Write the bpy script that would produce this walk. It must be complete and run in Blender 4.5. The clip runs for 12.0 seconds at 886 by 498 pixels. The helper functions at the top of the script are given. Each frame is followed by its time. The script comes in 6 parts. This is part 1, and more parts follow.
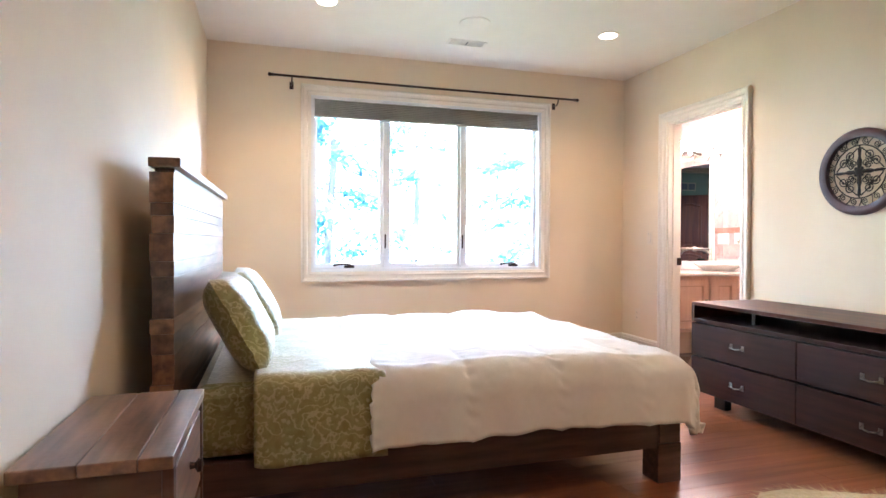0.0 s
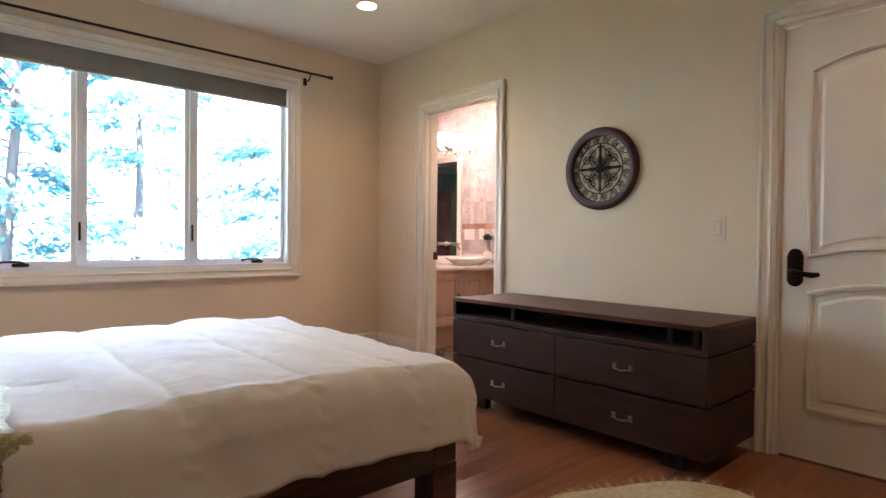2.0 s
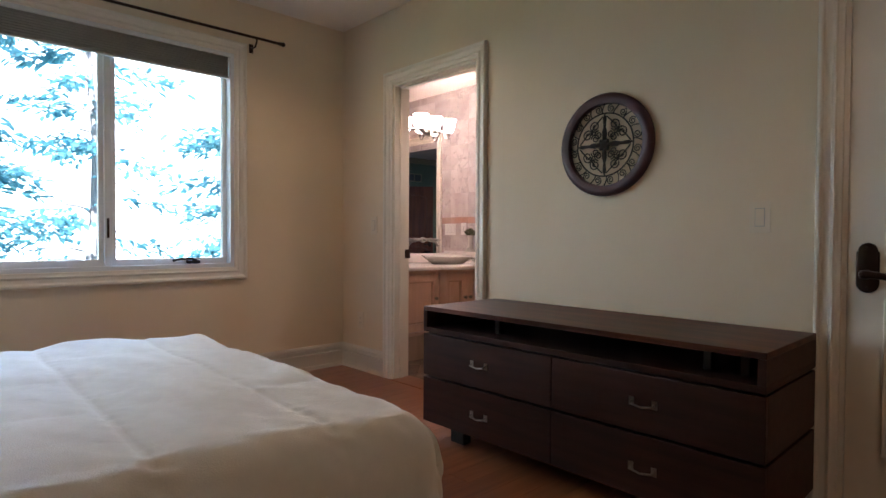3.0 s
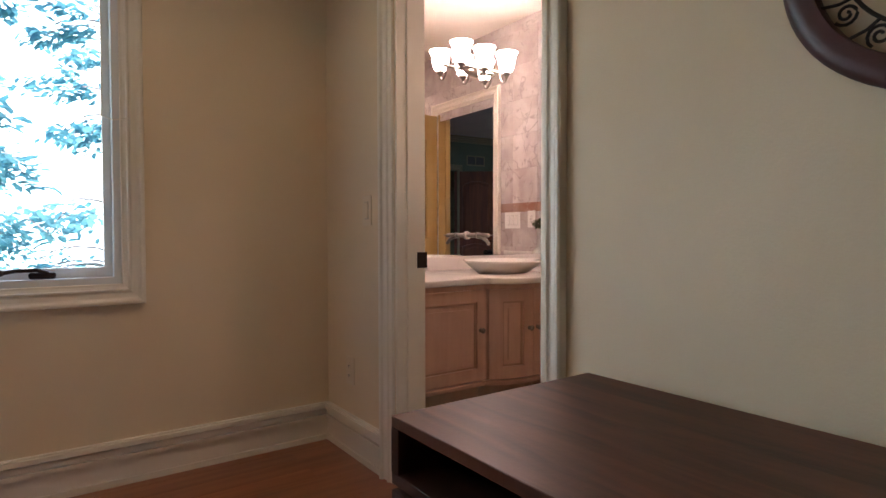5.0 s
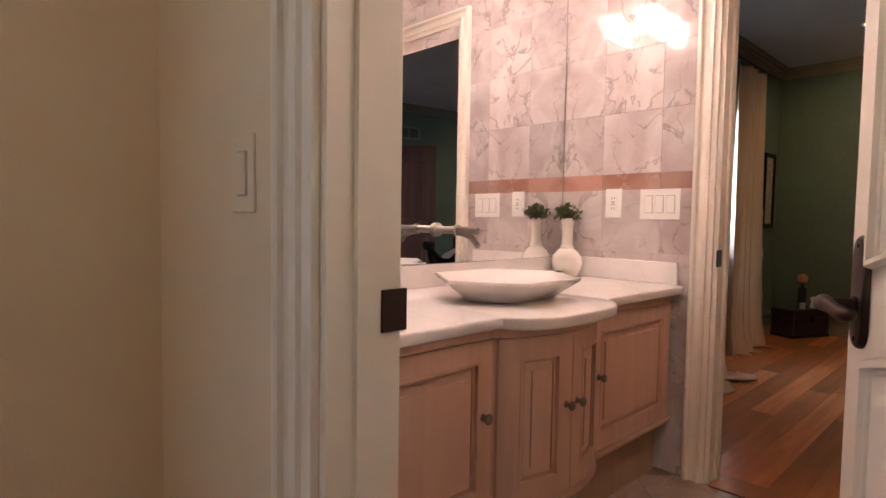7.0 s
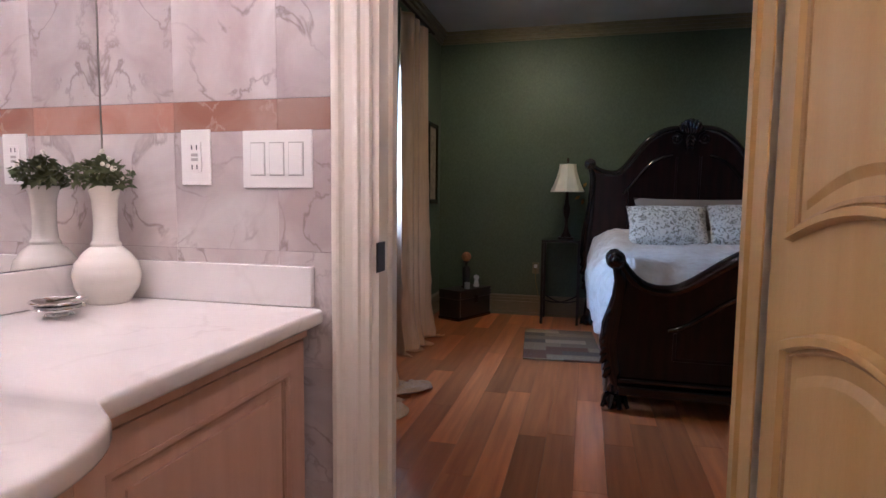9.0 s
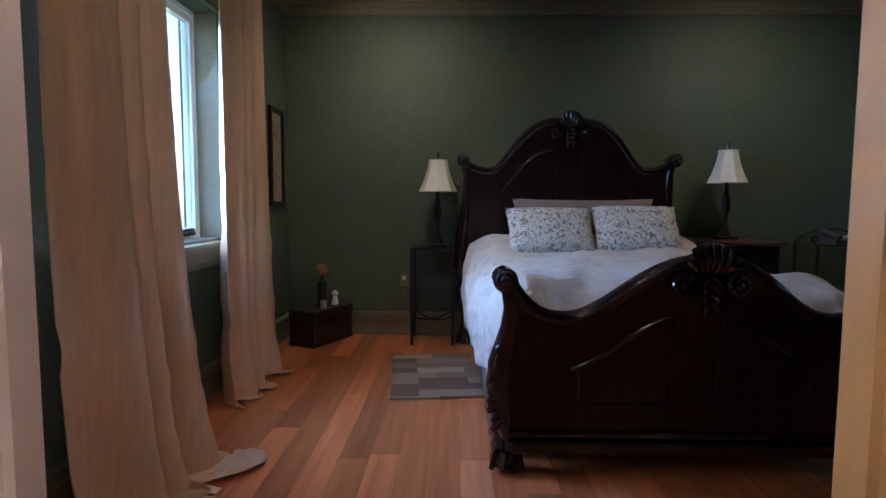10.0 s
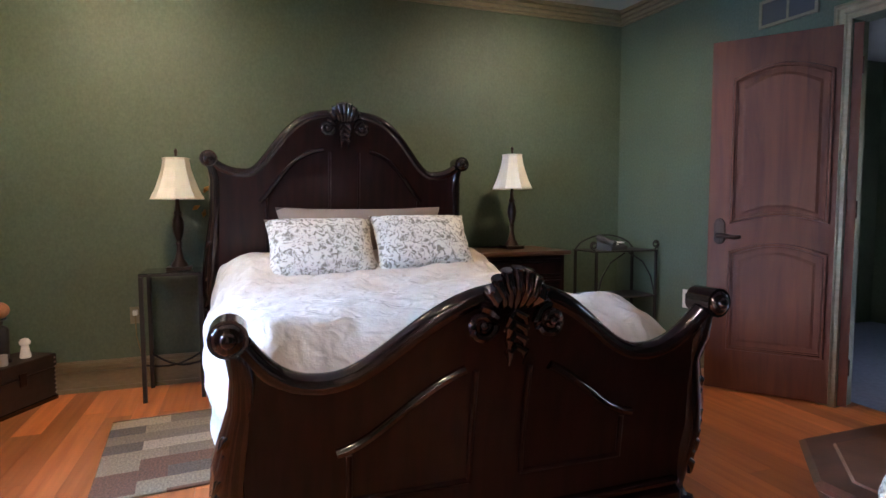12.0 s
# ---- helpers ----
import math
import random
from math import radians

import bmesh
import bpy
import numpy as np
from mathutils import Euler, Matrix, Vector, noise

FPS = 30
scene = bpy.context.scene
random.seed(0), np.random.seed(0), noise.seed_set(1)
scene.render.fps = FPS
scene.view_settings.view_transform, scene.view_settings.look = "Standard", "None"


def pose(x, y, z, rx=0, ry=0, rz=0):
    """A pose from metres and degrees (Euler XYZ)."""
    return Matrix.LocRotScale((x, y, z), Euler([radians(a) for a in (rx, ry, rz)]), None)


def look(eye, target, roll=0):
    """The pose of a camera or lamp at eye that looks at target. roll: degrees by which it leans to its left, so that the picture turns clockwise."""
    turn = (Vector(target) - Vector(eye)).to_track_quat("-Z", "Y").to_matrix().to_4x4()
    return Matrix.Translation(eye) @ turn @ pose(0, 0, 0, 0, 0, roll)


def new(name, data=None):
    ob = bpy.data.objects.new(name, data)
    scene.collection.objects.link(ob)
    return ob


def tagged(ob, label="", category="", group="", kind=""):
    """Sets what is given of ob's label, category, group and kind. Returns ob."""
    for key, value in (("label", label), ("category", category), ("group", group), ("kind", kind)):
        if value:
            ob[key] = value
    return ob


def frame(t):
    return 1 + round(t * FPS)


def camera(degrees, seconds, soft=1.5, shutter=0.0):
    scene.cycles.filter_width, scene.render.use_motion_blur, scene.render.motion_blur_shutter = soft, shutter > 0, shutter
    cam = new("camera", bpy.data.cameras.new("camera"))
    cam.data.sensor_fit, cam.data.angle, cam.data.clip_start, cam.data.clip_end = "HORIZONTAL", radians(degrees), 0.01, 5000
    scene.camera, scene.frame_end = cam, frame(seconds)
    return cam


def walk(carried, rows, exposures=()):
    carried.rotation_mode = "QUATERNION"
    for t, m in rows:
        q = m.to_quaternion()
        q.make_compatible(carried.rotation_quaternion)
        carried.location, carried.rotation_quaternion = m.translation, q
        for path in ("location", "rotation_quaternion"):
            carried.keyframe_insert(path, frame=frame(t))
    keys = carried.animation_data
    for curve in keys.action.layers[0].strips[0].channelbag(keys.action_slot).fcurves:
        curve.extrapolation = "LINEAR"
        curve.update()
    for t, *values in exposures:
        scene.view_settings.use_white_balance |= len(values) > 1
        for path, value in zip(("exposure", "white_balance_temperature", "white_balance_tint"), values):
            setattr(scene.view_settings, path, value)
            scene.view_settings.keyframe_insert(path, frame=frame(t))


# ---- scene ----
cam = camera(76.1, 12.0)
EXPOSURES = [(0.0, 4.12, 6150, 24), (1.0, 3.75, 6200, 24), (1.7, 3.27, 6650, 25), (2.5, 2.8, 6600, 25), (3.2, 2.25, 6400, 22), (4.8, 2.2, 6800, 23), (5.5, 2.12, 6900, 24), (6.5, 2.55, 6900, 24),
             (8.3, 2.55, 5600, 18), (9.0, 2.6, 5300, 18), (9.5, 2.68, 5250, 18), (10.1, 2.7, 5150, 19), (10.5, 3.02, 5050, 19), (11.0, 3.38, 5150, 19), (12.0, 4.15, 5900, 20)]
PATH = [
    (0, (-0.034, -0.093, 1.23), (0.547, 1.821, 1.204), 0.2),
    (0.5, (0.053, 0.083, 1.24), (0.797, 1.939, 1.213), 0.3),
    (1, (0.122, 0.233, 1.221), (1.058, 2.0, 1.197), 0.5),
    (1.5, (0.164, 0.345, 1.232), (1.328, 1.971, 1.197), 0.4),
    (2, (0.242, 0.496, 1.187), (1.58, 1.983, 1.158), 0.6),
    (2.5, (0.511, 0.717, 1.187), (1.886, 2.168, 1.15), 0.4),
    (3, (0.863, 1.016, 1.178), (2.235, 2.471, 1.137), 0.3),
    (3.2, (1.03, 1.155, 1.164), (2.399, 2.612, 1.124), 0.4),
    (4.8, (2.314, 2.232, 1.207), (3.489, 3.849, 1.142), -0.4),
    (5, (2.435, 2.454, 1.162), (3.599, 4.079, 1.108), -0.1),
    (5.5, (2.709, 2.846, 1.135), (3.76, 4.547, 1.079), -0.3),
    (6, (2.848, 3.285, 1.178), (3.888, 4.99, 1.075), 0.1),
    (6.5, (3.05, 3.666, 1.199), (4.286, 5.235, 1.097), 0.3),
    (6.7, (3.148, 3.775, 1.199), (4.445, 5.294, 1.098), 0.6),
    (8.3, (4.01, 4.298, 1.205), (5.83, 5.112, 1.04), 0.8),
    (8.5, (4.181, 4.304, 1.191), (6.039, 5.026, 1.027), 0.7),
    (8.8, (4.446, 4.324, 1.19), (6.342, 4.935, 1.01), 0.1),
    (9, (4.608, 4.375, 1.179), (6.54, 4.865, 1.01), 0.6),
    (9.5, (5.059, 4.459, 1.191), (7.042, 4.656, 1.022), 0.5),
    (10, (5.467, 4.429, 1.193), (7.46, 4.469, 1.028), 0.3),
    (10.5, (5.766, 4.381, 1.219), (7.758, 4.311, 1.062), 0.2),
    (11, (5.965, 4.339, 1.245), (7.928, 3.987, 1.094), 0.0),
    (11.5, (6.089, 4.256, 1.221), (8.004, 3.695, 1.074), -0.1),
    (12, (6.206, 4.174, 1.215), (8.086, 3.509, 1.072), -0.2),
]
walk(cam, [(t, look(eye, target, roll)) for t, eye, target, roll in PATH], EXPOSURES)

# ---- world and light ----
world = bpy.data.worlds.new("world")
scene.world = world
world.use_nodes = True
wn = world.node_tree.nodes
sky = wn.new("ShaderNodeTexSky")
sky.sky_type, sky.sun_disc = "NISHITA", False
sky.sun_elevation, sky.sun_rotation = radians(45), radians(200)
world.node_tree.links.new(sky.outputs[0], wn["Background"].inputs[0])
wn["Background"].inputs[1].default_value = 0.1


def lamp(name, kind, place, power, colour, target=None, size=0.1, size_y=None, spot=None, blend=0.6):
    data = bpy.data.lights.new(name, kind)
    data.energy, data.color = power, colour
    if kind == "AREA":
        data.size = size
        if size_y:
            data.shape, data.size_y = "RECTANGLE", size_y
    elif kind == "SUN":
        data.angle = size
    else:
        data.shadow_soft_size = size
    if spot:
        data.spot_size, data.spot_blend = radians(spot), blend
    ob = new(name, data)
    ob.matrix_world = look(place, target or (place[0] + 0.001, place[1], place[2] - 1))
    return ob


WARM, DAY, PINK = (1.0, 0.72, 0.46), (0.6, 0.82, 1.0), (1.0, 0.76, 0.655)
lamp("sun", "SUN", (0, -20, 20), 5.0, (1.0, 0.95, 0.86), (8, 0, 0), size=0.01)
lamp("window_daylight", "AREA", (4.3, 7.7, 3.5), 74, (0.38, 0.66, 1.0), (0.6, 3.8, 0.6), size=1.6, size_y=1.3)
green_day = lamp("green_window_daylight", "AREA", (8.355, 6.2, 1.65), 4.8, (0.36, 0.6, 1.0), (8.3, 4.7, 0.75), size=1.38, size_y=1.3)
green_day.data.spread = radians(115)
# The pair at y 0.5 is unseen, added to brighten the near walls.
CANS = [(0.37, 4.28), (2.8, 4.27), (0.37, 0.5), (2.8, 0.5)]
for cx, cy in CANS:
    lamp("downlight_beam", "SPOT", (cx, cy, 3.03), (6.0 if cx < 1 else 5.4) if cy > 2 else (1.0 if cx < 1 else 5.4), WARM, size=0.06, spot=140)
HG_LAMP = 2.88
# The third is out of view, added to light the near curtain and floor.
GREEN_CANS = [(9.3, 4.9), (9.3, 2.0), (7.0, 4.9)]
for cx, cy in GREEN_CANS:
    lamp("green_downlight_beam", "SPOT", (cx, cy, HG_LAMP), 4.0 if cx < 8 else 9.0 if cy > 3 else 6.0, (1.0, 0.77, 0.45), (cx + (1.0 if cx > 8 else 0.2), cy, 1.0), size=0.05, spot=150, blend=1.0)
for cx, cy in ((4.55, 3.6), (5.3, 3.6)):
    lamp("bath_downlight_beam", "SPOT", (cx, cy, 3.02), 12.3, PINK, size=0.16, spot=140)


# ---- materials ----
def rgb(c):
    return (*c, 1.0)


def mat(name, c1, c2=None, rough=0.5, metal=0.0, scale=(6, 6, 6), detail=5, bump=0.1, bscale=80, rnd=0.0, coat=0.0,
        emit=None, power=0.0, sheen=0.0, alpha=None, distort=0.0, patch=0.12):
    """A surface of two mixed tones in grain, a coarse mottling, fine relief and a change of tone from object to object."""
    m = bpy.data.materials.new(name)
    m.use_nodes = True
    nt = m.node_tree
    n, l = nt.nodes, nt.links
    b = n["Principled BSDF"]
    b.inputs["Roughness"].default_value, b.inputs["Metallic"].default_value = rough, metal
    b.inputs["Coat Weight"].default_value, b.inputs["Coat Roughness"].default_value = coat, 0.12
    b.inputs["Sheen Weight"].default_value = sheen
    if emit:
        b.inputs["Emission Color"].default_value, b.inputs["Emission Strength"].default_value = rgb(emit), power
    co = n.new("ShaderNodeTexCoord")
    vec = co.outputs["Object"]
    info = n.new("ShaderNodeObjectInfo")
    if rnd:
        add = n.new("ShaderNodeVectorMath")
        add.operation = "MULTIPLY_ADD"
        l.new(info.outputs["Random"], add.inputs[0])
        add.inputs[1].default_value = (37.0, 91.0, 53.0)
        l.new(vec, add.inputs[2])
        vec = add.outputs[0]
    mp = n.new("ShaderNodeMapping")
    mp.inputs["Scale"].default_value = scale
    l.new(vec, mp.inputs[0])
    tex = n.new("ShaderNodeTexNoise")
    tex.inputs["Scale"].default_value, tex.inputs["Detail"].default_value = 1.0, detail
    tex.inputs["Distortion"].default_value = distort
    l.new(mp.outputs[0], tex.inputs["Vector"])
    ramp = n.new("ShaderNodeValToRGB")
    ramp.color_ramp.elements[0].position, ramp.color_ramp.elements[1].position = 0.3, 0.7
    ramp.color_ramp.elements[0].color, ramp.color_ramp.elements[1].color = rgb(c1), rgb(c2 or c1)
    l.new(tex.outputs[0], ramp.inputs[0])
    big = n.new("ShaderNodeTexNoise")
    big.inputs["Scale"].default_value = 1.7
    l.new(vec, big.inputs["Vector"])
    hsv = n.new("ShaderNodeHueSaturation")
    l.new(ramp.outputs[0], hsv.inputs["Color"])
    val = n.new("ShaderNodeMath")
    val.operation = "MULTIPLY_ADD"
    l.new(big.outputs[0], val.inputs[0])
    val.inputs[1].default_value, val.inputs[2].default_value = patch * 2, 1 - patch
    if rnd:
        v2 = n.new("ShaderNodeMath")
        v2.operation = "MULTIPLY_ADD"
        l.new(info.outputs["Random"], v2.inputs[0])
        v2.inputs[1].default_value = rnd * 2
        v3 = n.new("ShaderNodeMath")
        v3.operation = "SUBTRACT"
        l.new(val.outputs[0], v3.inputs[0])
        v3.inputs[1].default_value = rnd
        l.new(v3.outputs[0], v2.inputs[2])
        val = v2
    l.new(val.outputs[0], hsv.inputs["Value"])
    l.new(hsv.outputs[0], b.inputs["Base Color"])
    if bump:
        fine = n.new("ShaderNodeTexNoise")
        fine.inputs["Scale"].default_value, fine.inputs["Detail"].default_value = bscale, 3
        l.new(vec, fine.inputs["Vector"])
        bp = n.new("ShaderNodeBump")
        bp.inputs["Strength"].default_value, bp.inputs["Distance"].default_value = bump, 0.004
        l.new(fine.outputs[0], bp.inputs["Height"])
        l.new(bp.outputs[0], b.inputs["Normal"])
    return m


def marble(name, base, vein, scale=4.5, rough=0.12, rnd=0.05, tint=(0.9, 0.8, 0.78), strength=0.4):
    """Polished stone with thin dark veins and soft clouds of a second tone."""
    m = mat(name, base, tint, rough=rough, scale=(4, 4, 4), bump=0.0, rnd=rnd, distort=1.0)
    n, l = m.node_tree.nodes, m.node_tree.links
    b = n["Principled BSDF"]
    old = b.inputs["Base Color"].links[0].from_socket
    src = [x for x in n if x.type == "MAPPING"][0].inputs[0].links[0].from_socket
    v = n.new("ShaderNodeTexNoise")
    v.inputs["Scale"].default_value, v.inputs["Detail"].default_value, v.inputs["Distortion"].default_value = scale, 9, 0.5
    l.new(src, v.inputs["Vector"])
    r = n.new("ShaderNodeValToRGB")
    e = r.color_ramp.elements
    e[0].position, e[1].position = 0.48, 0.52
    e[0].color = e[1].color = (0, 0, 0, 1)
    mid = e.new(0.5)
    mid.color = (strength, strength, strength, 1)
    l.new(v.outputs[0], r.inputs[0])
    mx = n.new("ShaderNodeMix")
    mx.data_type = "RGBA"
    spread = n.new("ShaderNodeTexNoise")
    spread.inputs["Scale"].default_value, spread.inputs["Detail"].default_value = 5.0, 3
    l.new(src, spread.inputs["Vector"])
    band = n.new("ShaderNodeMapRange")
    band.inputs["From Min"].default_value, band.inputs["From Max"].default_value = 0.42, 0.6
    band.inputs["To Min"].default_value = 0.15
    l.new(spread.outputs[0], band.inputs["Value"])
    both = n.new("ShaderNodeMath")
    both.operation = "MULTIPLY"
    l.new(r.outputs[0], both.inputs[0])
    l.new(band.outputs[0], both.inputs[1])
    l.new(both.outputs[0], mx.inputs[0])
    l.new(old, mx.inputs[6])
    mx.inputs[7].default_value = rgb(vein)
    l.new(mx.outputs[2], b.inputs["Base Color"])
    return m


M_WALL = mat("cream_paint", (0.74, 0.61, 0.44), (0.77, 0.64, 0.47), rough=0.75, scale=(2, 2, 2), bump=0.25, bscale=160, patch=0.03)
M_CEIL = mat("ceiling_paint", (0.82, 0.75, 0.66), (0.84, 0.77, 0.68), rough=0.85, bump=0.15, bscale=200, patch=0.02)
M_TRIM = mat("white_trim_paint", (0.79, 0.73, 0.63), (0.81, 0.75, 0.65), rough=0.35, bump=0.04, patch=0.03)
M_GREEN = mat("green_wall", (0.076, 0.104, 0.066), (0.106, 0.138, 0.09), rough=0.55, scale=(75, 75, 55), bump=0.5, bscale=200, patch=0.2)
M_GTRIM = mat("olive_trim", (0.2, 0.17, 0.1), (0.25, 0.21, 0.13), rough=0.45, scale=(20, 20, 60), bump=0.1)
M_GCEIL = mat("grey_ceiling", (0.5, 0.5, 0.5), (0.53, 0.53, 0.53), rough=0.9, bump=0.4, bscale=120)
M_FLOOR = mat("red_oak_plank", (0.24, 0.075, 0.03), (0.35, 0.125, 0.055), rough=0.28, scale=(1.6, 26, 8), bump=0.06, bscale=40, rnd=0.16, coat=0.25)
M_FLOOR2 = mat("orange_oak_plank", (0.41, 0.115, 0.034), (0.58, 0.195, 0.062), rough=0.3, scale=(1.6, 26, 8), bump=0.06, bscale=40, rnd=0.42, coat=0.25)
M_SUB = mat("subfloor", (0.1, 0.04, 0.02), rough=0.8)
M_GROUT = mat("grout", (0.5, 0.43, 0.4), rough=0.9)
M_TILE = marble("rose_marble", (0.47, 0.385, 0.365), (0.25, 0.19, 0.17), rough=0.03, scale=5.5, strength=0.7, rnd=0.07, tint=(0.66, 0.61, 0.58))
M_TILE.node_tree.nodes["Principled BSDF"].inputs["Specular IOR Level"].default_value = 0.26
M_BORDER = marble("terracotta_marble", (0.4, 0.19, 0.13), (0.55, 0.42, 0.34), scale=7.0, rnd=0.35, tint=(0.52, 0.36, 0.29), strength=0.6)
M_FTILE = marble("brown_marble", (0.35, 0.28, 0.23), (0.5, 0.43, 0.37), strength=0.5, rnd=0.3, tint=(0.24, 0.17, 0.14))
M_COUNTER = marble("white_marble", (0.76, 0.72, 0.69), (0.62, 0.57, 0.54), scale=2.6, strength=0.4, rough=0.1, rnd=0, tint=(0.8, 0.76, 0.73))
M_PORC = mat("white_porcelain", (0.82, 0.8, 0.77), rough=0.08, bump=0.0, coat=0.5, patch=0.01)
M_MAPLE = mat("pickled_maple", (0.57, 0.35, 0.255), (0.65, 0.42, 0.315), rough=0.4, scale=(22, 22, 2.5), bump=0.08)
# Darker maple for the vanity carcass and the inner door beads.
M_MAPLE_D = mat("darker_maple", (0.42, 0.25, 0.17), (0.47, 0.29, 0.2), rough=0.5, scale=(22, 22, 2.5))
M_PINE = mat("glazed_pine", (0.46, 0.28, 0.09), (0.52, 0.335, 0.13), rough=0.38, scale=(17, 17, 1.5), bump=0.1, patch=0.1)
M_PINE_D = mat("pine_glaze_groove", (0.33, 0.2, 0.08), (0.4, 0.25, 0.11), rough=0.5, scale=(26, 26, 2))
M_REDWOOD = mat("stained_red_door", (0.075, 0.02, 0.008), (0.15, 0.045, 0.017), rough=0.6, scale=(14, 14, 1.4), bump=0.08, distort=0.8)
M_DRESSER = mat("espresso_wood", (0.022, 0.007, 0.0045), (0.048, 0.015, 0.009), rough=0.5, scale=(22, 2.2, 26), bump=0.06)
M_DRESSER.node_tree.nodes["Principled BSDF"].inputs["Specular IOR Level"].default_value = 0.25
M_DTOP = mat("espresso_top", (0.026, 0.008, 0.005), (0.12, 0.038, 0.021), rough=0.4, scale=(20, 2.0, 26), bump=0.06, distort=0.8)
M_DTOP.node_tree.nodes["Principled BSDF"].inputs["Specular IOR Level"].default_value = 0.22
M_RUSTIC = mat("reclaimed_wood", (0.055, 0.026, 0.015), (0.25, 0.125, 0.07), rough=0.3, scale=(26, 3, 26), bump=0.15, bscale=50, rnd=0.5)
M_RUSTIC.node_tree.nodes["Principled BSDF"].inputs["Specular IOR Level"].default_value = 0.8
M_RUSTIC_X = mat("reclaimed_wood_long", (0.05, 0.024, 0.015), (0.15, 0.075, 0.048), rough=0.5, scale=(3, 26, 26), bump=0.25, bscale=50, rnd=0.25)
M_MAHOG = mat("dark_mahogany", (0.006, 0.0026, 0.0027), (0.013, 0.0046, 0.0042), rough=0.13, scale=(14, 14, 3), bump=0.05, coat=0.5)
M_MAHOG_P = mat("mahogany_panel", (0.008, 0.003, 0.0027), (0.022, 0.007, 0.0055), rough=0.3, scale=(26, 26, 2.2), bump=0.05, coat=0.1)
M_MAHOG_P.node_tree.nodes["Principled BSDF"].inputs["Specular IOR Level"].default_value = 0.25
M_DUVET = mat("white_cotton", (0.8, 0.76, 0.7), (0.83, 0.79, 0.73), rough=0.9, scale=(30, 30, 30), bump=0.2, bscale=250, sheen=0.2, patch=0.03)
def crumple(m, scale, strength, distance, stretch=(1, 1, 1)):
    """Adds broad soft wrinkles to a cloth below its fine weave."""
    n, l = m.node_tree.nodes, m.node_tree.links
    fine = n["Principled BSDF"].inputs["Normal"].links[0].from_node
    src = [x for x in n if x.type == "TEX_COORD"][0].outputs["Object"]
    mp = n.new("ShaderNodeMapping")
    mp.inputs["Scale"].default_value = stretch
    l.new(src, mp.inputs[0])
    t = n.new("ShaderNodeTexNoise")
    t.noise_type = "RIDGED_MULTIFRACTAL"
    t.inputs["Scale"].default_value, t.inputs["Detail"].default_value, t.inputs["Distortion"].default_value = scale, 3, 0.7
    l.new(mp.outputs[0], t.inputs["Vector"])
    bp = n.new("ShaderNodeBump")
    bp.inputs["Strength"].default_value, bp.inputs["Distance"].default_value = strength, distance
    l.new(t.outputs[0], bp.inputs["Height"])
    l.new(bp.outputs[0], fine.inputs["Normal"])
    return m


crumple(M_DUVET, 5.0, 0.35, 0.012, (1.0, 2.2, 1.0))
M_SHEET = mat("olive_sheet", (0.38, 0.35, 0.2), (0.43, 0.4, 0.24), rough=0.8, bump=0.3, bscale=250)
M_SILK = mat("champagne_silk", (0.72, 0.47, 0.28), (0.84, 0.58, 0.37), rough=0.3, metal=0.3, scale=(60, 60, 4), bump=0.1, bscale=120)
sl = M_SILK.node_tree.nodes.new("ShaderNodeBsdfTranslucent")
sl.inputs[0].default_value = (0.5, 0.38, 0.26, 1)
sm = M_SILK.node_tree.nodes.new("ShaderNodeMixShader")
sm.inputs[0].default_value = 0.18
M_SILK.node_tree.links.new(M_SILK.node_tree.nodes["Principled BSDF"].outputs[0], sm.inputs[1])
M_SILK.node_tree.links.new(sl.outputs[0], sm.inputs[2])
M_SILK.node_tree.links.new(sm.outputs[0], M_SILK.node_tree.nodes["Material Output"].inputs[0])
M_BRONZE = mat("oil_rubbed_bronze", (0.025, 0.015, 0.012), (0.05, 0.028, 0.02), rough=0.35, metal=0.7, bump=0.05)
M_IRON = mat("black_iron", (0.02, 0.016, 0.014), (0.035, 0.028, 0.024), rough=0.5, metal=0.4, bump=0.2)
M_NICKEL = mat("brushed_nickel", (0.28, 0.25, 0.22), (0.34, 0.31, 0.27), rough=0.28, metal=1.0, bump=0.0)
M_CHROME = mat("chrome", (0.75, 0.75, 0.75), rough=0.08, metal=1.0, bump=0.0)
M_PLATE = mat("white_plastic", (0.8, 0.78, 0.74), rough=0.3, bump=0.0, patch=0.01)
M_CREAM = mat("cream_plastic", (0.74, 0.63, 0.48), rough=0.4, bump=0.0, patch=0.01)
M_SLOT = mat("dark_slot", (0.06, 0.06, 0.06), rough=0.6, bump=0.0)
M_SEAM = mat("plastic_seam", (0.42, 0.4, 0.37), rough=0.5, bump=0.0)
M_MIRROR = mat("mirror_silver", (0.9, 0.9, 0.9), rough=0.0, metal=1.0, bump=0.0, patch=0.0)
M_SHADE = mat("cellular_shade_grey", (0.4, 0.39, 0.35), (0.45, 0.44, 0.4), rough=0.8, bump=0.1)
M_LAMPSHADE = mat("ivory_silk_shade", (0.72, 0.66, 0.54), (0.78, 0.72, 0.6), rough=0.7, scale=(40, 40, 4), bump=0.1)
M_CAN = mat("downlight_glow", (1, 1, 1), rough=0.5, bump=0.0, emit=(1.0, 0.85, 0.65), power=1.6)
M_BULB = mat("frosted_glass_glow", (1, 1, 1), rough=0.3, bump=0.0, emit=(1.0, 0.83, 0.74), power=8.0)
M_VINYL = mat("white_vinyl", (0.74, 0.76, 0.76), rough=0.35, bump=0.0, patch=0.02)
M_TERRA = mat("orange_wicker", (0.35, 0.13, 0.05), (0.45, 0.2, 0.09), rough=0.8, scale=(60, 60, 60), bump=0.6)
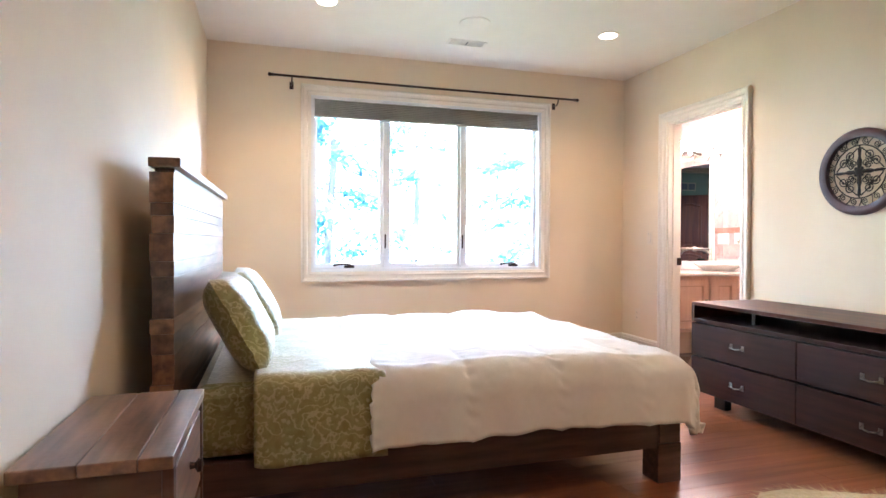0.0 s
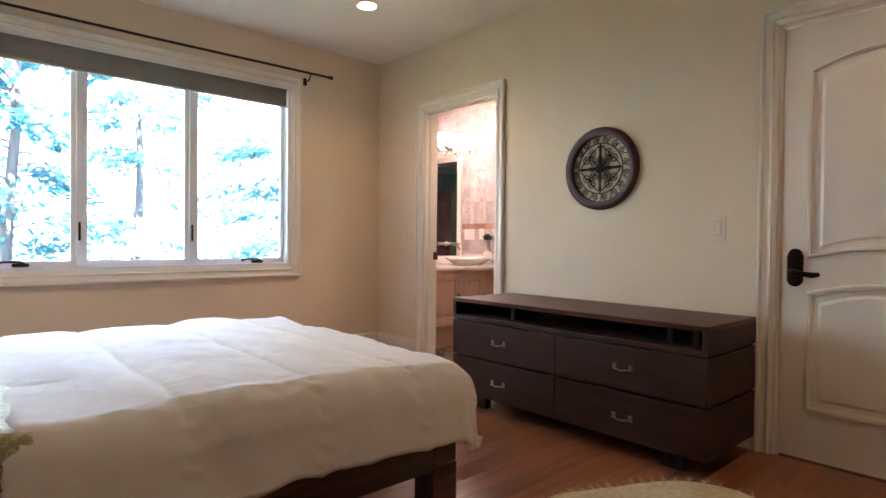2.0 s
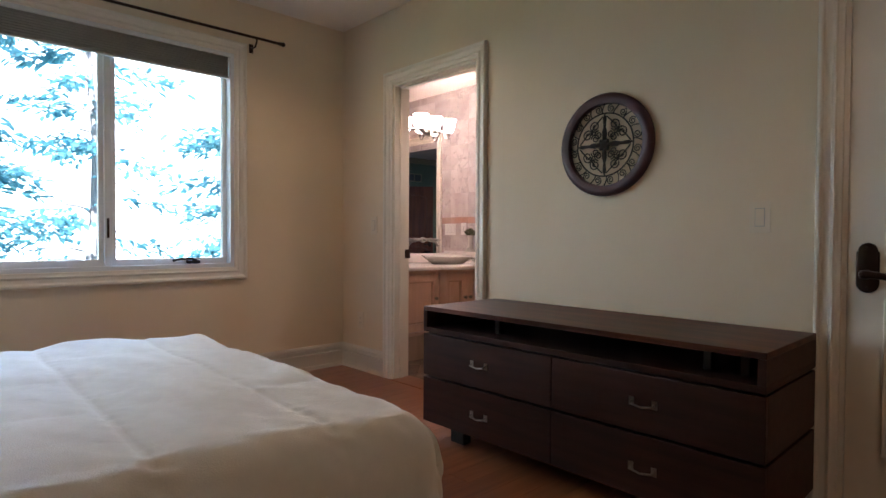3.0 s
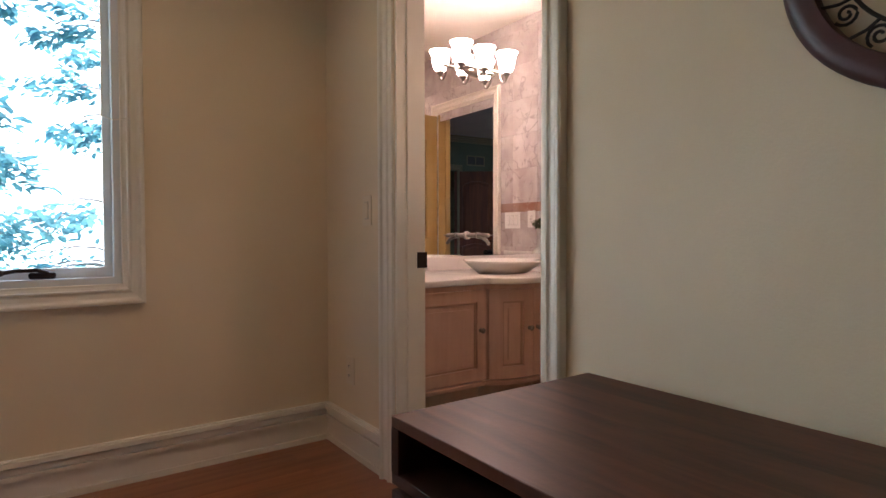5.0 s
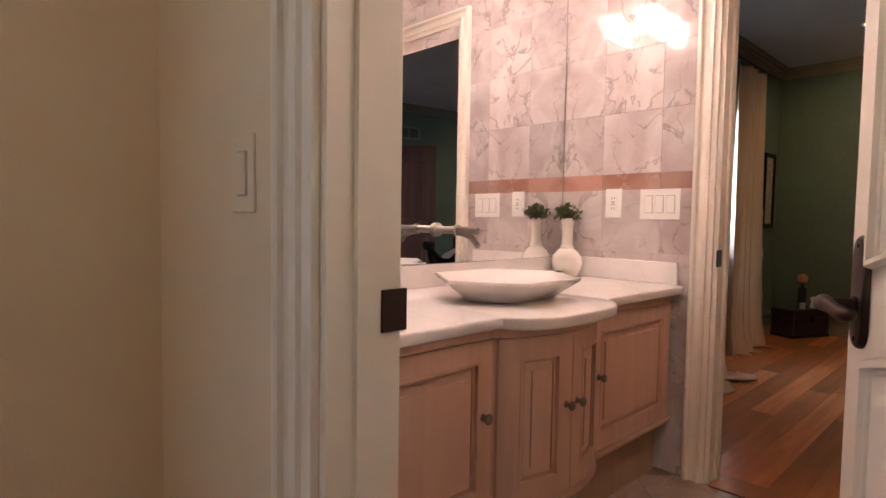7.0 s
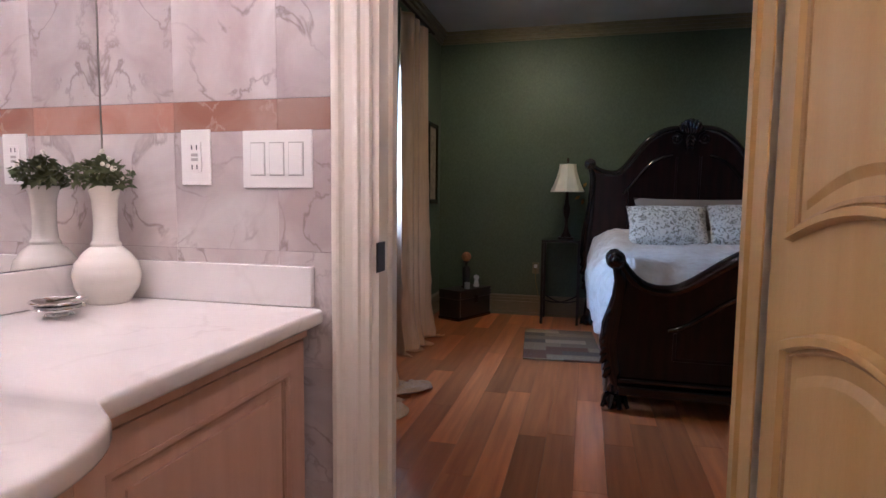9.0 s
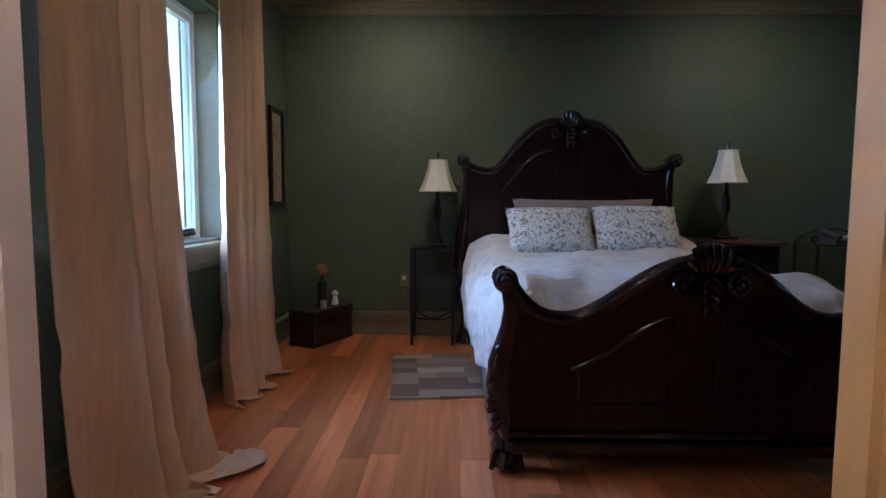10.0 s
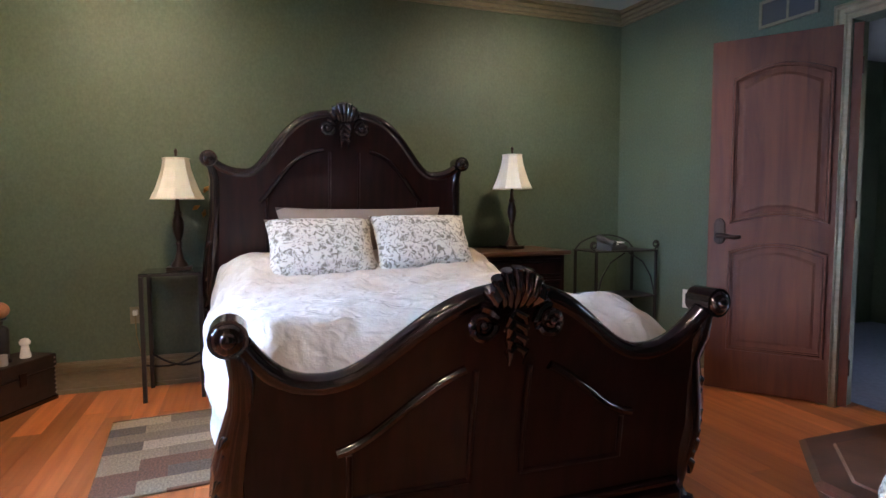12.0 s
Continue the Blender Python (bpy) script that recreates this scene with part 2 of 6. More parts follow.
M_LEAF = mat("needle_foliage", (0.05, 0.22, 0.28), (0.12, 0.35, 0.43), rough=0.6, bump=0.0, rnd=0.2)
tl = M_LEAF.node_tree.nodes.new("ShaderNodeBsdfTranslucent")
tl.inputs[0].default_value = (0.14, 0.46, 0.58, 1)
ml = M_LEAF.node_tree.nodes.new("ShaderNodeMixShader")
ml.inputs[0].default_value = 0.5
M_LEAF.node_tree.links.new(M_LEAF.node_tree.nodes["Principled BSDF"].outputs[0], ml.inputs[1])
M_LEAF.node_tree.links.new(tl.outputs[0], ml.inputs[2])
M_LEAF.node_tree.links.new(ml.outputs[0], M_LEAF.node_tree.nodes["Material Output"].inputs[0])
M_BARK = mat("bark", (0.2, 0.22, 0.24), (0.32, 0.34, 0.36), rough=0.9, scale=(20, 20, 3), bump=0.5)
M_GRASS = mat("lawn", (0.1, 0.16, 0.06), (0.2, 0.26, 0.12), rough=0.9, bump=0.3)
M_SPRIG = mat("potted_sprig_green", (0.06, 0.08, 0.025), (0.16, 0.17, 0.07), rough=0.6, bump=0.0)
M_BLOSSOM = mat("white_blossom", (0.75, 0.72, 0.62), rough=0.7, bump=0.0)


def glass_mat():
    m = bpy.data.materials.new("window_glass")
    m.use_nodes = True
    b = m.node_tree.nodes["Principled BSDF"]
    b.inputs["Transmission Weight"].default_value, b.inputs["Roughness"].default_value, b.inputs["IOR"].default_value = 1.0, 0.0, 1.01
    return m


M_GLASS = glass_mat()


# ---- mesh helpers ----
def box(bm, x0, x1, y0, y1, z0, z1, bevel=0.0, m=None):
    r = bmesh.ops.create_cube(bm, size=1)
    vs = r["verts"]
    for v in vs:
        v.co = Vector(((x0 + x1) / 2 + v.co.x * (x1 - x0), (y0 + y1) / 2 + v.co.y * (y1 - y0), (z0 + z1) / 2 + v.co.z * (z1 - z0)))
    if m:
        for v in vs:
            v.co = m @ v.co
    if bevel:
        es = list({e for v in vs for e in v.link_edges})
        bmesh.ops.bevel(bm, geom=es, offset=bevel, segments=2, affect="EDGES", profile=0.5)
    return bm


def boxes(*rows, bevel=0.0):
    bm = bmesh.new()
    for r in rows:
        box(bm, *r, bevel=bevel)
    return bm


def loft(bm, rows, close=False, caps=False):
    """Skin rows of points, all of one length; close joins each row's end to its start."""
    vs = [[bm.verts.new(p) for p in r] for r in rows]
    k = len(rows[0])
    for a, b in zip(vs, vs[1:]):
        for i in range(k if close else k - 1):
            j = (i + 1) % k
            bm.faces.new((a[i], a[j], b[j], b[i]))
    if caps:
        bm.faces.new(vs[0][::-1])
        bm.faces.new(vs[-1])
    return bm


def lathe(bm, profile, centre=(0, 0, 0), n=20, m=None):
    rows = []
    for r, z in profile:
        ring = [Vector((centre[0] + r * math.cos(2 * math.pi * i / n), centre[1] + r * math.sin(2 * math.pi * i / n), centre[2] + z)) for i in range(n)]
        rows.append([m @ p for p in ring] if m else ring)
    return loft(bm, rows, close=True, caps=True)


def tube(bm, pts, radius, n=8, squash=1.0):
    """A round bar along pts; radius is one number or one for each point."""
    pts = [Vector(p) for p in pts]
    rs = radius if isinstance(radius, (list, tuple)) else [radius] * len(pts)
    rows = []
    up = Vector((0.13, 0.21, 0.97))
    for i, p in enumerate(pts):
        d = (pts[min(i + 1, len(pts) - 1)] - pts[max(i - 1, 0)]).normalized()
        a = d.cross(up)
        if a.length < 1e-3:
            a = d.cross(Vector((1, 0, 0)))
        a.normalize()
        b = d.cross(a)
        rows.append([p + rs[i] * (math.cos(2 * math.pi * k / n) * a + squash * math.sin(2 * math.pi * k / n) * b) for k in range(n)])
    return loft(bm, rows, close=True, caps=True)


def ball(bm, centre, radius, u=12, v=8):
    m = Matrix.Translation(centre) @ Matrix.Diagonal((*(radius if isinstance(radius, (tuple, list)) else (radius,) * 3), 1))
    bmesh.ops.create_uvsphere(bm, u_segments=u, v_segments=v, radius=1, matrix=m)
    return bm


def part(name, bm, material, parent=None, label="", smooth=False, m=None):
    me = bpy.data.meshes.new(name)
    bmesh.ops.recalc_face_normals(bm, faces=bm.faces)
    if smooth:
        for f in bm.faces:
            f.smooth = True
    bm.to_mesh(me)
    bm.free()
    me.materials.append(material)
    ob = new(name, me)
    if m:
        ob.matrix_world = m
    if parent:
        ob.parent = parent
    if label:
        ob["label"] = label
    if smooth:
        me.set_sharp_from_angle(angle=radians(45))
    return ob


def thing(name, label, category, group="", kind="", at=None):
    ob = new(name)
    ob.empty_display_size = 0.05
    if at:
        ob.matrix_world = at
    return tagged(ob, label, category, group, kind)


def struct(name, bm, material, label, category):
    return tagged(part(name, bm, material), label, category, "", "structure")


def solid(ob, thickness, offset=0.0):
    md = ob.modifiers.new("thick", "SOLIDIFY")
    md.thickness, md.offset = thickness, offset
    return ob


# ---- structure ----
H, HG = 3.05, 2.91
WX0, WX1 = 3.772, 3.93      # wall between bedroom and bath
TX0, TX1 = 5.93, 6.06      # wall between bath and green bedroom
XL, YW, YB = -0.59, 5.445, -1.4
GX, GY1 = 10.5, 5.91
D1 = (3.756, 4.705, 2.435)
D2 = (0.67, 1.608, 2.41)
D3 = (3.998, 4.894, 2.435)
WIN = (0.33, 2.75, 0.935, 2.622)
GWIN = (7.65, 9.06, 0.95, 2.35)

struct("wall_west", boxes((XL - 0.15, XL, YB - 0.15, YW + 0.2, 0, H + 0.1)), M_WALL, "cream painted plaster wall behind the rustic bed", "wall")
struct("wall_south", boxes((XL, WX0, YB - 0.15, YB, 0, H + 0.1)), M_WALL, "plain cream painted bedroom wall", "wall")
struct("wall_north", boxes((XL, WIN[0], YW, YW + 0.2, 0, H + 0.1), (WIN[1], WX1, YW, YW + 0.2, 0, H + 0.1), (WIN[0], WIN[1], YW, YW + 0.2, 0, WIN[2]),
       (WIN[0], WIN[1], YW, YW + 0.2, WIN[3], H + 0.1)), M_WALL, "cream painted wall around the wide bedroom window", "wall")
WMID = WX1 - 0.02
struct("wall_east", boxes((WX0, WMID, YB - 0.15, D2[0], 0, H + 0.1), (WX0, WMID, D2[1], D1[0], 0, H + 0.1), (WX0, WMID, D1[1], YW, 0, H + 0.1),
       (WX0, WMID, D2[0], D2[1], D2[2], H + 0.1), (WX0, WMID, D1[0], D1[1], D1[2], H + 0.1)), M_WALL, "cream painted wall with two door openings", "wall")
struct("wall_closet_back", boxes((WX1 + 0.35, WX1 + 0.4, YB - 0.15, 2.85, 0, H)), M_WALL, "plain wall behind the closed door", "wall")
struct("ceiling_bedroom", boxes((XL, WX0, YB, YW, H, H + 0.12)), M_CEIL, "cream white painted bedroom ceiling", "ceiling")
struct("floor", boxes((XL - 0.1, WX1, YB - 0.1, YW + 0.1, -0.1, -0.012)), M_SUB, "dark base under the bedroom floorboards", "floor")

BY0, BY1 = 2.9, 5.712
struct("wall_bath_north", boxes((WX1, TX0, BY1, BY1 + 0.15, 0, H + 0.1)), M_GROUT, "wall behind the vanity mirror", "wall")
struct("wall_bath_south", boxes((WX1, TX0, BY0 - 0.15, BY0, 0, H + 0.1)), M_TILE, "rose marble clad bathroom wall", "wall")
struct("wall_bath_west", boxes((WMID, WX1, BY0, D1[0], 0, H + 0.1), (WMID, WX1, D1[1], BY1, 0, H + 0.1), (WMID, WX1, D1[0], D1[1], D1[2], H + 0.1)), M_TILE,
       "rose marble bathroom wall beside the bedroom door", "wall")
struct("wall_bath_east", boxes((TX0 + 0.008, TX1 - 0.02, BY0 - 0.15, D3[0], 0, H + 0.1), (TX0 + 0.008, TX1 - 0.02, D3[1], BY1 + 0.4, 0, H + 0.1), (TX0 + 0.008, TX1 - 0.02, D3[0], D3[1], D3[2], H + 0.1)), M_GROUT,
       "bathroom wall under rose marble tiles", "wall")
struct("ceiling_bath", boxes((WX1, TX0 + 0.02, BY0, BY1, H, H + 0.1)), M_CEIL, "pale bathroom ceiling", "ceiling")
struct("floor_bath", boxes((WX1, TX0 + 0.02, BY0, BY1, -0.1, -0.003)), M_FTILE, "grout bed under the bathroom floor tiles", "floor")

struct("wall_green_west", boxes((TX1 - 0.02, TX1, -1.0, D3[0], 0, H), (TX1 - 0.02, TX1, D3[1], GY1, 0, H), (TX1 - 0.02, TX1, D3[0], D3[1], D3[2], H)), M_GREEN,
       "dark green papered wall beside the bathroom door", "wall")
struct("wall_green_east", boxes((GX, GX + 0.15, -1.2, GY1 + 0.2, 0, H)), M_GREEN, "dark green textured wall behind the carved bed", "wall")
struct("wall_green_north", boxes((TX1, GWIN[0], GY1, GY1 + 0.25, 0, H), (GWIN[1], GX, GY1, GY1 + 0.25, 0, H), (GWIN[0], GWIN[1], GY1, GY1 + 0.25, 0, GWIN[2]),
       (GWIN[0], GWIN[1], GY1, GY1 + 0.25, GWIN[3], H)), M_GREEN, "dark green wall with a deep curtained window", "wall")
# the wall with the red door stands a little askew
SKEW = pose(GX, 0.98, 0, 0, 0, 180 + 5.0)
def skew(ob):
    ob.matrix_world = SKEW
    return ob
skew(struct("wall_green_south", boxes((-0.1, 1.93, 0, 0.15, 0, H), (1.93, 2.85, 0, 0.15, 2.3, H), (2.85, 4.8, 0, 0.15, 0, H)), M_GREEN,
       "dark green wall around the hall door opening", "wall"))
struct("ceiling_green", boxes((TX1, GX, 0.3, GY1, HG, HG + 0.1)), M_GCEIL, "grey textured bedroom ceiling", "ceiling")
struct("floor_green", boxes((TX0 + 0.021, GX, -2.2, GY1 + 0.1, -0.1, -0.012)), M_SUB, "dark base under the orange floorboards", "floor")
# An unseen opening is added in the far wall to light the hall floor.
struct("wall_hall", boxes((6.3, 7.2, -2.2, -2.1, 0, H), (7.8, 10.4, -2.2, -2.1, 0, H), (7.2, 7.8, -2.2, -2.1, 0, 0.9), (7.2, 7.8, -2.2, -2.1, 2.0, H), (6.2, 6.3, -2.2, 0.7, 0, H), (10.3, 10.4, -2.2, 0.9, 0, H)), M_GREEN, "dim hall wall beyond the red door, with an added unseen opening for daylight", "wall")
struct("ceiling_hall", boxes((6.2, 10.4, -2.2, 0.68, 2.7, 2.75)), M_GCEIL, "dim hall ceiling", "ceiling")


# ---- trim ----
def to_wall(x=None, y=None, out=1):
    """The pose that lays u along the wall and w out from it: a wall of constant x or of constant y."""
    if x is not None:
        return Matrix(((0, out, 0, x), (1, 0, 0, 0), (0, 0, 1, 0), (0, 0, 0, 1)))
    return Matrix(((1, 0, 0, 0), (0, out, 0, y), (0, 0, 1, 0), (0, 0, 0, 1)))


PROFILE = ((0.095, 0.0), (0.095, 0.03), (0.09, 0.036), (0.08, 0.037), (0.074, 0.033), (0.07, 0.023), (0.064, 0.019), (0.045, 0.017), (0.038, 0.019), (0.034, 0.025), (0.027, 0.026), (0.022, 0.018), (0.012, 0.014), (0.002, 0.013), (0.0, 0.0))


def casing(u0, u1, z0, z1, m, bottom=False):
    """A moulding round an opening, mitred at its corners; the outer edge first."""
    def ring(o, t):
        zl = z0 - o if bottom else z0
        return [(u0 - o, t, zl), (u0 - o, t, z1 + o), (u1 + o, t, z1 + o), (u1 + o, t, zl)]
    bm = bmesh.new()
    rows = [[m @ Vector(p) for p in ring(o, t)] for o, t in PROFILE]
    loft(bm, rows, close=bottom)
    return bm


def baseboard(runs, m):
    bm = bmesh.new()
    for a, b in runs:
        for z0, z1, t in ((0, 0.03, 0.022), (0.03, 0.126, 0.014), (0.126, 0.142, 0.03), (0.142, 0.151, 0.012), (0.151, 0.174, 0.024), (0.174, 0.182, 0.012), (0.182, 0.203, 0.036), (0.203, 0.21, 0.022)):
            box(bm, a, b, 0.0, t, z0, z1, m=m)
    return bm


W_E, W_N = to_wall(x=WX0, out=-1), to_wall(y=YW, out=-1)
struct("baseboard_east", baseboard(((YB, D2[0] - 0.095), (D2[1] + 0.095, D1[0] - 0.095), (D1[1] + 0.095, YW)), W_E), M_TRIM, "tall moulded white baseboard", "baseboard")
struct("baseboard_north", baseboard(((XL, WX0),), W_N), M_TRIM, "tall moulded white baseboard under the window", "baseboard")
struct("baseboard_west", baseboard(((YB, YW),), to_wall(x=XL, out=1)), M_TRIM, "tall moulded white baseboard", "baseboard")
struct("trim_bath_door", casing(D1[0], D1[1], 0, D1[2], W_E), M_TRIM, "stepped white casing round the bathroom doorway", "door trim")
struct("trim_closet_door", casing(D2[0], D2[1], 0, D2[2], W_E), M_TRIM, "stepped white casing round a closed door", "door trim")


def jamb(name, x0, x1, o, material, stop):
    bm = boxes((x0, x1, o[0] - 0.002, o[0] + 0.018, 0, o[2]), (x0, x1, o[1] - 0.018, o[1] + 0.002, 0, o[2]), (x0, x1, o[0] + 0.018, o[1] - 0.018, o[2] - 0.018, o[2] + 0.002))
    for a in stop:
        box(bm, a, a + 0.035, o[0] + 0.018, o[0] + 0.03, 0, o[2] - 0.018)
        box(bm, a, a + 0.035, o[1] - 0.03, o[1] - 0.018, 0, o[2] - 0.018)
        box(bm, a, a + 0.035, o[0] + 0.03, o[1] - 0.03, o[2] - 0.03, o[2] - 0.018)
    return struct(name, bm, material, "painted door jamb with a stop", "door trim")


jamb("trim_bath_jamb", WX0 + 0.003, WX1 - 0.003, D1, M_TRIM, (WX0 + 0.055,))
jamb("trim_closet_jamb", WX0 + 0.003, WX1 - 0.003, D2, M_TRIM, ())
jamb("trim_green_jamb", TX0 + 0.003, TX1 - 0.003, D3, M_TRIM, (TX0 + 0.07,))
struct("trim_green_hinge_jamb", boxes((TX0 - 0.02, TX1 + 0.002, D3[0] + 0.0185, D3[0] + 0.0225, 0.004, D3[2] - 0.019), (TX0 + 0.068, TX0 + 0.107, D3[0] + 0.0225, D3[0] + 0.034, 0.004, D3[2] - 0.031)), M_PINE,
       "honey pine facing on the hinge jamb", "door trim")
struct("trim_bath_door_inner", casing(D1[0], D1[1], 0, D1[2], to_wall(x=WX1, out=1)), M_TRIM, "stepped white casing on the bathroom side", "door trim")
struct("trim_green_door_bath", casing(D3[0], D3[1], 0, D3[2], to_wall(x=TX0, out=-1)), M_TRIM, "stepped white casing on the tiled wall", "door trim")
struct("trim_green_door_room", casing(D3[0], D3[1], 0, D3[2], to_wall(x=TX1, out=1)), M_GTRIM, "olive casing in the green bedroom", "door trim")
struct("baseboard_green_east", baseboard(((0.9, GY1),), to_wall(x=GX, out=-1)), M_GTRIM, "tall olive moulded baseboard", "baseboard")
struct("baseboard_green_north", baseboard(((TX1, GX),), to_wall(y=GY1, out=-1)), M_GTRIM, "tall olive moulded baseboard under the window", "baseboard")
struct("baseboard_green_west", baseboard(((0.8, D3[0] - 0.095), (D3[1] + 0.095, GY1)), to_wall(x=TX1, out=1)), M_GTRIM, "tall olive moulded baseboard", "baseboard")
skew(struct("baseboard_green_south", baseboard(((0, 1.82), (2.96, 4.5)), to_wall(y=0, out=-1)), M_GTRIM, "tall olive moulded baseboard", "baseboard"))
skew(struct("trim_hall_door", casing(1.93, 2.85, 0, 2.3, to_wall(y=0, out=-1)), M_GTRIM, "olive stepped casing round the hall doorway", "door trim"))


def crown(a, b, m):
    bm = bmesh.new()
    for z0, z1, t in ((HG - 0.11, HG - 0.09, 0.018), (HG - 0.09, HG - 0.06, 0.035), (HG - 0.06, HG - 0.03, 0.06), (HG - 0.03, HG, 0.085)):
        box(bm, a, b, 0, t, z0, z1, m=m)
    return bm


struct("trim_crown_east", crown(0.95, GY1, to_wall(x=GX, out=-1)), M_GTRIM, "olive crown moulding below the grey ceiling", "crown moulding")
struct("trim_crown_north", crown(TX1, GX, to_wall(y=GY1, out=-1)), M_GTRIM, "olive crown moulding above the curtains", "crown moulding")
skew(struct("trim_crown_south", crown(0, 4.4, to_wall(y=0, out=-1)), M_GTRIM, "olive crown moulding above the red door", "crown moulding"))


# ---- windows ----
def window(name, x0, x1, z0, z1, y, cuts, frame_mat, label, depth=0.1):
    """A unit of fixed and hinged sashes; cuts are the mullions' centres."""
    w = thing(name, label, "window", kind="structure")
    bm = bmesh.new()
    box(bm, x0, x0 + 0.03, y - depth, y + 0.05, z0, z1)
    box(bm, x1 - 0.03, x1, y - depth, y + 0.05, z0, z1)
    box(bm, x0 + 0.03, x1 - 0.03, y - depth, y + 0.05, z0, z0 + 0.03)
    box(bm, x0 + 0.03, x1 - 0.03, y - depth, y + 0.05, z1 - 0.03, z1)
    part("window_frame", bm, frame_mat, w)
    edges = [x0 + 0.03, *cuts, x1 - 0.03]
    for c in cuts:
        part("mullion", boxes((c - 0.022, c + 0.022, y - 0.045, y + 0.03, z0 + 0.03, z1 - 0.03), bevel=0.004), frame_mat, w)
    for i, (a, b) in enumerate(zip(edges, edges[1:])):
        a2, b2 = a + (0.022 if i else 0), b - (0.022 if i < len(edges) - 2 else 0)
        s = 0.032
        sash = part("sash", boxes((a2, a2 + s, y - 0.02, y + 0.02, z0 + 0.03, z1 - 0.03), (b2 - s, b2, y - 0.02, y + 0.02, z0 + 0.03, z1 - 0.03),
                    (a2 + s, b2 - s, y - 0.02, y + 0.02, z0 + 0.03, z0 + 0.075), (a2 + s, b2 - s, y - 0.02, y + 0.02, z1 - 0.07, z1 - 0.03)), frame_mat, w)
        p = part("pane", boxes((a2 + s, b2 - s, y - 0.003, y + 0.003, z0 + 0.075, z1 - 0.07)), M_GLASS, sash)
        p.visible_shadow = False
    return w


w1 = window("window_1", WIN[0], WIN[1], WIN[2], WIN[3], YW + 0.1, (1.06, 1.875), M_VINYL, "white three-part casement window with crank handles")
struct("trim_window", casing(WIN[0], WIN[1], WIN[2], WIN[3], W_N, bottom=True), M_TRIM, "stepped white casing round the window", "window trim")


def crank(parent, x, y, z):
    bm = boxes((x - 0.05, x + 0.05, y - 0.045, y - 0.005, z, z + 0.028), bevel=0.008)
    tube(bm, [(x + 0.02, y - 0.04, z + 0.026), (x - 0.02, y - 0.055, z + 0.04), (x - 0.1, y - 0.05, z + 0.038), (x - 0.14, y - 0.045, z + 0.03)], 0.009)
    ball(bm, (x - 0.145, y - 0.045, z + 0.03), 0.014)
    part("crank_handle", bm, M_BRONZE, parent, "dark bronze folding crank", smooth=True)


crank(w1, 0.7, YW + 0.08, WIN[2] + 0.032)
crank(w1, 2.45, YW + 0.08, WIN[2] + 0.032)
for x in (1.11, 1.925):
    part("latch", boxes((x - 0.06, x - 0.045, YW + 0.04, YW + 0.055, 1.16, 1.3), bevel=0.004), M_BRONZE, w1, "dark sash latch")
w2 = window("window_2", GWIN[0], GWIN[1], GWIN[2], GWIN[3], GY1 + 0.17, (), M_VINYL, "white casement window in a deep olive recess", depth=0.03)
crank(w2, 8.86, GY1 + 0.15, GWIN[2] + 0.032)
struct("trim_green_window", boxes((GWIN[0] + 0.002, GWIN[0] + 0.02, GY1, GY1 + 0.14, GWIN[2], GWIN[3]), (GWIN[1] - 0.02, GWIN[1] - 0.002, GY1, GY1 + 0.14, GWIN[2], GWIN[3]),
       (GWIN[0], GWIN[1], GY1, GY1 + 0.14, GWIN[2], GWIN[2] + 0.012), (GWIN[1], GWIN[1] + 0.09, GY1 - 0.022, GY1, GWIN[2] - 0.02, GWIN[3] + 0.09),
       (GWIN[0] - 0.09, GWIN[0], GY1 - 0.022, GY1, GWIN[2] - 0.02, GWIN[3] + 0.09), (GWIN[0], GWIN[1], GY1 - 0.022, GY1, GWIN[3], GWIN[3] + 0.09)), M_GTRIM,
       "pale olive lining of the window recess", "window trim")
struct("trim_green_sill", boxes((GWIN[0] - 0.12, GWIN[1] + 0.12, GY1 - 0.07, GY1 + 0.001, GWIN[2] - 0.03, GWIN[2] - 0.002), (GWIN[0] - 0.1, GWIN[1] + 0.1, GY1 - 0.05, GY1 + 0.001, GWIN[2] - 0.055, GWIN[2] - 0.03),
       (GWIN[0] - 0.09, GWIN[1] + 0.09, GY1 - 0.035, GY1 + 0.001, GWIN[2] - 0.12, GWIN[2] - 0.055), (GWIN[0] - 0.08, GWIN[1] + 0.08, GY1 - 0.022, GY1 + 0.001, GWIN[2] - 0.15, GWIN[2] - 0.12), bevel=0.003), M_GTRIM,
       "moulded olive window sill and apron", "window sill")

# pleated shade pulled up under the window head
shade = thing("window_shade", "grey pleated shade drawn up under the window head", "window shade")
bm = bmesh.new()
rows = []
for i in range(19):
    z = 2.594 - i * 0.0086
    rows.append([(WIN[0] + 0.035, YW + 0.012 + (0.02 if i % 2 else 0.0), z), (WIN[1] - 0.035, YW + 0.012 + (0.02 if i % 2 else 0.0), z)])
loft(bm, rows)
solid(part("pleats", bm, M_SHADE, shade), 0.002)
part("head_rail", boxes((WIN[0] + 0.032, WIN[1] - 0.032, YW + 0.005, YW + 0.04, 2.595, 2.62), bevel=0.004), M_SHADE, shade)
part("bottom_rail", boxes((WIN[0] + 0.032, WIN[1] - 0.032, YW + 0.006, YW + 0.038, 2.422, 2.438), bevel=0.004), M_SHADE, shade)
cord = bmesh.new()
tube(cord, [(2.68, YW + 0.01, 2.42), (2.685, YW + 0.012, 2.0), (2.68, YW + 0.01, 1.7)], 0.003, n=5)
tube(cord, [(2.68, YW + 0.01, 1.7), (2.72, YW - 0.03, 1.68), (2.78, YW - 0.036, 1.69)], 0.003, n=5)
part("cord", cord, M_TRIM, shade)

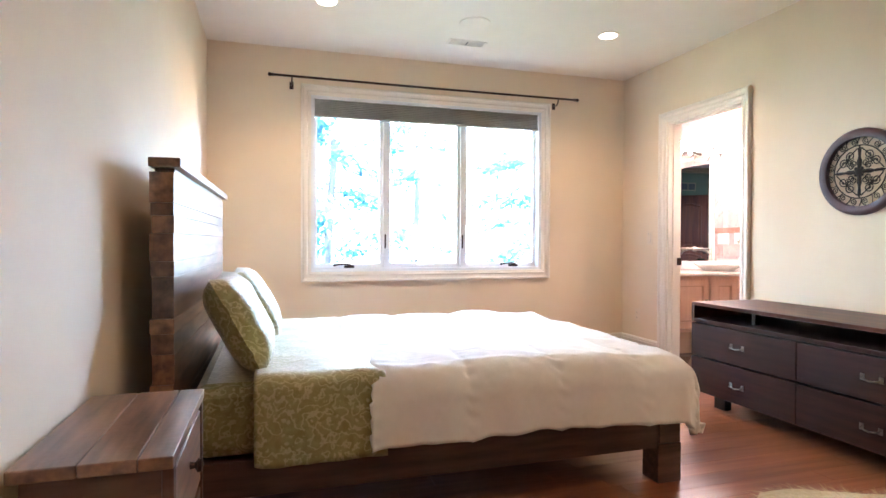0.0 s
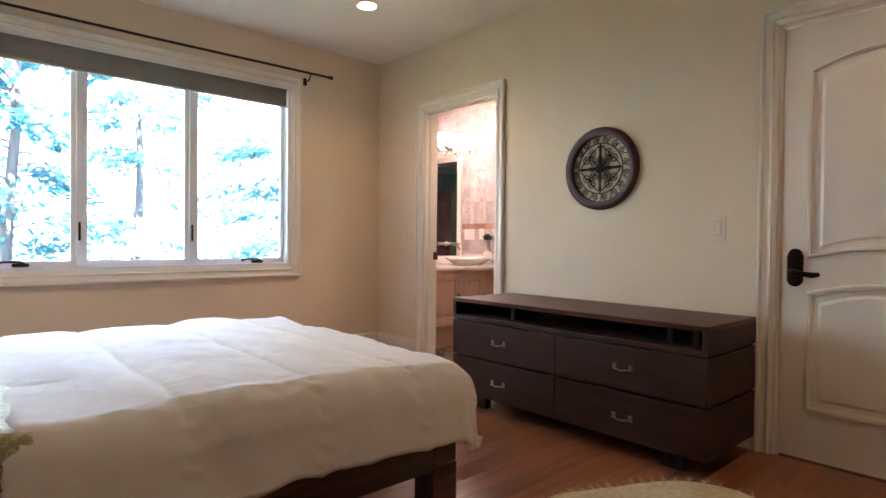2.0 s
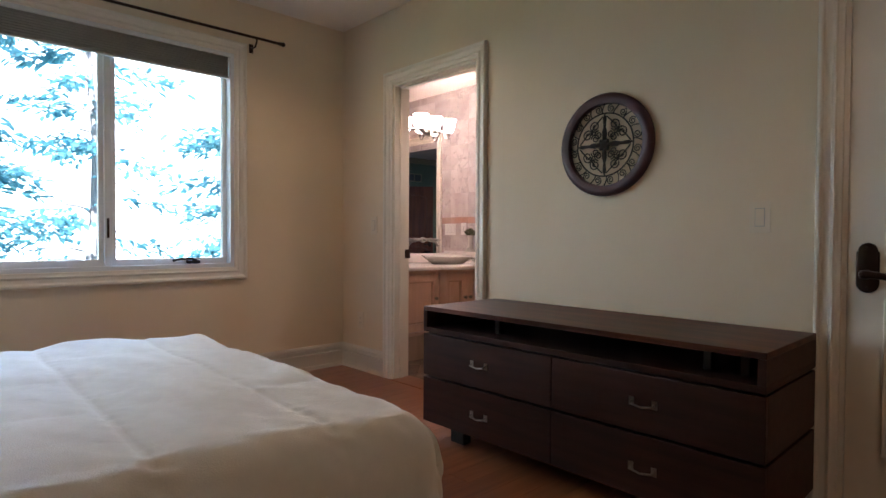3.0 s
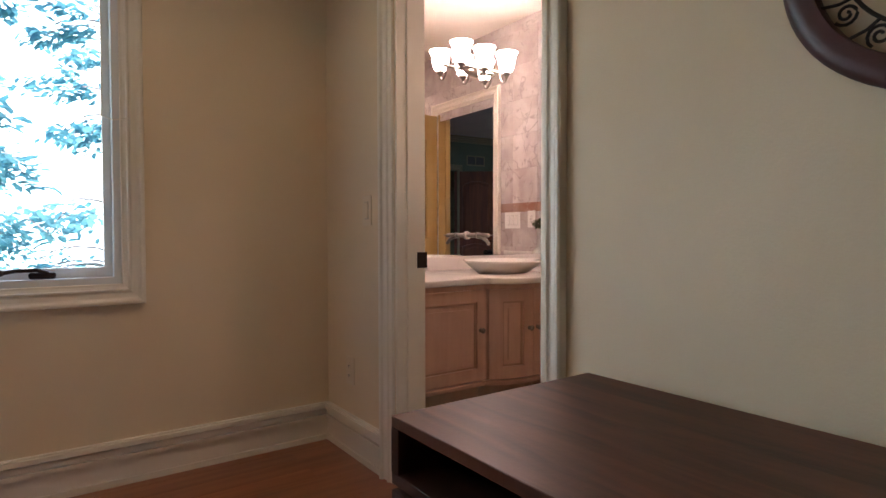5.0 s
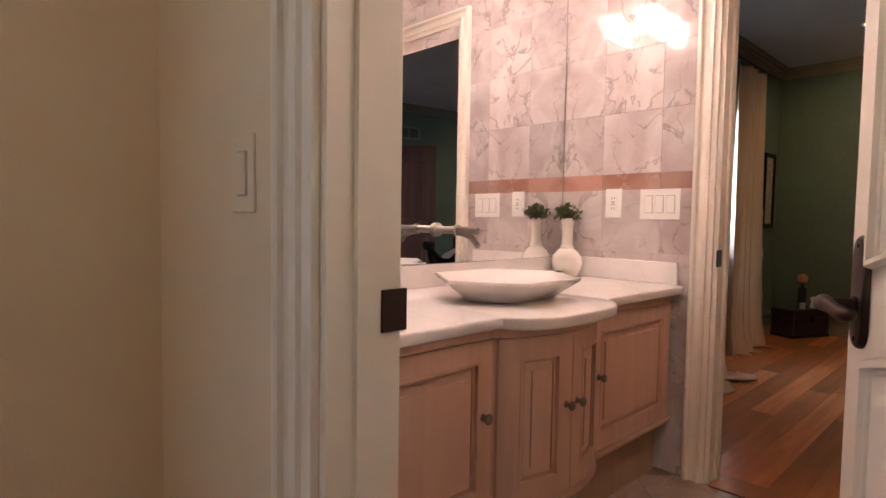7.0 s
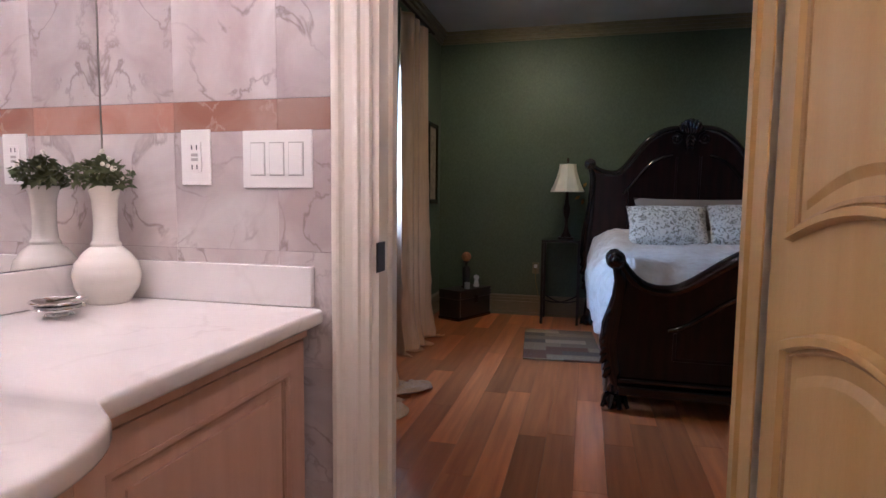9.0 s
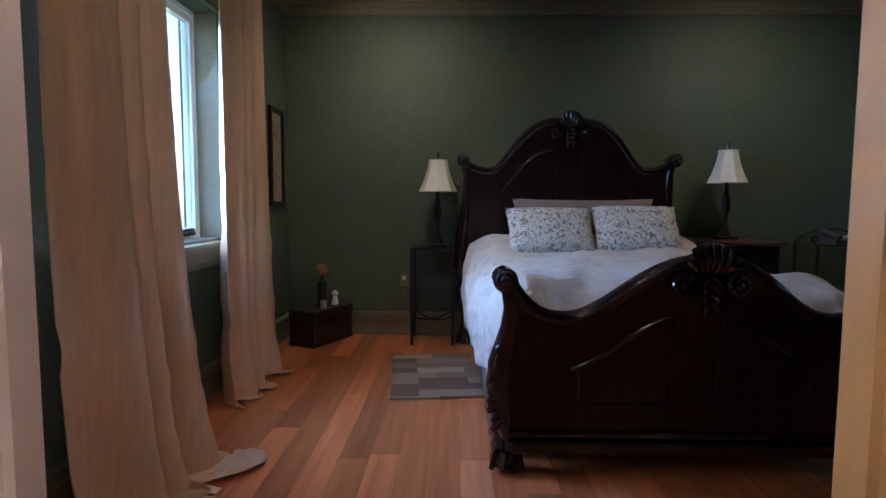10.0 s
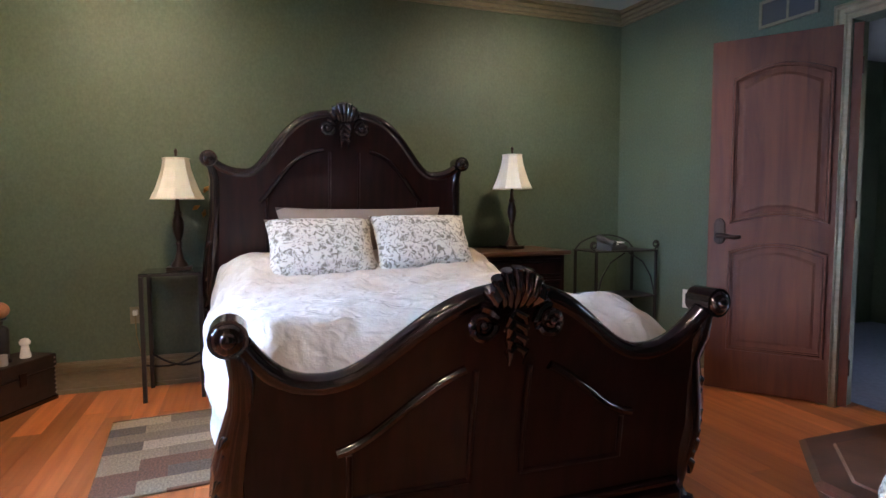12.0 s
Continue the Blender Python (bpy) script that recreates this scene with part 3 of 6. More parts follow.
# curtain rod
rod = thing("curtain_rod", "thin dark bronze curtain rod without curtains above the window", "curtain rod")
bm = bmesh.new()
tube(bm, [(-0.03, 5.35, 2.76), (1.5, 5.35, 2.755), (3.11, 5.35, 2.76)], 0.011, n=10)
part("bar", bm, M_BRONZE, rod, smooth=True)
for x in (-0.03, 3.11):
    bm = bmesh.new()
    lathe(bm, [(0.002, -0.02), (0.018, -0.015), (0.012, 0), (0.02, 0.012), (0.014, 0.028), (0.002, 0.034)], n=12, m=pose(x, 5.35, 2.76, 0, 90 if x > 0 else -90, 0))
    part("finial", bm, M_BRONZE, rod, smooth=True)
for x in (0.15, 2.89):
    bm = boxes((x - 0.018, x + 0.018, YW - 0.008, YW, 2.66, 2.73), bevel=0.003)
    tube(bm, [(x, YW, 2.7), (x, 5.37, 2.69), (x, 5.34, 2.72), (x, 5.335, 2.745)], 0.007)
    part("bracket", bm, M_BRONZE, rod, smooth=True)


# ---- doors ----
def arch_panel(bm, u0, u1, z0, z1, w, rise, top=True, bottom=0.0, depth=0.017, steps=12):
    """A raised frame and field: ring bars round the panel, with an arched head (and foot)."""
    def outline(o):
        pts = [(u0 + o, z0 + o), (u1 - o, z0 + o)] if not bottom else [(u0 + o + (u1 - u0 - 2 * o) * i / steps, z0 + o + bottom * math.sin(math.pi * i / steps)) for i in range(steps + 1)]
        pts += [(u1 - o - (u1 - u0 - 2 * o) * i / steps, z1 - o + (rise * math.sin(math.pi * i / steps) if top else 0)) for i in range(steps + 1)]
        return pts
    rings = ((0.0, 0.0), (0.006, depth), (0.018, depth), (0.024, -0.004), (0.05, -0.004), (0.075, 0.006))
    rows = [[(u, w + d, z) for u, z in outline(o)] for o, d in rings]
    loft(bm, rows, close=True)
    bm.faces.new([bm.verts.new(p) for p in rows[-1]][::1])
    return bm


def door(name, width, height, m, face_mat, groove_mat, label, back_mat=None, thick=0.042, handle_z=1.06, sides=(1, -1), plate_size=(0.08, 0.21), backset=0.07):
    """A two-panel arch-top door: u from the hinge, w across, its slab between w = 0 and -thick."""
    d = thing(name, label, "door", kind="structure")
    def add(nm, bm, material, lb="", parent=d, smooth=False):
        for v in bm.verts:
            v.co = m @ v.co
        return part(nm, bm, material, parent, lb, smooth)
    add("slab", boxes((0, width, -thick, 0, 0.012, height - 0.006), bevel=0.002), face_mat)
    st = 0.125
    for s in sides:
        w = 0.0 if s > 0 else -thick
        for nm, z0, z1, rise, foot in (("upper_panel", 1.11, height - 0.25, 0.07, 0.05), ("lower_panel", 0.28, 0.93, 0.06, 0.0)):
            bm = bmesh.new()
            arch_panel(bm, st, width - st, z0, z1, 0, rise, bottom=foot)
            for v in bm.verts:
                v.co.y = w + s * (v.co.y + 0.0005)
            add(nm, bm, face_mat)
            bm = bmesh.new()
            steps = 12
            low = [(st + 0.026 + (width - 2 * st - 0.052) * i / steps, z0 + 0.026 + foot * math.sin(math.pi * i / steps)) for i in range(steps + 1)]
            top = [(width - st - 0.026 - (width - 2 * st - 0.052) * i / steps, z1 - 0.026 + rise * math.sin(math.pi * i / steps)) for i in range(steps + 1)]
            pts = low + top
            tube(bm, [(u, w + s * 0.001, z) for u, z in pts + pts[:1]], 0.007, n=6)
            add("panel_bead", bm, groove_mat)
        # handle set: a long plate with a stepped arched head and a round foot
        u = width - backset
        pw, ph2 = plate_size[0] / 2, plate_size[1] / 2
        outline = [(pw * math.cos(t), -ph2 + pw + pw * math.sin(t)) for t in [math.pi + math.pi * i / 10 for i in range(11)]]
        outline += [(pw, ph2 - pw * 0.95), (pw * 0.86, ph2 - pw * 0.9)]
        outline += [(pw * 0.86 * math.cos(t), ph2 - pw * 0.86 + pw * 0.86 * math.sin(t)) for t in [math.pi * i / 10 for i in range(11)]]
        outline += [(-pw * 0.86, ph2 - pw * 0.9), (-pw, ph2 - pw * 0.95)]
        h = bmesh.new()
        loft(h, [[(u + k * a, w + s * d, handle_z + (1 - (1 - k) * 0.4) * b) for a, b in outline] for k, d in ((1.0, 0.0005), (1.0, 0.008), (0.9, 0.013), (0.82, 0.014))], close=True, caps=True)
        plate = add("handle_plate", h, M_BRONZE, "dark bronze back plate", smooth=True)
        for q in (ph2 - 0.022, 0.02 - ph2):
            h = bmesh.new()
            ball(h, (u, w + s * 0.014, handle_z + q), (0.006, 0.003, 0.006), 10, 6)
            add("screw", h, M_BRONZE, "", parent=plate, smooth=True)
        h = bmesh.new()
        z = handle_z - 0.028
        tube(h, [(u, w + s * 0.012, z), (u, w + s * 0.02, z), (u, w + s * 0.022, z), (u, w + s * 0.062, z)], [0.021, 0.02, 0.014, 0.013], n=14)
        tube(h, [(u + 0.019, w + s * 0.068, z), (u + 0.013, w + s * 0.068, z + 0.001), (u, w + s * 0.07, z + 0.002), (u - 0.028, w + s * 0.07, z + 0.002), (u - 0.06, w + s * 0.066, z - 0.003), (u - 0.095, w + s * 0.06, z - 0.009), (u - 0.125, w + s * 0.056, z - 0.004), (u - 0.131, w + s * 0.055, z - 0.002)],
             [0.008, 0.016, 0.0185, 0.015, 0.0145, 0.0155, 0.012, 0.005], n=14)
        add("lever", h, M_BRONZE, "dark bronze lever", parent=plate, smooth=True)
    for z in (0.25, 1.2, height - 0.25):
        add("hinge", boxes((-0.008, 0.002, -0.04, -0.008, z - 0.05, z + 0.05)), M_BRONZE)
    return d


# hinge at u = 0; w points to the side that the camera meets
white_a = radians(25.2)
M_WDOOR = Matrix.Translation((WX1 + 0.006, D1[0] + 0.022, 0)) @ Matrix.Rotation(white_a, 4, "Z")
door("door_1", 0.955, 2.4, M_WDOOR, M_TRIM, M_TRIM, "white two-panel bathroom door standing open into the bathroom", plate_size=(0.082, 0.236), backset=0.085)
PINE = Matrix(((-1, 0, 0, TX0 - 0.03), (0, 1, 0, D3[0] + 0.008), (0, 0, 1, 0), (0, 0, 0, 1)))
door("door_2", 0.858, 2.41, PINE, M_PINE, M_PINE_D, "honey glazed pine two-panel door standing wide open")
CLOSET = Matrix(((0, -1, 0, WX0 + 0.012), (1, 0, 0, D2[0] + 0.02), (0, 0, 1, 0), (0, 0, 0, 1)))
door("door_3", D2[1] - D2[0] - 0.04, D2[2] - 0.02, CLOSET, M_TRIM, M_TRIM, "closed cream two-panel arch-top door", sides=(1,))
hx, hy = 8.54, 0.775
red_a = math.atan2(1.245 - hy, 9.15 - hx)
RED = Matrix.Translation((hx, hy, 0)) @ Matrix.Rotation(red_a, 4, "Z") 
door("door_4", 0.79, 2.285, RED, M_REDWOOD, M_REDWOOD, "red-brown stained two-panel door standing half open", plate_size=(0.066, 0.17))
for nm, x, y, s in (("strike_plate", 3.912, D1[1] - 0.018, -1), ("strike_plate", 5.94, D3[1] - 0.018, -1)):
    tagged(part(nm, boxes((x - 0.028, x + 0.028, y - 0.004, y, 1.0, 1.075), bevel=0.0015), M_BRONZE), "dark bronze strike plate let into the jamb", "strike plate", "strike plates")

# ---- ceiling fittings ----
def downlight(x, y, z):
    d = thing("downlight", "round recessed ceiling light, switched on", "ceiling light", "downlights")
    bm = bmesh.new()
    lathe(bm, [(0.072, 0.0), (0.095, -0.002), (0.095, -0.008), (0.078, -0.01), (0.07, -0.004)], (x, y, z), n=28)
    part("trim_ring", bm, M_TRIM, d, smooth=True)
    bm = bmesh.new()
    bmesh.ops.create_circle(bm, cap_ends=True, radius=0.07, segments=28, matrix=Matrix.Translation((x, y, z - 0.0115)))
    part("lens", bm, M_CAN, d)
# The two added, unseen lights get the same fitting.
for cx, cy in CANS:
    downlight(cx, cy, H)
# The added third light, out of view, has a fitting as well.
for cx, cy in GREEN_CANS:
    downlight(cx, cy, HG)
for cx, cy in ((4.55, 3.6), (5.3, 3.6)):
    downlight(cx, cy, H)


# ---- first bedroom ----
def drape(bm, x0, x1, y0, y1, ztop, hang, r=0.07, nx=60, ny=60, puff=0.0, seed=0.0, sides="xXyY", flare=0.08, floor=0.02, wrinkle=0.012, scale=3.0, quilt=None, taper=0.0, sag=0.0):
    """Cloth over a flat rectangle, rounding its edges and hanging down by hang on the named sides."""
    ax = x0 - (hang if "x" in sides else 0)
    bx = x1 + (hang if "X" in sides else 0)
    ay = y0 - (hang if "y" in sides else 0)
    by = y1 + (hang if "Y" in sides else 0)
    rows = []
    for i in range(nx + 1):
        row = []
        for j in range(ny + 1):
            X, Y = ax + (bx - ax) * i / nx, ay + (by - ay) * j / ny
            cx, cy = min(max(X, x0), x1), min(max(Y, y0), y1)
            ex, ey = X - cx, Y - cy
            e = min(math.hypot(ex, ey), hang * 1.12)
            n1 = noise.noise(Vector((X * scale, Y * scale, seed)))
            n2 = noise.noise(Vector((X * scale * 2.7, Y * scale * 2.7, seed + 5)))
            p = Vector((cx, cy, ztop))
            if e > 1e-6:
                h0 = math.hypot(ex, ey)
                dx, dy = ex / h0, ey / h0
                arc = r * math.pi / 2
                if e < arc:
                    o, dn = r * math.sin(e / r), r * (1 - math.cos(e / r))
                else:
                    o, dn = r + (e - arc) * flare, r + (e - arc)
                along = X if abs(dy) > abs(dx) else Y
                o += min(e / 0.2, 1) * wrinkle * 1.5 * math.sin(along * 17 + 3 * n1 + seed) * (0.4 + 0.6 * abs(n1) * 2)
                p += Vector((dx * o, dy * o, -dn))
            inner = min(X - ax, bx - X, Y - ay, by - Y)
            if puff:
                p.z += puff * (0.5 + 0.5 * n1) * min(1, inner / 0.06 + 0.3)
            if quilt:
                qx, qy = abs(math.sin(math.pi * (X - x0) / quilt)), abs(math.sin(math.pi * (Y - y0) / quilt))
                p.z += 0.018 * (min(qx, qy + 0.12) ** 0.5 - 0.6)
                near = max(0.0, 1 - qx / 0.3) * (0.3 + 0.7 * min(1.0, e / 0.12)) * (0.5 + n2)
                pucker = near * 0.011 * math.sin(Y * 95 + X * 30 + 4 * n1)
                p += Vector((0.4 * pucker, (-1 if ey < 0 else 1) * pucker * min(1.0, e / 0.2), pucker * (1 - 0.6 * min(1.0, e / 0.2))))
            n3 = noise.noise(Vector((X * scale * 6, Y * scale * 6, seed + 9)))
            p.z += wrinkle * (n2 + 0.5 * n1 + (0.7 * n3 if e > 0.02 else 0.25 * n3))
            if e > 0.05 and hang > 0.2:
                p.x += wrinkle * 0.8 * n3
                p.y += wrinkle * 0.8 * n2
            if sag:
                p.z -= sag * min(1.0, max(0.0, (X - x1 + 0.7) / 0.8)) ** 1.5
            if taper and ey > 0:
                p.y -= taper * max(0.0, 1 - (X - x0) / 1.0) * min(1.0, e / 0.2)
            p.z = max(p.z, floor)
            row.append(p)
        rows.append(row)
    return loft(bm, rows)


def pillow(bm, w, h, t, m, seed=0.0, n=18):
    """A stuffed rectangle w by h, t thick, with drawn-in sides and a soft seam."""
    for s in (1, -1):
        rows = []
        for i in range(n + 1):
            row = []
            for j in range(n + 1):
                u, v = 2 * i / n - 1, 2 * j / n - 1
                f = max(0.0, (1 - u ** 4) * (1 - v ** 4)) ** 0.55
                x = u * w / 2 * (1 - 0.06 * (1 - v * v) * abs(u))
                y = v * h / 2 * (1 - 0.06 * (1 - u * u) * abs(v))
                z = s * (t / 2 * f + 0.004) + 0.008 * f * noise.noise(Vector((u * 3, v * 3, seed + s)))
                row.append(m @ Vector((x, y, z)))
            rows.append(row)
        loft(bm, rows)
    bmesh.ops.remove_doubles(bm, verts=bm.verts, dist=0.009)
    return bm


# dresser
dr = thing("dresser", "dark espresso wood dresser with four drawers and an open shelf", "dresser")
DX0, DX1, DY0, DY1 = 3.035, 3.66, 1.67, 3.48
part("top", boxes((DX0, DX1, DY0, DY1, 0.755, 0.78), bevel=0.002), M_DTOP, dr, "brown grained top board")
part("shelf_board", boxes((DX0, DX1, DY0, DY1, 0.635, 0.66), bevel=0.002), M_DRESSER, dr)
part("side_panel", boxes((DX0, DX1, DY0, DY0 + 0.028, 0.6605, 0.7545)), M_DRESSER, dr)
part("side_panel", boxes((DX0, DX1, DY1 - 0.028, DY1, 0.6605, 0.7545)), M_DRESSER, dr)
part("back_panel", boxes((DX1 - 0.02, DX1, DY0 + 0.028, 3.0, 0.6605, 0.7545), (DX1 - 0.02, DX1, 3.1, DY1 - 0.028, 0.6605, 0.7545)), M_DRESSER, dr)
for y in (1.78, 1.92, 3.02):
    part("divider", boxes((DX0 + 0.12, DX0 + 0.16, y - 0.015, y + 0.015, 0.6605, 0.7545)), M_IRON, dr, "small black shelf post")
part("carcass", boxes((DX0 + 0.03, DX1 - 0.01, DY0 + 0.012, DY1 - 0.012, 0.12, 0.6345)), M_IRON, dr)
MIDY = 2.58
for z0, z1 in ((0.385, 0.622), (0.115, 0.37)):
    for a, b, py in ((DY0, MIDY - 0.003, 2.125), (MIDY + 0.003, DY1, 3.04)):
        drw = part("drawer", boxes((DX0, DX0 + 0.028, a, b, z0, z1), bevel=0.002), M_DRESSER, dr)
        if a < MIDY - 0.5:
            part("drawer_side", boxes((DX0 + 0.029, DX1 - 0.005, a, a + 0.011, z0, z1)), M_DRESSER, dr)
        else:
            part("drawer_side", boxes((DX0 + 0.029, DX1 - 0.005, b - 0.011, b, z0, z1)), M_DRESSER, dr)
        bm = bmesh.new()
        pz = z0 + 0.115
        tube(bm, [(DX0, py - 0.05, pz + 0.008), (DX0 - 0.02, py - 0.046, pz), (DX0 - 0.022, py, pz - 0.008), (DX0 - 0.02, py + 0.046, pz), (DX0, py + 0.05, pz + 0.008)], 0.0045)
        part("pull", bm, M_NICKEL, drw, "nickel bail pull", smooth=True)
        for s in (-1, 1):
            part("rosette", boxes((DX0 - 0.004, DX0, py + s * 0.05 - 0.012, py + s * 0.05 + 0.012, pz - 0.012, pz + 0.024), bevel=0.0015), M_NICKEL, drw)
for y in (1.88, 3.3):
    for x in (DX0 + 0.1, DX1 - 0.12):
        part("foot", boxes((x, x + 0.06, y - 0.05, y + 0.05, 0, 0.12)), M_IRON, dr, "black block foot")

# bed with plank headboard
bed = thing("bed", "rustic reclaimed wood platform bed with a tall plank headboard", "bed")
BX0, BX1, BY_0, BY_1 = -0.36, 1.99, 2.33, 3.96
HEAD = Matrix.Translation((-0.44, BY_0, 0)) @ Matrix.Rotation(radians(-1.4), 4, "Z")
HB = BY_1 + 0.15 - BY_0
z = 1.498
for k, hgt in enumerate((0.12, 0.05, 0.07, 0.11, 0.06, 0.165, 0.06, 0.08, 0.12, 0.1, 0.06, 0.11, 0.07, 0.1, 0.08)):
    part("headboard_plank", boxes((-0.046 + 0.004 * (k % 3), 0.042 - 0.0015 * (k % 2), 0.003 * (k * 7 % 3), HB, z - hgt + 0.001, z), bevel=0.0015), M_RUSTIC, bed, m=HEAD)
    z -= hgt
part("headboard_cap", boxes((-0.046, 0.07, -0.02, HB + 0.02, 1.515, 1.552), bevel=0.004), M_RUSTIC, bed, m=HEAD)
part("cap_spacer", boxes((-0.03, 0.04, 0.03, HB - 0.03, 1.4985, 1.5145)), M_RUSTIC, bed, m=HEAD)
part("side_rail", boxes((-0.355, BX1 - 0.13, BY_0 + 0.012, BY_0 + 0.05, 0.18, 0.33), bevel=0.003), M_RUSTIC_X, bed)
part("side_rail", boxes((-0.355, BX1 - 0.13, BY_1 - 0.05, BY_1 - 0.012, 0.18, 0.33), bevel=0.003), M_RUSTIC_X, bed)
part("foot_rail", boxes((BX1 - 0.05, BX1 - 0.012, BY_0 + 0.13, BY_1 - 0.13, 0.18, 0.33), bevel=0.003), M_RUSTIC, bed)
for y in (BY_0, BY_1 - 0.13):
    part("leg", boxes((BX1 - 0.14, BX1, y, y + 0.13, 0, 0.2), bevel=0.004), M_RUSTIC_X, bed)
    part("corner_block", boxes((BX1 - 0.13, BX1 - 0.004, y + 0.002, y + 0.128, 0.203, 0.332), bevel=0.004), M_RUSTIC_X, bed)
    part("leg", boxes((-0.48, -0.37, y, y + 0.13, 0, 0.135), bevel=0.004), M_RUSTIC_X, bed)
part("slat_deck", boxes((-0.35, BX1 - 0.055, BY_0 + 0.055, BY_1 - 0.055, 0.27, 0.3)), M_RUSTIC_X, bed)
mattress = part("mattress", boxes((-0.34, BX1 - 0.06, BY_0 + 0.03, BY_1 - 0.03, 0.335, 0.64), bevel=0.05), M_SHEET, bed, "mattress in an olive patterned sheet")

duvet_bm = drape(bmesh.new(), 0.36, 1.9, BY_0 + 0.03, BY_1 - 0.02, 0.682, 0.4, r=0.16, nx=190, ny=200, puff=0.035, seed=2.3, sides="XyY", flare=0.06, wrinkle=0.008, scale=2.6, quilt=0.44, sag=0.04)
duvet = part("duvet", duvet_bm, M_DUVET, None, smooth=True)
tagged(solid(duvet, 0.03, -1), "rumpled white quilted duvet spread over the rustic bed", "duvet")


def damask():
    m = mat("olive_damask", (0.26, 0.22, 0.065), (0.36, 0.33, 0.14), rough=0.42, scale=(14, 14, 14), bump=0.25, bscale=200, sheen=0.3, distort=2.0)
    n, l = m.node_tree.nodes, m.node_tree.links
    b = n["Principled BSDF"]
    old = b.inputs["Base Color"].links[0].from_socket
    co = [x for x in n if x.type == "TEX_COORD"][0]
    w = n.new("ShaderNodeTexWave")
    w.wave_type, w.rings_direction = "RINGS", "SPHERICAL"
    w.inputs["Scale"].default_value, w.inputs["Distortion"].default_value, w.inputs["Detail"].default_value, w.inputs["Detail Scale"].default_value = 10.0, 17.0, 3.0, 1.8
    l.new(co.outputs["Object"], w.inputs["Vector"])
    r = n.new("ShaderNodeValToRGB")
    r.color_ramp.elements[0].position, r.color_ramp.elements[1].position = 0.6, 1.0
    l.new(w.outputs[0], r.inputs[0])
    mx = n.new("ShaderNodeMix")
    mx.data_type = "RGBA"
    l.new(r.outputs[0], mx.inputs[0])
    l.new(old, mx.inputs[6])
    mx.inputs[7].default_value = (0.5, 0.45, 0.24, 1)
    l.new(mx.outputs[2], b.inputs["Base Color"])
    return m


M_DAMASK = damask()
mattress.data.materials[0] = M_DAMASK
fold = part("turned_down_cover", drape(bmesh.new(), -0.1, 0.43, BY_0 - 0.01, BY_1 + 0.01, 0.685, 0.4, r=0.09, nx=30, ny=110, puff=0.025, seed=7.7, sides="yY", flare=0.05, wrinkle=0.006, scale=3.0), M_DAMASK, None, smooth=True)
tagged(solid(fold, 0.022, -1), "olive damask bedspread folded back over the duvet", "bedspread")
for i, (x, y, zc, tilt, mt, lb) in enumerate(((-0.17, 2.75, 0.87, 62, M_DAMASK, "olive damask pillow leaning on the headboard"), (-0.13, 3.5, 0.86, 60, M_DAMASK, "olive damask pillow leaning on the headboard"))):
    bm = pillow(bmesh.new(), 0.7, 0.46, 0.2, pose(x, y, zc, 0, 0, 90) @ pose(0, 0, 0, tilt, 0, 0), seed=i * 3.1)
    tagged(part("pillow", bm, mt, None, smooth=True), lb, "pillow", "pillows on the rustic bed")

# nightstand
ns = thing("nightstand", "rough reclaimed plank nightstand with a dark knob", "nightstand")
NX0, NX1, NY0, NY1 = -0.575, -0.245, 1.31, 1.93
for a, b in ((NX0, -0.44), (-0.44, -0.32), (-0.32, NX1)):
    part("top_plank", boxes((a, b - 0.002, NY0, NY1, 0.71, 0.74), bevel=0.003), M_RUSTIC, ns)
part("body", boxes((NX0 + 0.02, NX1 - 0.03, NY0 + 0.02, NY1 - 0.02, 0.06, 0.7095)), M_RUSTIC_X, ns)
drw = part("drawer", boxes((NX1 - 0.029, NX1 - 0.008, NY0 + 0.06, NY1 - 0.06, 0.46, 0.685), bevel=0.003), M_RUSTIC, ns)
bm = bmesh.new()
lathe(bm, [(0.002, 0), (0.01, 0.002), (0.008, 0.014), (0.02, 0.022), (0.018, 0.032), (0.003, 0.037)], n=16, m=pose(NX1 - 0.008, 1.62, 0.6, 0, 90, 0))
part("knob", bm, M_BRONZE, drw, "dark bronze knob", smooth=True)
part("drawer", boxes((NX1 - 0.029, NX1 - 0.008, NY0 + 0.06, NY1 - 0.06, 0.14, 0.44), bevel=0.003), M_RUSTIC, ns)
for y in (NY0 + 0.02, NY1 - 0.05):
    part("corner_post", boxes((NX1 - 0.0295, NX1 - 0.004, y, y + 0.035, 0.0, 0.709), bevel=0.003), M_RUSTIC_X, ns)
    part("foot", boxes((NX0 + 0.02, NX0 + 0.06, y, y + 0.035, 0, 0.0595)), M_RUSTIC_X, ns)

# medallion of scrolled iron
md = thing("wall_medallion", "round dark wooden ring with scrolled black ironwork inside", "wall decoration")
MY, MZ, MX = 2.74, 1.71, WX0 - 0.03
bm = bmesh.new()
rows = []
for i in range(64):
    a = 2 * math.pi * i / 64
    c, s = math.cos(a), math.sin(a)
    rows.append([(MX + 0.028, MY + 0.292 * c, MZ + 0.292 * s), (MX + 0.004, MY + 0.292 * c, MZ + 0.292 * s), (MX - 0.008, MY + 0.28 * c, MZ + 0.28 * s), (MX - 0.012, MY + 0.26 * c, MZ + 0.26 * s), (MX - 0.006, MY + 0.235 * c, MZ + 0.235 * s), (MX + 0.004, MY + 0.232 * c, MZ + 0.232 * s), (MX + 0.028, MY + 0.232 * c, MZ + 0.232 * s)])
rows.append(rows[0])
loft(bm, rows)
bmesh.ops.remove_doubles(bm, verts=bm.verts, dist=1e-5)
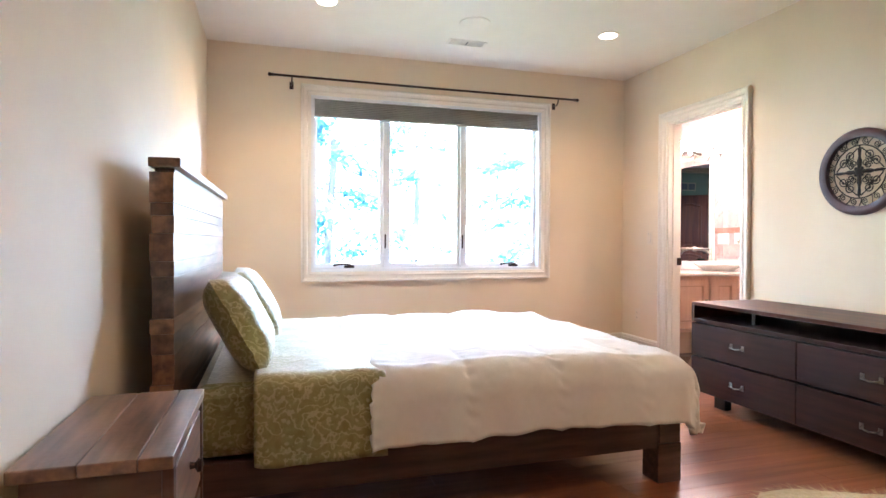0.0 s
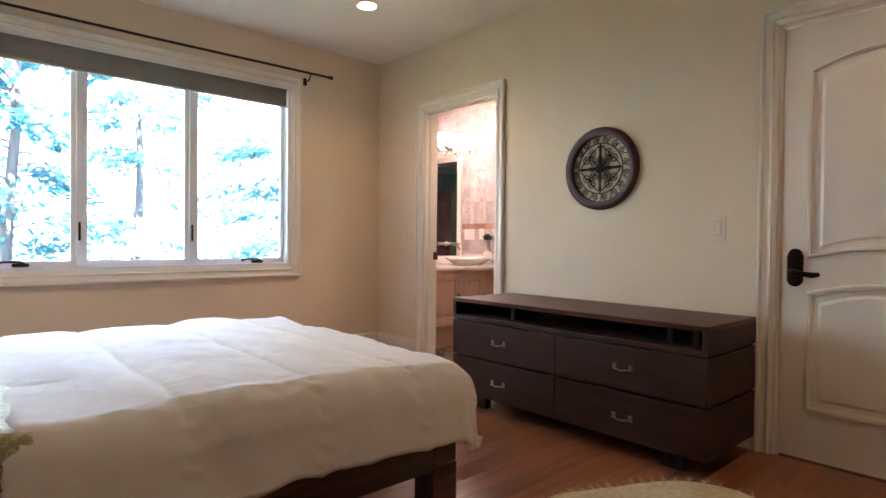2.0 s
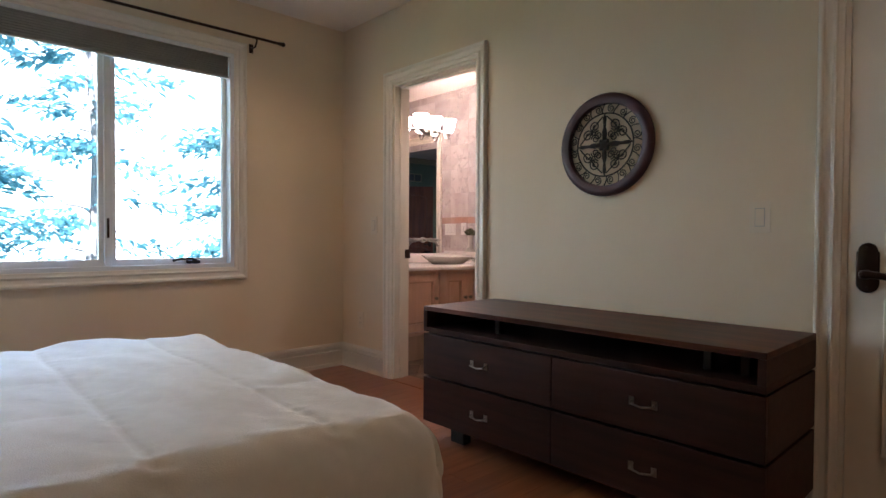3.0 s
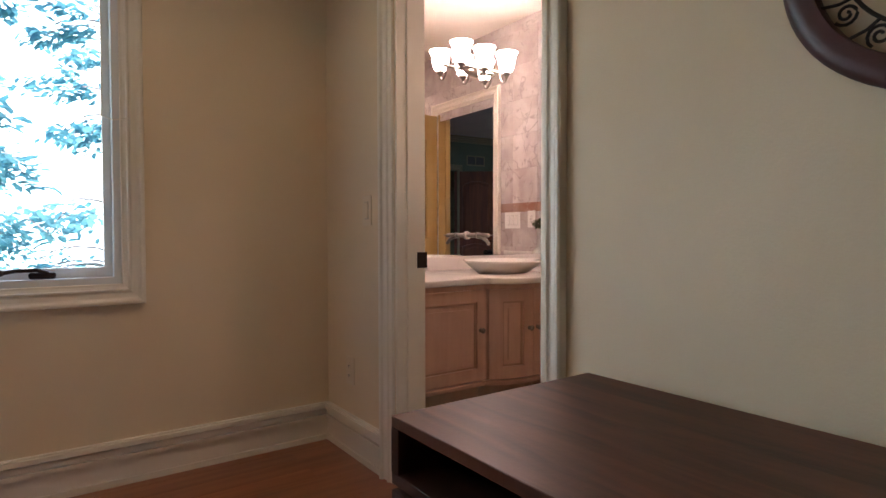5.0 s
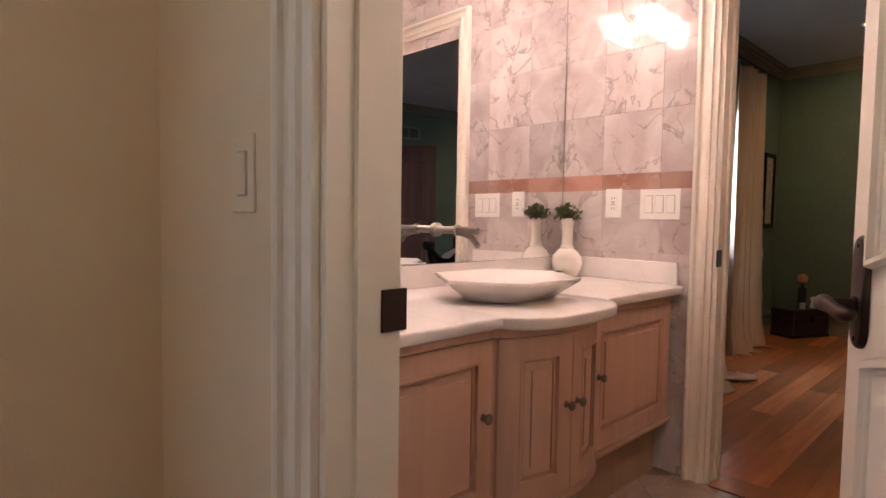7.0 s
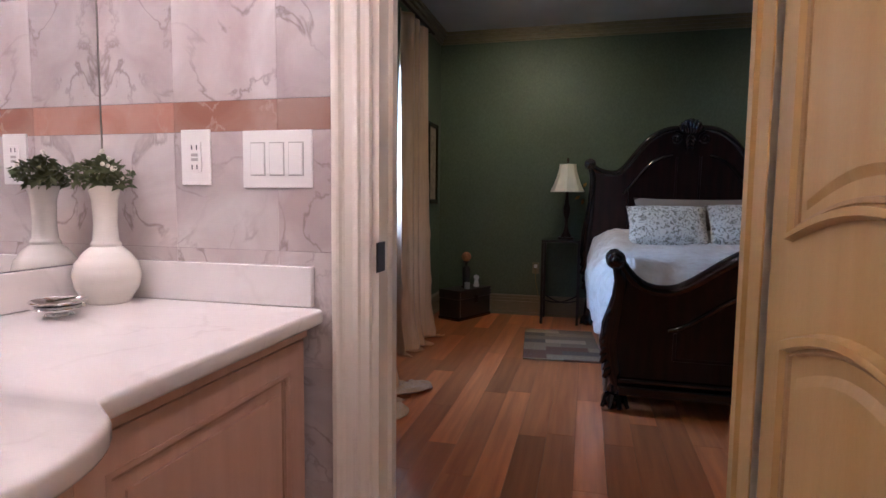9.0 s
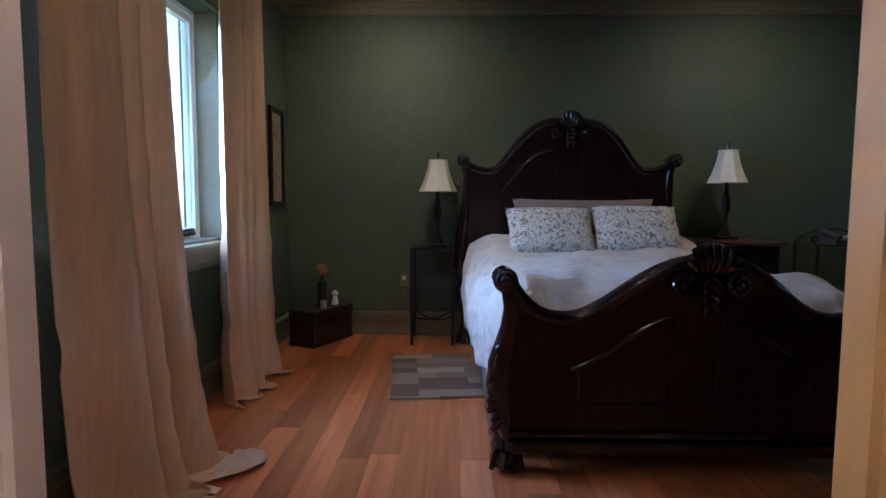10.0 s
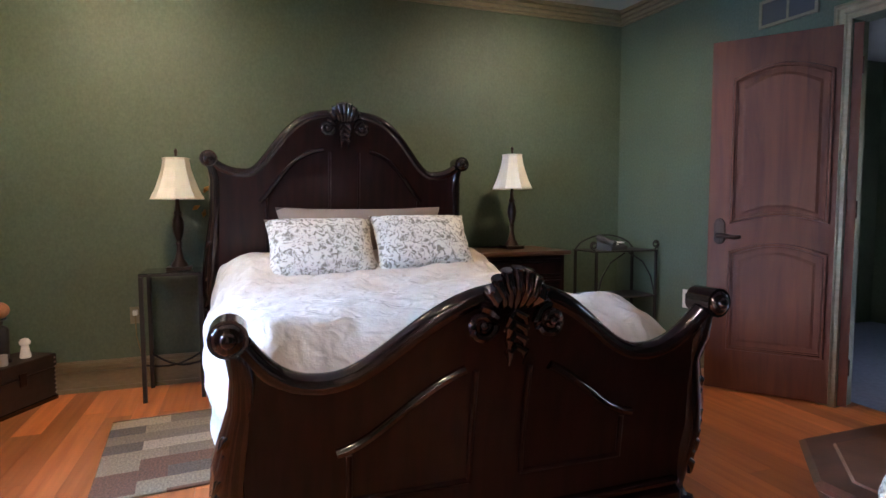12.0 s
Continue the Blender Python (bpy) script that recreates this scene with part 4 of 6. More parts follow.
part("ring", bm, mat("plum_brown_wood", (0.045, 0.016, 0.02), (0.07, 0.025, 0.028), rough=0.4, bump=0.1), md, smooth=True)


def scroll(bm, cy, cz, size, angle, turn=1, r=0.004, loops=1.6):
    pts = []
    for i in range(22):
        f = i / 21
        a = angle + turn * f * loops * 2 * math.pi
        rr = size * (1 - 0.8 * f)
        pts.append((MX + 0.006, cy + rr * math.cos(a), cz + rr * math.sin(a)))
    tube(bm, pts, r, n=5)


for k in range(4):
    a = k * math.pi / 2
    bm = bmesh.new()
    ca, sa = math.cos(a), math.sin(a)
    pts = [(MX + 0.006, MY + ca * d, MZ + sa * d) for d in (0.02, 0.07, 0.1, 0.15, 0.178)]
    tube(bm, pts, [0.012, 0.016, 0.008, 0.011, 0.002], n=6)
    for s in (-1, 1):
        def at(d, o):
            return MY + ca * d - sa * o * s, MZ + sa * d + ca * o * s
        cy, cz = at(0.06, 0.04)
        scroll(bm, cy, cz, 0.026, a, s)
        cy, cz = at(0.11, 0.062)
        scroll(bm, cy, cz, 0.034, a + math.pi, -s)
        arc = []
        for i in range(10):
            f = i / 9
            cy, cz = at(0.16 - 0.1 * f, 0.012 + 0.075 * math.sin(f * math.pi * 0.5))
            arc.append((MX + 0.006, cy, cz))
        tube(bm, arc, 0.004, n=5)
    part("iron_arm", bm, M_IRON, md, smooth=True)
bm = bmesh.new()
ringpts = [(MX + 0.006, MY + 0.178 * math.cos(2 * math.pi * i / 48), MZ + 0.178 * math.sin(2 * math.pi * i / 48)) for i in range(49)]
tube(bm, ringpts, 0.0045, n=5)
part("inner_ring", bm, M_IRON, md, smooth=True)
for k in range(16):
    a = (k + 0.5) * math.pi / 8
    bm = bmesh.new()
    scroll(bm, MY + 0.205 * math.cos(a), MZ + 0.205 * math.sin(a), 0.023, a, 1 if k % 2 else -1, r=0.0035)
    d = 0.1
    tube(bm, [(MX + 0.006, MY + 0.18 * math.cos(a + d), MZ + 0.18 * math.sin(a + d)), (MX + 0.006, MY + 0.205 * math.cos(a + d * 1.3), MZ + 0.205 * math.sin(a + d * 1.3)), (MX + 0.006, MY + 0.234 * math.cos(a + d * 2), MZ + 0.234 * math.sin(a + d * 2))], 0.0035, n=5)
    part("border_scroll", bm, M_IRON, md, smooth=True)
bm = bmesh.new()
ball(bm, (MX + 0.002, MY, MZ), (0.012, 0.03, 0.03))
for k in range(8):
    a = k * math.pi / 4
    ball(bm, (MX + 0.002, MY + 0.028 * math.cos(a), MZ + 0.028 * math.sin(a)), (0.009, 0.013, 0.013), 8, 6)
part("rosette", bm, M_IRON, md, smooth=True)


def plate(name, y, z, x, out, gangs, kind, label, category="light switch", m=None):
    """A wall plate on a wall of constant x: rockers or an outlet."""
    t = thing(name, label, category)
    w = 0.09 + 0.0545 * (gangs - 1)
    a, b = sorted((x, x + out * 0.006))
    m = m or M_PLATE
    part("cover_plate", boxes((a, b, y - w / 2, y + w / 2, z - 0.0735, z + 0.0735), bevel=0.0025), m, t)
    for g in range(gangs):
        gy = y - 0.0545 * (gangs - 1) / 2 + 0.0545 * g
        a, b = sorted((x + out * 0.0065, x + out * 0.0105))
        if kind == "rocker":
            part("rocker", boxes((a, b, gy - 0.019, gy + 0.019, z - 0.04, z + 0.04), bevel=0.001), m, t)
            a, b = sorted((x + out * 0.0061, x + out * 0.0066))
            part("gap", boxes((a, b, gy - 0.0215, gy + 0.0215, z - 0.043, z + 0.043)), M_SEAM, t)
        elif kind == "gfci":
            o = part("socket_insert", boxes((a, b, gy - 0.019, gy + 0.019, z - 0.04, z + 0.04), bevel=0.001), m, t)
            a2, b2 = sorted((x + out * 0.0107, x + out * 0.0115))
            for zz in (-0.026, 0.026):
                part("slots", boxes((a2, b2, gy - 0.009, gy - 0.006, z + zz - 0.006, z + zz + 0.006), (a2, b2, gy + 0.006, gy + 0.009, z + zz - 0.006, z + zz + 0.006)), M_SLOT, o)
            for zz in (-0.006, 0.006):
                part("button", boxes((a2, b2, gy - 0.01, gy + 0.01, z + zz - 0.004, z + zz + 0.004)), M_SEAM, o)
        else:
            for zz in (-0.024, 0.024):
                o = part("socket", boxes((a, b, gy - 0.02, gy + 0.02, z + zz - 0.018, z + zz + 0.018), bevel=0.001), m, t)
                a2, b2 = sorted((x + out * 0.0107, x + out * 0.0112))
                part("slots", boxes((a2, b2, gy - 0.008, gy - 0.005, z + zz - 0.004, z + zz + 0.006), (a2, b2, gy + 0.005, gy + 0.008, z + zz - 0.004, z + zz + 0.006), (a2, b2, gy - 0.002, gy + 0.002, z + zz - 0.01, z + zz - 0.006)), M_SLOT, o)
    return t


plate("light_switch", 4.965, 1.278, WX0, -1, 1, "rocker", "cream rocker switch on the cream wall beside the doorway", m=M_CREAM)
plate("light_switch", 1.93, 1.28, WX0, -1, 1, "rocker", "cream rocker switch on the cream wall above the dresser", m=M_CREAM)
plate("wall_outlet", 5.16, 0.44, WX0, -1, 1, "outlet", "cream outlet low on the cream wall", "outlet", m=M_CREAM)

# ceiling speaker and vent
sp = thing("ceiling_speaker", "round flush white ceiling speaker", "speaker")
bm = bmesh.new()
lathe(bm, [(0.002, -0.006), (0.11, -0.006), (0.112, -0.004)], (1.59, 4.36, H), n=36)
part("grille", bm, mat("speaker_mesh", (0.38, 0.35, 0.31), (0.46, 0.43, 0.38), rough=0.7, scale=(300, 300, 300), bump=0.5, bscale=400), sp)
bm = bmesh.new()
lathe(bm, [(0.113, 0), (0.13, 0), (0.13, -0.006), (0.124, -0.009), (0.114, -0.008)], (1.59, 4.36, H), n=36)
part("rim", bm, M_CEIL, sp, smooth=True)


def vent(name, x0, x1, y0, y1, z, label):
    v = thing(name, label, "vent")
    part("backing", boxes((x0, x1, y0, y1, z - 0.003, z - 0.001)), M_SLOT, v)
    part("frame", boxes((x0 - 0.02, x1 + 0.02, y0 - 0.02, y0, z - 0.008, z), (x0 - 0.02, x1 + 0.02, y1, y1 + 0.02, z - 0.008, z), (x0 - 0.02, x0, y0, y1, z - 0.008, z), (x1, x1 + 0.02, y0, y1, z - 0.008, z)), M_CEIL, v)
    for i in range(6):
        y = y0 + (y1 - y0) * (i + 0.5) / 6
        part("slat", boxes((x0, (x0 + x1) / 2 - 0.006, y - 0.0022, y + 0.0022, z - 0.008, z - 0.0035), ((x0 + x1) / 2 + 0.006, x1, y - 0.0022, y + 0.0022, z - 0.008, z - 0.0035)), M_CEIL, v)
vent("ceiling_vent", 1.52, 1.84, 4.78, 4.88, H, "narrow slotted white ceiling vent")


# ---- bathroom ----
def arc_front(x, deep, flat, c=4.92, w=0.3):
    """The cabinet's front line: straight, with a round bow in the middle."""
    u = abs(x - c) / w
    return flat if u >= 1 else flat - deep * (1 - u * u) ** 0.75


def front(x, deep, flat, c=4.92, w=0.3):
    """The counter's front line: straight, with a bow in the middle that starts in a small ogee."""
    u = abs(x - c) / w
    if u >= 1:
        return flat
    return flat - deep * (1 - u ** 3) ** 0.6 if u < 0.93 else flat - deep * (1 - 0.93 ** 3) ** 0.6 * (1 - u) / 0.07


VX0, VX1 = WX1 + 0.004, TX0 - 0.022
def bowed(bm, z0, z1, deep, flat, back, n=90, edge=0.0, x0=VX0, x1=VX1, line=arc_front):
    """A slab with that front line."""
    rows = []
    for i in range(n + 1):
        x = x0 + (x1 - x0) * i / n
        y = line(x, deep, flat)
        if edge:
            rows.append([(x, back, z1), (x, y + edge, z1), (x, y + edge * 0.3, z1 - edge * 0.35), (x, y, z1 - edge), (x, y, z0 + edge), (x, y + edge * 0.4, z0 + edge * 0.3), (x, y + edge, z0), (x, back, z0)])
        else:
            rows.append([(x, back, z1), (x, y, z1), (x, y, z0), (x, back, z0)])
    return loft(bm, rows, close=True, caps=True)


counter = tagged(part("vanity_counter", bowed(bmesh.new(), 0.862, 0.902, 0.125, 5.018, BY1 - 0.004, edge=0.01, line=front), M_COUNTER, None, smooth=True), "white veined marble vanity counter with a bowed front", "countertop")
tagged(part("backsplash", boxes((VX0, VX1, BY1 - 0.024, BY1 - 0.004, 0.903, 1.0), bevel=0.003), M_COUNTER), "white marble backsplash strip under the mirror", "backsplash")
tagged(part("backsplash", boxes((TX0 - 0.021, TX0 - 0.001, 5.05, BY1 - 0.026, 0.903, 1.008), bevel=0.003), M_COUNTER), "white marble side splash on the tiled wall", "backsplash")
van = thing("vanity_cabinet", "pickled maple wall vanity with a bowed front and four doors", "bathroom vanity")
part("carcass", bowed(bmesh.new(), 0.28, 0.8615, 0.1, 5.085, BY1 - 0.004), M_MAPLE_D, van)
part("bottom_moulding", bowed(bmesh.new(), 0.262, 0.279, 0.1, 5.05, 5.4, edge=0.005), M_MAPLE, van)
part("bottom_moulding", bowed(bmesh.new(), 0.245, 0.2615, 0.1, 5.066, 5.4, edge=0.005), M_MAPLE, van)
part("toe_panel", bowed(bmesh.new(), 0.0, 0.2445, 0.09, 5.13, 5.45), mat("toe_panel_wood", (0.4, 0.27, 0.19), (0.46, 0.31, 0.22), rough=0.5, scale=(22, 22, 2.5)), van, "plain recessed panel under the cabinet")
part("top_rail", bowed(bmesh.new(), 0.83, 0.8612, 0.1, 5.062, 5.08), M_MAPLE, van)


def bowed_door(x0, x1, knob_x):
    def strip(a, b, z0, z1, y0, y1, n=14):
        bm = bmesh.new()
        rows = []
        for i in range(n + 1):
            x = a + (b - a) * i / n
            y = arc_front(x, 0.1, 5.085)
            rows.append([(x, y + y1, z1), (x, y + y0, z1), (x, y + y0, z0), (x, y + y1, z0)])
        return loft(bm, rows, close=True, caps=True)
    z0, z1, st = 0.285, 0.826, 0.062
    d = part("door", strip(x0, x0 + st, z0, z1, -0.022, -0.001), M_MAPLE, van)
    part("stile", strip(x1 - st, x1, z0, z1, -0.022, -0.001), M_MAPLE, d)
    part("rail", strip(x0 + st, x1 - st, z1 - st, z1, -0.022, -0.001), M_MAPLE, d)
    part("rail", strip(x0 + st, x1 - st, z0, z0 + st, -0.022, -0.001), M_MAPLE, d)
    for o, y in ((0.0, -0.024), (0.012, -0.012)):
        a, b, c, e = x0 + st + o, x1 - st - o, z0 + st + o, z1 - st - o
        bm = strip(a, a + 0.01, c, e, y, -0.001)
        for v in strip(b - 0.01, b, c, e, y, -0.001), strip(a + 0.01, b - 0.01, e - 0.01, e, y, -0.001), strip(a + 0.01, b - 0.01, c, c + 0.01, y, -0.001):
            tmp = bpy.data.meshes.new("tmp")
            v.to_mesh(tmp)
            bm.from_mesh(tmp)
            bpy.data.meshes.remove(tmp)
            v.free()
        part("bead", bm, M_MAPLE if o == 0 else M_MAPLE_D, d)
    part("panel", strip(x0 + st + 0.024, x1 - st - 0.024, z0 + st + 0.024, z1 - st - 0.024, -0.008, -0.001), M_MAPLE, d)
    part("panel_field", strip(x0 + st + 0.05, x1 - st - 0.05, z0 + st + 0.05, z1 - st - 0.05, -0.014, -0.0079), M_MAPLE, d)
    bm = bmesh.new()
    lathe(bm, [(0.003, 0), (0.013, 0.001), (0.007, 0.01), (0.008, 0.016), (0.016, 0.021), (0.017, 0.027), (0.012, 0.033), (0.002, 0.036)], n=16, m=pose(knob_x, arc_front(knob_x, 0.1, 5.085) - 0.022, 0.585, 90, 0, 0))
    part("knob", bm, mat("antique_pewter", (0.2, 0.17, 0.14), (0.28, 0.24, 0.2), rough=0.35, metal=0.9, bump=0.2), d, "antique pewter knob", smooth=True)


bowed_door(3.95, 4.625, 4.58)
bowed_door(4.632, 4.916, 4.885)
bowed_door(4.92, 5.206, 4.952)
bowed_door(5.213, 5.89, 5.26)

# vessel sink
bm = bmesh.new()
C = Vector((4.94, 5.28))
def hexring(sx, sy, z, tip=1.0):
    pts = [(-1.0, 0.0), (-0.5, -1.0), (0.5, -1.0), (1.0, 0.0), (0.5, 1.0), (-0.5, 1.0)]
    out = []
    for i in range(6):
        a, b = Vector(pts[i]), Vector(pts[(i + 1) % 6])
        for f in (0.0, 0.5):
            p = a.lerp(b, f)
            out.append((C.x + p.x * sx, C.y + p.y * sy, z))
    return out
rows = [hexring(0.19, 0.125, 0.903), hexring(0.2, 0.135, 0.906), hexring(0.3, 0.225, 0.974), hexring(0.305, 0.23, 0.98), hexring(0.305, 0.23, 0.987), hexring(0.301, 0.226, 0.989), hexring(0.29, 0.215, 0.985), hexring(0.19, 0.14, 0.93), hexring(0.05, 0.04, 0.922)]
loft(bm, rows, close=True, caps=True)
sink = thing("vessel_sink", "white six-sided ceramic vessel sink on the marble counter", "sink")
part("bowl", bm, M_PORC, sink, smooth=True)
bm = bmesh.new()
lathe(bm, [(0.002, 0.0), (0.022, 0.0), (0.022, 0.004), (0.016, 0.006), (0.002, 0.005)], (C.x, C.y, 0.9225), n=18)
part("drain", bm, M_CHROME, sink, smooth=True)

fc = thing("wall_faucet", "brushed nickel wall faucet reaching out from the mirror", "faucet")
FX, FY, FZ = 4.975, BY1 - 0.012, 1.15
bm = bmesh.new()
lathe(bm, [(0.004, 0), (0.03, 0.0), (0.03, 0.012), (0.02, 0.016), (0.016, 0.02)], n=20, m=pose(FX, FY, FZ, 90, 0, 0))
part("escutcheon", bm, M_NICKEL, fc, smooth=True)
bm = bmesh.new()
lathe(bm, [(0.016, 0.0), (0.016, 0.1), (0.024, 0.102), (0.024, 0.112), (0.016, 0.114), (0.016, 0.22), (0.013, 0.224), (0.002, 0.226)], n=18, m=pose(FX, FY - 0.018, FZ, 90, 0, 0))
part("body", bm, M_NICKEL, fc, smooth=True)
bm = bmesh.new()
tube(bm, [(FX, FY - 0.12, FZ - 0.008), (FX, FY - 0.17, FZ - 0.014), (FX, FY - 0.21, FZ - 0.03), (FX, FY - 0.245, FZ - 0.062)], [0.014, 0.014, 0.013, 0.012], n=14)
part("spout", bm, M_NICKEL, fc, smooth=True)
bm = bmesh.new()
tube(bm, [(FX, FY - 0.23, FZ), (FX + 0.002, FY - 0.29, FZ + 0.002)], 0.0035, n=8)
part("lever", bm, M_NICKEL, fc, smooth=True)

# Strip drawn in place of the dark gap between mirror and tile.
struct("trim_mirror_edge", boxes((TX0 - 0.002, TX0 - 0.0005, BY1 - 0.014, BY1 - 0.0025, 1.002, H - 0.004)), M_NICKEL, "thin strip standing in for the dark gap at the mirror's edge", "mirror trim")
tagged(part("vanity_mirror", boxes((WX1 + 0.004, TX0 - 0.0025, BY1 - 0.0115, BY1 - 0.0035, 1.002, H - 0.004)), M_MIRROR), "large frameless wall mirror above the vanity", "mirror")

# three-shade bath light
bl = thing("vanity_light", "nickel three-arm bath light with glowing frosted bell shades", "wall light")
LY = BY1 - 0.012
bm = bmesh.new()
lathe(bm, [(0.002, 0.0), (0.1, 0.0), (0.1, 0.006), (0.085, 0.018), (0.05, 0.026), (0.002, 0.028)], n=32, m=pose(5.035, LY, 2.36, 90, 0, 0) @ Matrix.Diagonal((1.0, 0.62, 1.0, 1.0)))
part("back_plate", bm, M_NICKEL, bl, smooth=True)
bm = bmesh.new()
tube(bm, [(4.8, LY - 0.045, 2.36), (5.035, LY - 0.04, 2.36), (5.27, LY - 0.045, 2.36)], 0.011, n=12)
part("cross_bar", bm, M_NICKEL, bl, smooth=True)
for x in (4.83, 5.035, 5.245):
    bm = bmesh.new()
    tube(bm, [(x, LY - 0.045, 2.36), (x, LY - 0.06, 2.3), (x, LY - 0.09, 2.27), (x, LY - 0.115, 2.275), (x, LY - 0.125, 2.3)], 0.007, n=10)
    arm = part("arm", bm, M_NICKEL, bl, smooth=True)
    bm = bmesh.new()
    lathe(bm, [(0.002, -0.035), (0.008, -0.03), (0.014, -0.012), (0.026, -0.004), (0.03, 0.01), (0.028, 0.014)], (x, LY - 0.125, 2.325), n=18)
    part("cup", bm, M_NICKEL, arm, smooth=True)
    bm = bmesh.new()
    prof = [(0.028, 0.0), (0.046, 0.02), (0.058, 0.055), (0.063, 0.095), (0.069, 0.125), (0.082, 0.145)]
    lo = [(r, z) for r, z in prof] + [(r - 0.004, z) for r, z in prof[::-1]]
    rows = []
    for r, zz in lo:
        rows.append([(x + r * math.cos(2 * math.pi * i / 22), LY - 0.125 + r * math.sin(2 * math.pi * i / 22), 2.336 + zz) for i in range(22)])
    loft(bm, rows, close=True)
    part("shade", bm, M_BULB, arm, "glowing frosted glass bell shade", smooth=True)

plate("light_switch", 5.151, 1.282, TX0, -1, 3, "rocker", "white three-gang rocker switch on the marble wall")
plate("wall_outlet", 5.393, 1.288, TX0, -1, 1, "gfci", "white outlet on the marble wall beside the vase", "outlet")

vz = thing("vase", "ribbed white ceramic vase with a tuft of green sprigs", "vase")
prof = [(0.002, 0.0), (0.05, 0.0), (0.055, 0.006), (0.074, 0.04), (0.08, 0.075), (0.074, 0.108), (0.052, 0.135), (0.036, 0.148), (0.037, 0.155), (0.031, 0.165), (0.028, 0.21), (0.031, 0.27), (0.04, 0.305), (0.036, 0.306), (0.024, 0.26)]
ribs = []
for (r0, z0), (r1, z1) in zip(prof, prof[1:]):
    for k in range(3):
        f = k / 3
        zz = z0 + (z1 - z0) * f
        ribs.append((r0 + (r1 - r0) * f + (0.0014 * math.sin(zz * 520) if 0.02 < zz < 0.13 else 0), zz))
bm = bmesh.new()
lathe(bm, ribs, (5.83, 5.6, 0.903), n=28)
part("body", bm, mat("cream_glaze", (0.74, 0.7, 0.62), (0.78, 0.74, 0.66), rough=0.25, bump=0.05), vz, smooth=True)
rng = random.Random(5)
bm, fl = bmesh.new(), bmesh.new()
for i in range(280):
    a, rr = rng.uniform(0, 6.28), rng.uniform(0.0, 0.072)
    p = Vector((5.83 + rr * math.cos(a), 5.6 + rr * math.sin(a), 1.205 + rng.uniform(0.0, 0.075) * (1.15 - rr * 7)))
    m = Matrix.Translation(p) @ Euler((rng.uniform(-1, 1), rng.uniform(-1, 1), rng.uniform(0, 6.28))).to_matrix().to_4x4()
    s = rng.uniform(0.011, 0.02)
    vs = [bm.verts.new(m @ Vector(q)) for q in ((-s, 0, 0), (0, -s * 0.45, s * 0.3), (s, 0, 0), (0, s * 0.45, s * 0.3))]
    bm.faces.new(vs)
    if i % 14 == 0:
        ball(fl, p + Vector((0, 0, 0.012)), 0.006, 6, 4)
part("foliage", bm, M_SPRIG, vz, "small green leaves")
part("blossom", fl, M_BLOSSOM, vz, "tiny white blossoms")
sd = thing("soap_dish", "small ridged silver dish on the counter", "soap dish")
bm = bmesh.new()
lathe(bm, [(0.002, 0.0), (0.03, 0.0), (0.032, 0.006), (0.026, 0.012), (0.05, 0.03), (0.06, 0.038), (0.057, 0.04), (0.04, 0.03), (0.002, 0.026)], (5.64, 5.55, 0.903), n=26)
part("bowl", bm, M_CHROME, sd, smooth=True)
bm = bmesh.new()
tube(bm, [(5.64 + 0.05 * math.cos(2 * math.pi * i / 26), 5.55 + 0.05 * math.sin(2 * math.pi * i / 26), 0.925) for i in range(27)], 0.004, n=6)
part("ridge", bm, M_CHROME, sd, smooth=True)

# ---- green bedroom ----
def toile():
    m = mat("toile_cotton", (0.6, 0.55, 0.48), (0.66, 0.61, 0.54), rough=0.85, bump=0.15, bscale=250)
    n, l = m.node_tree.nodes, m.node_tree.links
    b = n["Principled BSDF"]
    old = b.inputs["Base Color"].links[0].from_socket
    co = [x for x in n if x.type == "TEX_COORD"][0]
    v = n.new("ShaderNodeTexNoise")
    v.inputs["Scale"].default_value, v.inputs["Detail"].default_value, v.inputs["Distortion"].default_value = 25, 6, 1.8
    l.new(co.outputs["Object"], v.inputs["Vector"])
    r = n.new("ShaderNodeValToRGB")
    r.color_ramp.elements[0].position, r.color_ramp.elements[1].position = 0.47, 0.62
    l.new(v.outputs[0], r.inputs[0])
    mx = n.new("ShaderNodeMix")
    mx.data_type = "RGBA"
    l.new(r.outputs[0], mx.inputs[0])
    l.new(old, mx.inputs[6])
    mx.inputs[7].default_value = (0.19, 0.165, 0.13, 1)
    l.new(mx.outputs[2], b.inputs["Base Color"])
    return m


M_TOILE = toile()
M_COVER = crumple(mat("ivory_matelasse", (0.5, 0.41, 0.32), (0.6, 0.52, 0.43), rough=0.7, scale=(11, 11, 11), bump=0.7, bscale=60, sheen=0.2, distort=1.0, patch=0.06), 13.0, 0.9, 0.018)
M_TAUPE = mat("taupe_suede", (0.2, 0.15, 0.12), (0.23, 0.175, 0.14), rough=0.85, bump=0.2, bscale=200)


def crest_line(u, low, high, end, half):
    """The height of a carved board's top, u from its middle: a bell, a dip and a rise to the scroll."""
    u = abs(u) / half
    dip = 0.76 if high > 1.5 else 0.7
    if u < dip:
        return low + (high - low) * (0.5 + 0.5 * math.cos(math.pi * (u / dip) ** (1.8 if high > 1.5 else 1.2)))
    return low + (end - low) * ((u - dip) / (1 - dip)) ** 2.6


